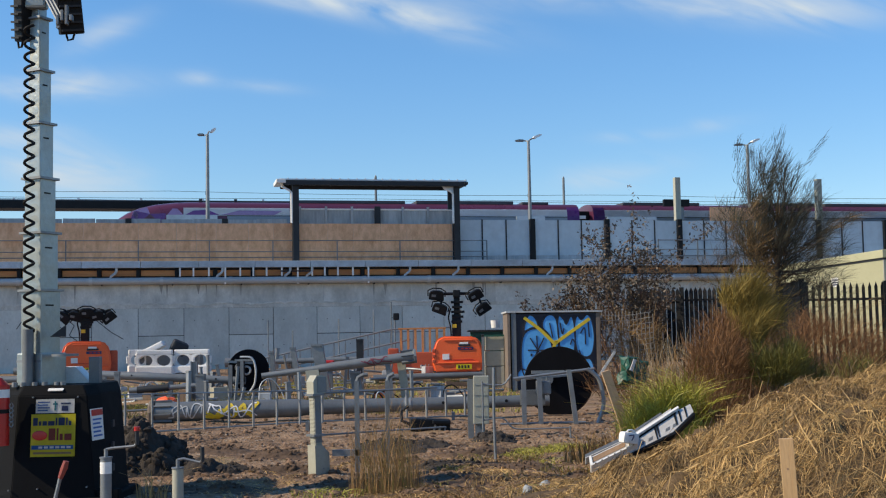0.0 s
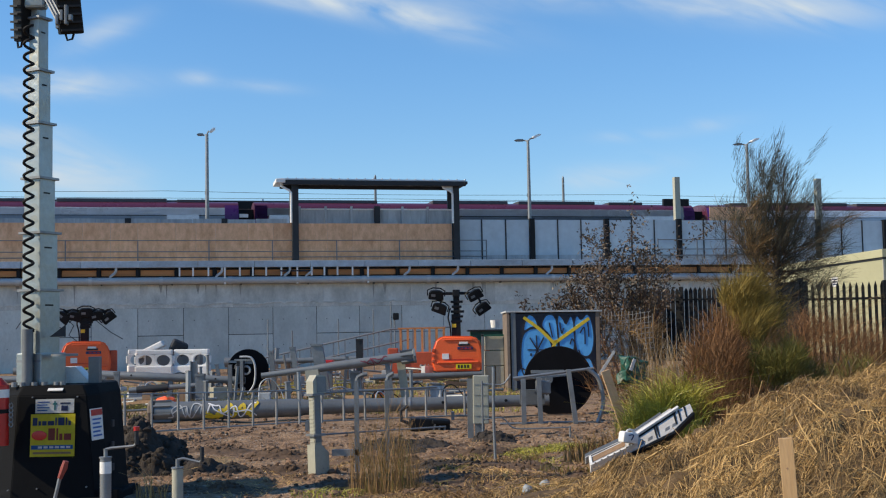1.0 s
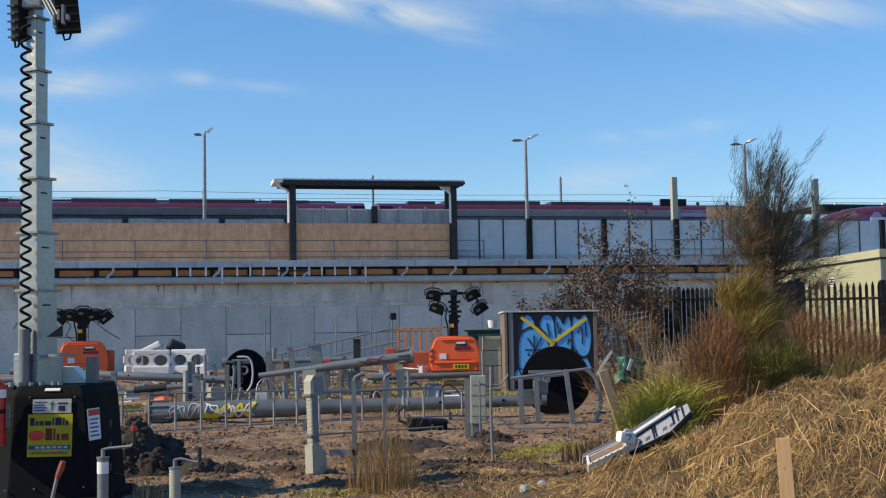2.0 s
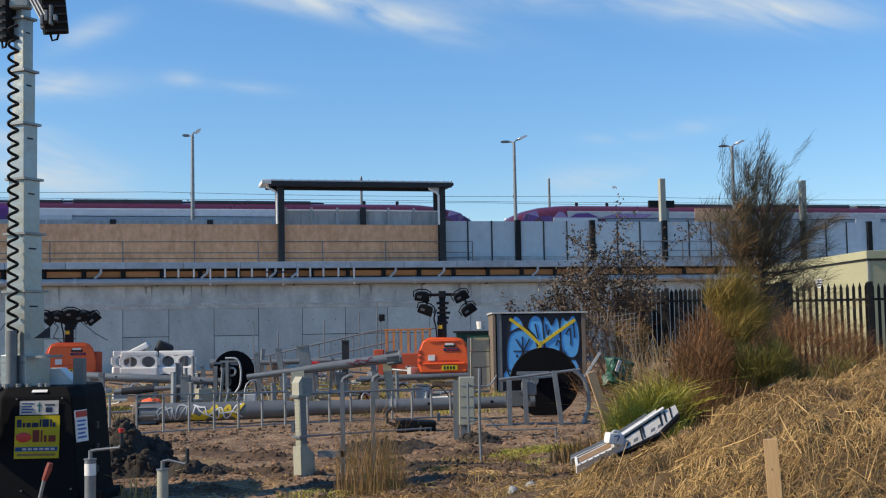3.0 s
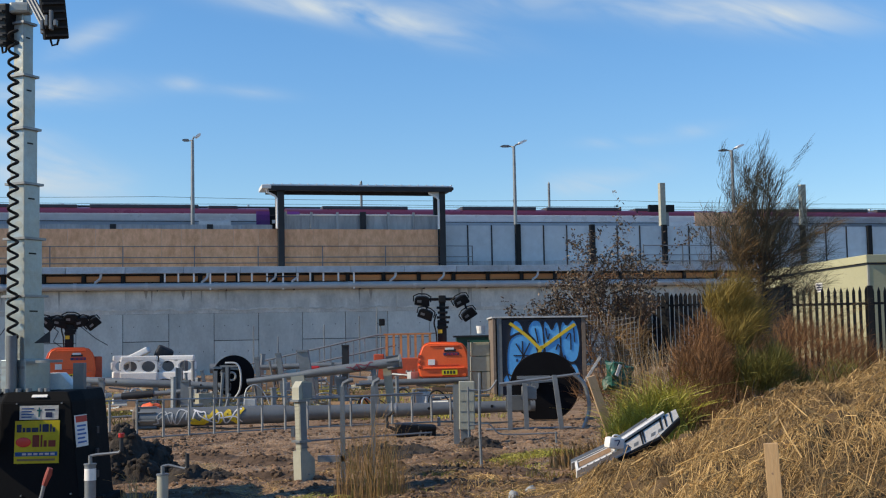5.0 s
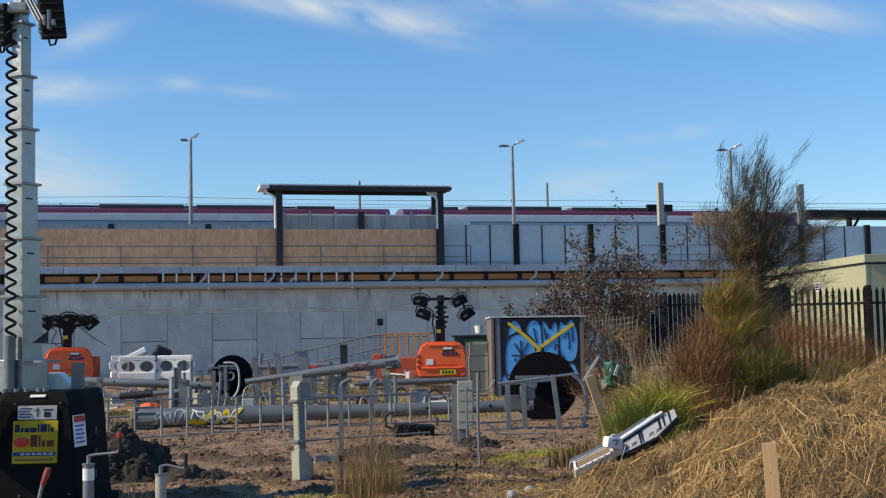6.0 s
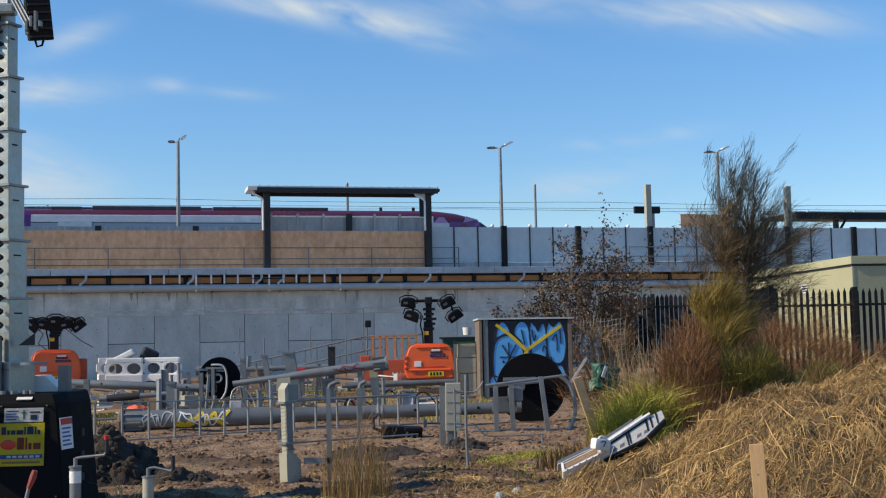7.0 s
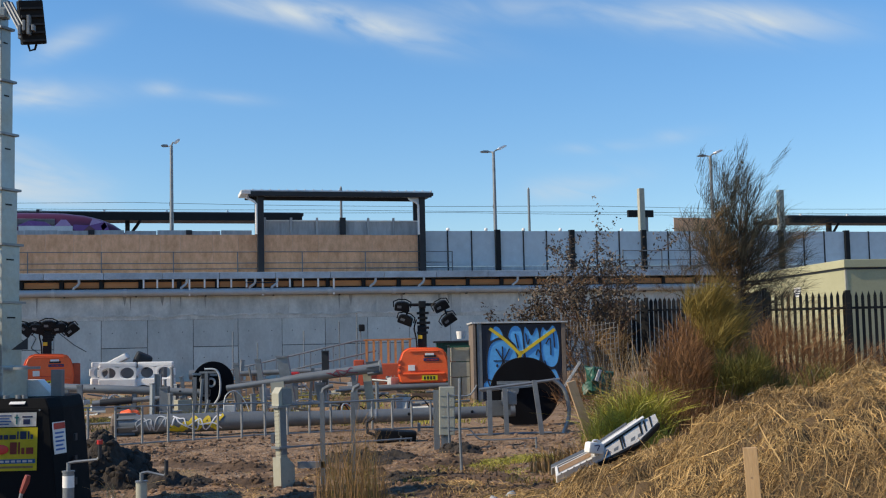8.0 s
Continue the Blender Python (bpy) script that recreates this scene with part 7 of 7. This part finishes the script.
    s = thing("aluminium_boom", "slotted channel lying between the boom arms, its gap painted dark as shade", "boom arm", None, "dumped boom arms")
    # black slab paints the shaded gap between the two arms
    part("slot", slab([(0.55, 0.09), (1.22, 0.25), (1.22, 0.29), (0.55, 0.14)], -0.02, 0.03), M_RUBBER, s)
    part("flange", slab([(0.55, 0.14), (1.22, 0.29), (1.24, 0.32), (0.55, 0.165)], -0.02, 0.055), M_ALU, s)
    part("web", slab([(0.58, 0.165), (1.10, 0.29), (1.10, 0.315), (0.58, 0.19)], 0.0, 0.06), M_POLE, s)
    s = thing("aluminium_boom", "grey channel length lying behind the boom arms", "boom arm", None, "dumped boom arms")
    part("face", slab([(0.05, 0.13), (0.60, 0.165), (0.62, 0.225), (0.08, 0.185)], 0.0, 0.03), M_POLE, s)
    part("lip", slab([(0.05, 0.12), (0.60, 0.155), (0.60, 0.165), (0.05, 0.13)], -0.04, 0.045), M_ALU, s)
    c = thing("jerry_can", "small white plastic jerry can lying on its side", "can", pose(1.745, 11.74, 0.60, 0, 10, 20) @ Matrix.Scale(0.85, 4))
    part("body", boxm(-0.10, 0.10, -0.07, 0.07, -0.07, 0.06, bevel=0.035), M_WHITE, c, smooth=True)
    part("handle", tube(bmesh.new(), smooth_loop([(-0.05, -0.03, 0.05), (-0.03, -0.03, 0.08), (0.03, -0.03, 0.08), (0.06, -0.03, 0.05)], 3, False), 0.012, 8), M_WHITE, c, smooth=True)
    part("mark", stroke([(-0.04, 0.02), (0.02, 0.03), (0.0, -0.03)], 0.010, -0.076, -0.068), M_NAVY, c)
    b = thing("white_cap", "round white plastic end cap", "cap", pose(1.63, 11.55, 0.32))
    part("cap", cylm((0, -0.03, 0), (0, 0.03, 0), 0.035, seg=16), M_WHITE, b, smooth=True)
    for i, (x, y, z) in enumerate(((2.27, 11.2, 0.50), (2.36, 10.6, 0.52), (0.8, 12.2, 0.03), (1.0, 12.6, 0.03))):
        bm = bmesh.new()
        bmesh.ops.create_icosphere(bm, subdivisions=2, radius=0.06)
        for v in bm.verts:
            v.co *= 1 + 0.4 * nz(v.co.x * 14 + i, v.co.y * 14, v.co.z * 14)
        r = part("rock", bm, M_CONC, None)
        r.matrix_world = pose(x, y, z + 0.02, 20 * i, 30, 50 * i)
        tagged(r, "small pale broken rock on the bank", "rock", "rocks")


build_stake()
build_scrap()


def build_soil_heap(cx, cy, sx, sy, h, seed, label="mound of dark freshly dug wet soil", material=M_DARK_SOIL):
    bm = bmesh.new()
    bmesh.ops.create_grid(bm, x_segments=60, y_segments=50, size=1.0)
    for v in bm.verts:
        r = math.hypot(v.co.x, v.co.y)
        z = h * max(0, 1 - r ** 1.6) * (0.9 + 0.5 * nz(v.co.x, v.co.y, seed, 1.8))
        x, y = cx + sx * v.co.x, cy + sy * v.co.y
        z += (0.13 * nz(x, y, seed, 4.5) + 0.10 * abs(nz(x, y, seed, 8)) + 0.03 * nz(x, y, seed, 17)) * min(1, 3 * max(0, 1 - r)) * min(1, h * 2)
        v.co = (x, y, z - 0.03)
    rng = random.Random(int(seed * 7))
    bm.verts.ensure_lookup_table()
    spots = [v.co.copy() for v in bm.verts if v.co.z > 0.04]
    for _ in range(int(170 * min(1.0, h * 1.8)) if h > 0.3 else 80):
        c = rng.choice(spots)
        r = rng.uniform(0.02, 0.07) * min(1.0, 0.5 + h) if h > 0.3 else 0.006 + 0.034 * rng.random() ** 2
        bmesh.ops.create_icosphere(bm, subdivisions=1, radius=r, matrix=Matrix.Translation(c) @ Euler((rng.uniform(0, 6), rng.uniform(0, 6), 0)).to_matrix().to_4x4() @ Matrix.Diagonal((1.2, 0.9, 0.7, 1)))
    ob = part("soil_mound", bm, material)
    tagged(ob, label, "soil mound", kind="stuff")


def build_clods():
    rng = random.Random(77)
    bm = bmesh.new()
    bmesh.ops.create_icosphere(bm, subdivisions=1, radius=1.0)
    ball = [v.co.copy() for v in bm.verts]
    tris = [[v.index for v in f.verts] for f in bm.faces]
    bm.free()
    for name, count, lo, hi, m, label, seed in (("soil_clods", 4200, 0.012, 0.055, M_CLOD, "broken brown clods lying on the soil", 1), ("gravel", 700, 0.008, 0.022, M_STONE, "pale gravel stones strewn over the soil", 2)):
        v, f = [], []
        while len(f) < count * len(tris):
            y = rng.uniform(11.3, 23) if rng.random() < 0.75 else rng.uniform(20, 33)
            x = rng.uniform(-0.40 * y, 0.16 * y)
            if nz(x, y, seed * 5.0, 0.8) < rng.uniform(-0.5, 0.25):
                continue
            r = lo + (hi - lo) * rng.random() ** 2.5
            q = Euler((rng.uniform(0, 6), rng.uniform(0, 6), rng.uniform(0, 6))).to_matrix()
            sc = Vector((rng.uniform(0.7, 1.4), rng.uniform(0.7, 1.3), rng.uniform(0.45, 0.9))) * r
            c = Vector((x, y, soil_height(x, y) + clods(x, y) + 0.2 * r))
            k = len(v)
            for p in ball:
                d = q @ p
                d = Vector((d.x * sc.x, d.y * sc.y, d.z * sc.z)) * rng.uniform(0.75, 1.2)
                v.append(c + d)
            f += [[k + i for i in t] for t in tris]
        tagged(raw(name, v, f, m), label, "soil", kind="stuff")


M_CLOD = mat("brown_clod", (0.21, 0.130, 0.080), 0.95, col2=(0.075, 0.045, 0.028), scale=3, bscale=30, bump=0.5, island=0.9)
M_STONE = mat("gravel_stone", (0.42, 0.36, 0.30), 0.85, scale=3, bscale=30, bump=0.2, island=0.8)
build_clods()
build_soil_heap(-3.68, 14.9, 0.66, 0.7, 0.62, 1.0)
build_soil_heap(-2.85, 14.7, 0.62, 0.5, 0.22, 5.0)
for i, (x, y, sx, sy, h) in enumerate(((-2.5, 13.0, 0.8, 0.5, 0.10), (-1.9, 14.6, 0.9, 0.35, 0.12), (-1.0, 13.1, 0.9, 0.45, 0.12), (0.1, 13.3, 0.9, 0.5, 0.14), (0.75, 14.6, 0.8, 0.5, 0.12),
                                       (-2.2, 16.6, 1.1, 0.35, 0.12), (-0.9, 15.6, 0.8, 0.4, 0.12), (0.4, 16.4, 0.8, 0.35, 0.14), (1.3, 13.3, 0.5, 0.4, 0.12), (-3.4, 17.6, 1.0, 0.35, 0.10), (-0.2, 12.3, 0.9, 0.4, 0.10))):
    build_soil_heap(x, y, sx, sy, h, 20.0 + 3.3 * i, "low ridge of damp turned brown soil", M_TURNED)
build_soil_heap(0.75, 18.4, 0.42, 0.5, 0.22, 8.0, "small heap of dark dug soil")
build_soil_heap(0.0, 14.9, 0.7, 0.4, 0.14, 12.0, "low dark ridge of turned soil")
build_soil_heap(-0.6, 17.5, 0.9, 0.7, 0.20, 15.0, "low ridge of turned brown soil")


def build_plants():
    rng = random.Random(3)
    # reeds in front of the boom stand
    r = thing("reed_clump", "tall tan dry reed clump in the soil", "reeds", pose(-0.62, 12.5, 0))
    blades("tuft", 21, 420, (0.40, 0.2), (0.25, 1.15), 0.17, 0.0045, M_REED, r, 0.05)
    blades("green_tuft", 22, 110, (0.30, 0.15), (0.3, 1.0), 0.15, 0.0045, M_GRASS_DARK, r, 0.05)
    r = thing("grass_tuft", "dry straw-coloured grass tuft by the soil mound", "grass", pose(-2.95, 12.3, 0))
    blades("tuft", 23, 45, (0.16, 0.12), (0.3, 0.6), 0.3, 0.010, M_STRAW, r, 0.3)
    for i in range(26):
        x, y = rng.uniform(-1.0, 2.0), rng.uniform(12.0, 16.0)
        t = thing("grass_tuft", "low green and straw weeds on the soil", "grass", pose(x, y, soil_height(x, y)), "weed tufts")
        blades("tuft", 40 + i, 50, (0.28, 0.2), (0.06, 0.18), 0.6, 0.010, M_GRASS_DARK if i % 3 else M_REED, t, 0.4)
    for i in range(84):
        y = rng.uniform(25.5, 38)
        x = rng.uniform(-0.28 * y, 0.05 * y)
        t = thing("grass_tuft", "low green weeds among the lying masts", "grass", pose(x, y, soil_height(x, y)), "weed tufts")
        blades("tuft", 580 + i, 120, (0.8, 0.5), (0.08, 0.34), 0.5, 0.014, M_GRASS_DARK if i % 3 else M_GRASS, t, 0.4)
    for i, (x, y, w, h, m, n) in enumerate(((0.75, 12.0, 0.35, 0.16, M_STRAW, 130), (1.25, 12.1, 0.40, 0.24, M_STRAW, 170), (1.65, 11.9, 0.35, 0.2, M_STRAW, 110), (0.2, 12.2, 0.3, 0.12, M_REED, 160), (0.35, 12.9, 0.2, 0.3, M_STRAW, 40),
                                             (1.25, 16.6, 0.45, 0.10, M_GRASS, 420), (1.7, 16.9, 0.4, 0.14, M_GRASS, 420), (0.95, 16.2, 0.35, 0.08, M_GRASS, 260), (1.5, 15.2, 0.4, 0.10, M_GRASS, 240), (-1.2, 12.4, 0.4, 0.12, M_GRASS, 160), (-0.3, 12.1, 0.4, 0.10, M_REED, 200))):
        t = thing("grass_tuft", "low matted tuft of dry golden grass" if m is not M_GRASS else "low bright green weeds on the soil", "grass", pose(x, y, soil_height(x, y) + 0.02), "weed tufts")
        blades("tuft", 160 + i, n, (w, 0.3), (h * 0.5, h), 0.7, 0.008, m, t, 0.4)
    # bright grass bank beside the scrap
    for i, (x, y, w, h, m, n) in enumerate(((2.18, 13.8, 0.26, 0.92, M_GRASS, 800), (2.42, 13.9, 0.26, 1.12, M_GRASS, 1100), (2.62, 14.1, 0.28, 1.22, M_GRASS, 1100), (2.84, 14.2, 0.26, 1.30, M_GRASS, 800),
                                             (2.30, 13.5, 0.25, 0.62, M_GRASS, 500), (2.65, 13.55, 0.30, 0.72, M_GRASS, 500), (1.85, 13.4, 0.25, 0.50, M_REED, 380), (2.1, 13.3, 0.3, 0.52, M_STRAW, 300),
                                             (2.5, 13.2, 0.45, 0.50, M_REED, 420), (1.6, 13.7, 0.3, 0.42, M_REED, 220), (3.2, 13.5, 0.45, 0.70, M_RUSSET, 420))):
        t = thing("grass_bank", "lush yellow-green long grass on the bank" if m is M_GRASS else "dry tawny long grass on the bank", "grass", pose(x, y, 0.0), "bank grass")
        blades("tuft", 120 + i, n, (w, 0.35), (h * 0.55, h * 1.28), 0.24, 0.010, m, t, 0.35, 0.18, (0.06 * (-1) ** i, -0.05))
    # broom and dry shrubs
    for i, (x, y, z, sx, sz, m, n, ln, wd, label) in enumerate((
            (3.46, 14.05, 1.40, 0.27, 0.40, M_BROOM, 1900, 0.26, (0.40, 0, 0.35), "olive broom bush swept by the wind"),
            (3.66, 14.2, 1.30, 0.30, 0.34, M_BROOM, 1000, 0.26, (0.5, 0, 0.2), "olive broom bush swept by the wind"),
            (3.12, 14.0, 0.40, 0.36, 0.70, M_RUSSET, 2100, 0.20, (0.1, 0, 0.25), "russet dry shrub with bare twigs"),
            (3.50, 14.4, 0.50, 0.36, 0.55, M_RUSSET, 1300, 0.20, (0.1, 0, 0.2), "russet dry shrub with bare twigs"),
            (3.78, 13.9, 0.82, 0.36, 0.36, M_GRASS_DARK, 2600, 0.14, (0.1, 0, 0.2), "low dark green bush"),
            (4.15, 14.3, 0.70, 0.32, 0.30, M_GRASS_DARK, 1200, 0.14, (0.1, 0, 0.2), "low dark green bush"),
            (5.4, 17.5, 0.6, 0.8, 0.66, M_RUSSET, 2000, 0.24, (0.1, 0, 0.2), "russet dry weeds along the fence"),
            (6.6, 18.5, 0.4, 0.9, 0.60, M_RUSSET, 1800, 0.24, (0.1, 0, 0.3), "russet dry weeds along the fence"),
            (7.7, 18.0, 0.3, 0.8, 0.50, M_RUSSET, 1200, 0.26, (0.0, 0, 0.4), "pale dry weeds along the fence"),
            (5.6, 16.5, 0.3, 0.7, 0.45, M_GRASS_DARK, 1200, 0.16, (0.1, 0, 0.2), "low dark green bush"),
            (8.9, 18.8, 0.5, 0.8, 0.6, M_REED, 900, 0.26, (0.0, 0, 0.4), "pale dry weeds along the fence"))):
        s = thing("shrub", label, "shrub", pose(x, y, 0), "shrubs on the bank")
        twigs("foliage", 200 + i, int(n * 1.7), (sx, 0.45, sz), m, s, (0, 0, z), ln, 0.0055, wd)
        bm = bmesh.new()
        rg = random.Random(300 + i)
        tips = []
        for k in range(5):
            branch(bm, rg, Vector((rg.uniform(-0.12, 0.12), rg.uniform(-0.1, 0.1), 0.1)), Vector((rg.gauss(0, 0.35), rg.gauss(0, 0.3), 1)).normalized(), (z + sz) * 0.7, 0.012, 1, tips, Vector(wd), 3)
        part("branchwork", bm, M_BARK if i % 2 else M_RUSSET, s)
    # pale weed stems before the dark fence
    for i, (x, y) in enumerate(((4.4, 19.5), (3.9, 22.5), (6.0, 17.2), (6.9, 17.0), (7.8, 17.3), (4.2, 22), (5.0, 21))):
        t = thing("weed_stems", "bare pale dry weed stems", "weeds", pose(x, y, 0.2), "dry weed stems")
        blades("tuft", 400 + i, 140, (0.5, 0.4), (0.7, 1.55), 0.22, 0.011, M_REED, t, 0.05)
    # brush and wire behind the shed
    w = thing("brushwood", "tangle of bare grey brushwood behind the shed", "brushwood", pose(5.4, 35.5, 0.2))
    twigs("tangle", 501, 900, (1.1, 0.8, 1.0), M_REED, w, (0, 0, 0), 0.6, 0.012, (0, 0, 0), 0.3)
    g = thing("mesh_panel", "tilted galvanised wire mesh panel behind the shed", "mesh panel", pose(5.35, 35.0, 0.35, -10, -3, 0))
    for i in range(15):
        u = -0.75 + i * 0.104
        part("wire", tube(bmesh.new(), [(u, 0.16 * math.cos(u * 4), 0.0), (u, 0.16 * math.cos(u * 4) + 0.03, 1.0), (u + 0.03, 0.16 * math.cos(u * 4) - 0.1, 1.9 - 0.35 * max(u, 0) ** 2)], 0.0075, 5), M_GALV_PALE, g)
    for i in range(13):
        part("wire", tube(bmesh.new(), [(-0.75 + 0.145 * k, 0.16 * math.cos((-0.75 + 0.145 * k) * 4), i * 0.15) for k in range(11)], 0.0075, 5), M_GALV_PALE, g)
    for i, (x, y, h) in enumerate(((4.6, 27.0, 1.9), (5.2, 27.5, 1.7), (5.7, 28.0, 1.8), (4.1, 26.0, 1.4), (6.2, 28.5, 1.7))):
        t = thing("weed_stems", "thin pale grey dead stems standing by the fence", "weeds", pose(x, y, 0.1), "dry weed stems")
        blades("tuft", 640 + i, 80, (0.6, 0.4), (h * 0.5, h), 0.16, 0.012, M_TWIG, t, 0.05)
    t = thing("ivy_column", "dark ivy-covered post by the fence", "ivy", pose(7.0, 40.3, 0.2))
    twigs("leafage", 505, 1500, (0.3, 0.3, 1.25), M_LEAF, t, (0, 0, 0), 0.18, 0.03, (0, 0, 0), 0.1, 0.4, 0.0)
    part("post", cylm((0, 0, -0.3), (0, 0, 2.4), 0.09, seg=10), M_BARK, t)
    b = thing("green_bin", "crumpled dark green plastic bin lying in the brush", "bin", pose(3.62, 24.0, 0.62, 0, 14, 20))
    bm = prism(bmesh.new(), [(-0.17, 0.0), (0.17, 0.0), (0.22, 0.44), (-0.21, 0.46)], -0.17, 0.17)
    bmesh.ops.subdivide_edges(bm, edges=bm.edges[:], cuts=7, use_grid_fill=True)
    for q in bm.verts:
        q.co += Vector((nz(q.co.x, q.co.y, q.co.z + 3, 6), nz(q.co.y, q.co.z, q.co.x, 6), nz(q.co.z, q.co.x, q.co.y, 6))) * 0.12
    part("body", bm, M_GREEN, b)
    part("rim", tube(bmesh.new(), [(-0.22, -0.18, 0.46), (0.0, -0.22, 0.40), (0.22, -0.19, 0.45), (0.24, 0.1, 0.47), (0.0, 0.2, 0.44)], 0.022, 6), M_GREEN, b)
    part("torn_side", boxm(-0.22, -0.15, -0.24, -0.22, 0.18, 0.42, pose(0, 0, 0, 0, 10), bevel=0.008), M_ALU, b)
    t = thing("brush_heap", "low heap of brown brush under the bin", "brushwood", pose(3.5, 24.2, 0))
    twigs("tangle", 503, 700, (0.8, 0.4, 0.42), M_RUSSET, t, (0, 0, 0), 0.35, 0.012, (0, 0, 0), 0.3)


build_plants()


def build_casuarina():
    t = thing("casuarina_tree", "wind-swept casuarina with feathery drooping needles", "tree", pose(5.32, 20.0, 0))
    rng = random.Random(17)
    bm = bmesh.new()
    trunk = [(0, 0, 0.2), (0.02, 0, 0.9), (0.05, 0.02, 1.6), (0.12, 0, 2.3), (0.20, 0, 2.9), (0.28, 0, 3.4), (0.36, 0, 3.9)]
    tube(bm, trunk, [0.085, 0.075, 0.066, 0.055, 0.042, 0.028, 0.014], 9)
    part("trunk", bm, M_BARK, t, smooth=True)
    bm = bmesh.new()
    v1, f1, v2, f2 = [], [], [], []
    for k in range(62):
        h = rng.uniform(1.6, 2.9) if k < 32 else rng.uniform(2.1, 3.5)
        i = min(int((h - 0.2) / 0.7), 5)
        base = Vector(trunk[i]).lerp(Vector(trunk[i + 1]), 0.5)
        base.z = h
        low = k < 32
        side = rng.uniform(-1, 1)
        d = Vector((side * (1.6 if low else 1.0) + (0.0 if low else 0.06), rng.uniform(-0.8, 0.8) * (0.9 if low else 0.4), rng.uniform(-0.15, 0.5) if low else rng.uniform(0.7, 1.2))).normalized()
        ln = rng.uniform(0.7, 1.12) if low else rng.uniform(0.75, 1.1) * (1.0 if side > -0.3 else 0.9)
        tips = []
        branch(bm, rng, base, d, ln, 0.011, 1, tips, Vector((0.12, 0, 0.3)) if low else Vector((0.2, 0, 0.3)), 4 if low else 3)
        brown = low and rng.random() < (0.7 if side < -0.15 else 0.2)
        for tip, td, pts in tips:
            for q in range(56 if low else 46):
                p = pts[rng.randint(1, 5)] + Vector((rng.gauss(0, 0.035), rng.gauss(0, 0.035), rng.gauss(0, 0.035)))
                wild = 0.32 if low else 0.17
                nd = (td * 0.9 + Vector((rng.gauss(0.16, wild), rng.gauss(0, wild), rng.gauss(-0.05 if low else 0.25, wild)))).normalized()
                L = rng.uniform(0.14, 0.36) if low else rng.uniform(0.10, 0.26)
                fall = Vector((0.10, 0, -0.12 if low else -0.03)) * L
                seq = [p + nd * L * s + fall * s * s * 1.6 for s in (0, 0.4, 0.75, 1.0)]
                if brown and rng.random() < 0.75:
                    ribbon(v2, f2, seq, rng.uniform(0.004, 0.008), rng)
                else:
                    ribbon(v1, f1, seq, rng.uniform(0.004, 0.008), rng)
    part("branchwork", bm, M_BARK, t)
    raw("crown", v1, f1, M_NEEDLE, t)
    raw("browned_crown", v2, f2, M_NEEDLE_BROWN, t, "browned needle sprays")


def build_leafy_tree(m, seed, size, label):
    t = thing("small_tree", label, "tree", m)
    rng = random.Random(seed)
    bm = bmesh.new()
    tips = []
    for k in range(6):
        branch(bm, rng, Vector((rng.uniform(-0.2, 0.2), rng.uniform(-0.2, 0.2), 0.0)), Vector((rng.gauss(0, 0.5), rng.gauss(0, 0.3), 1)).normalized(), size * rng.uniform(0.50, 0.68), 0.05, 3, tips, Vector((0, 0, 0.3)), 3)
    part("branchwork", bm, M_RED_TWIG, t)
    v, f = [], []
    for tip, d, pts in tips:
        for q in range(20):
            p = pts[rng.randint(1, 5)] + Vector((rng.gauss(0, 0.09), rng.gauss(0, 0.09), rng.gauss(0, 0.09)))
            a = Vector((rng.gauss(0, 1), rng.gauss(0, 1), rng.gauss(0, 1))).normalized() * rng.uniform(0.04, 0.085)
            b = a.cross(Vector((rng.gauss(0, 1), rng.gauss(0, 1), rng.gauss(0, 1)))).normalized() * rng.uniform(0.018, 0.036)
            i = len(v)
            v += [p - a, p + b, p + a, p - b]
            f.append((i, i + 1, i + 2, i + 3))
    raw("crown", v, f, M_LEAF, t)


build_casuarina()
build_leafy_tree(pose(5.6, 38.0, 0.3), 31, 4.6, "sparse bronze-leaved small tree by the fence")
build_leafy_tree(pose(4.5, 39.5, 0.3), 32, 3.4, "sparse bronze-leaved small tree by the fence")
motions()
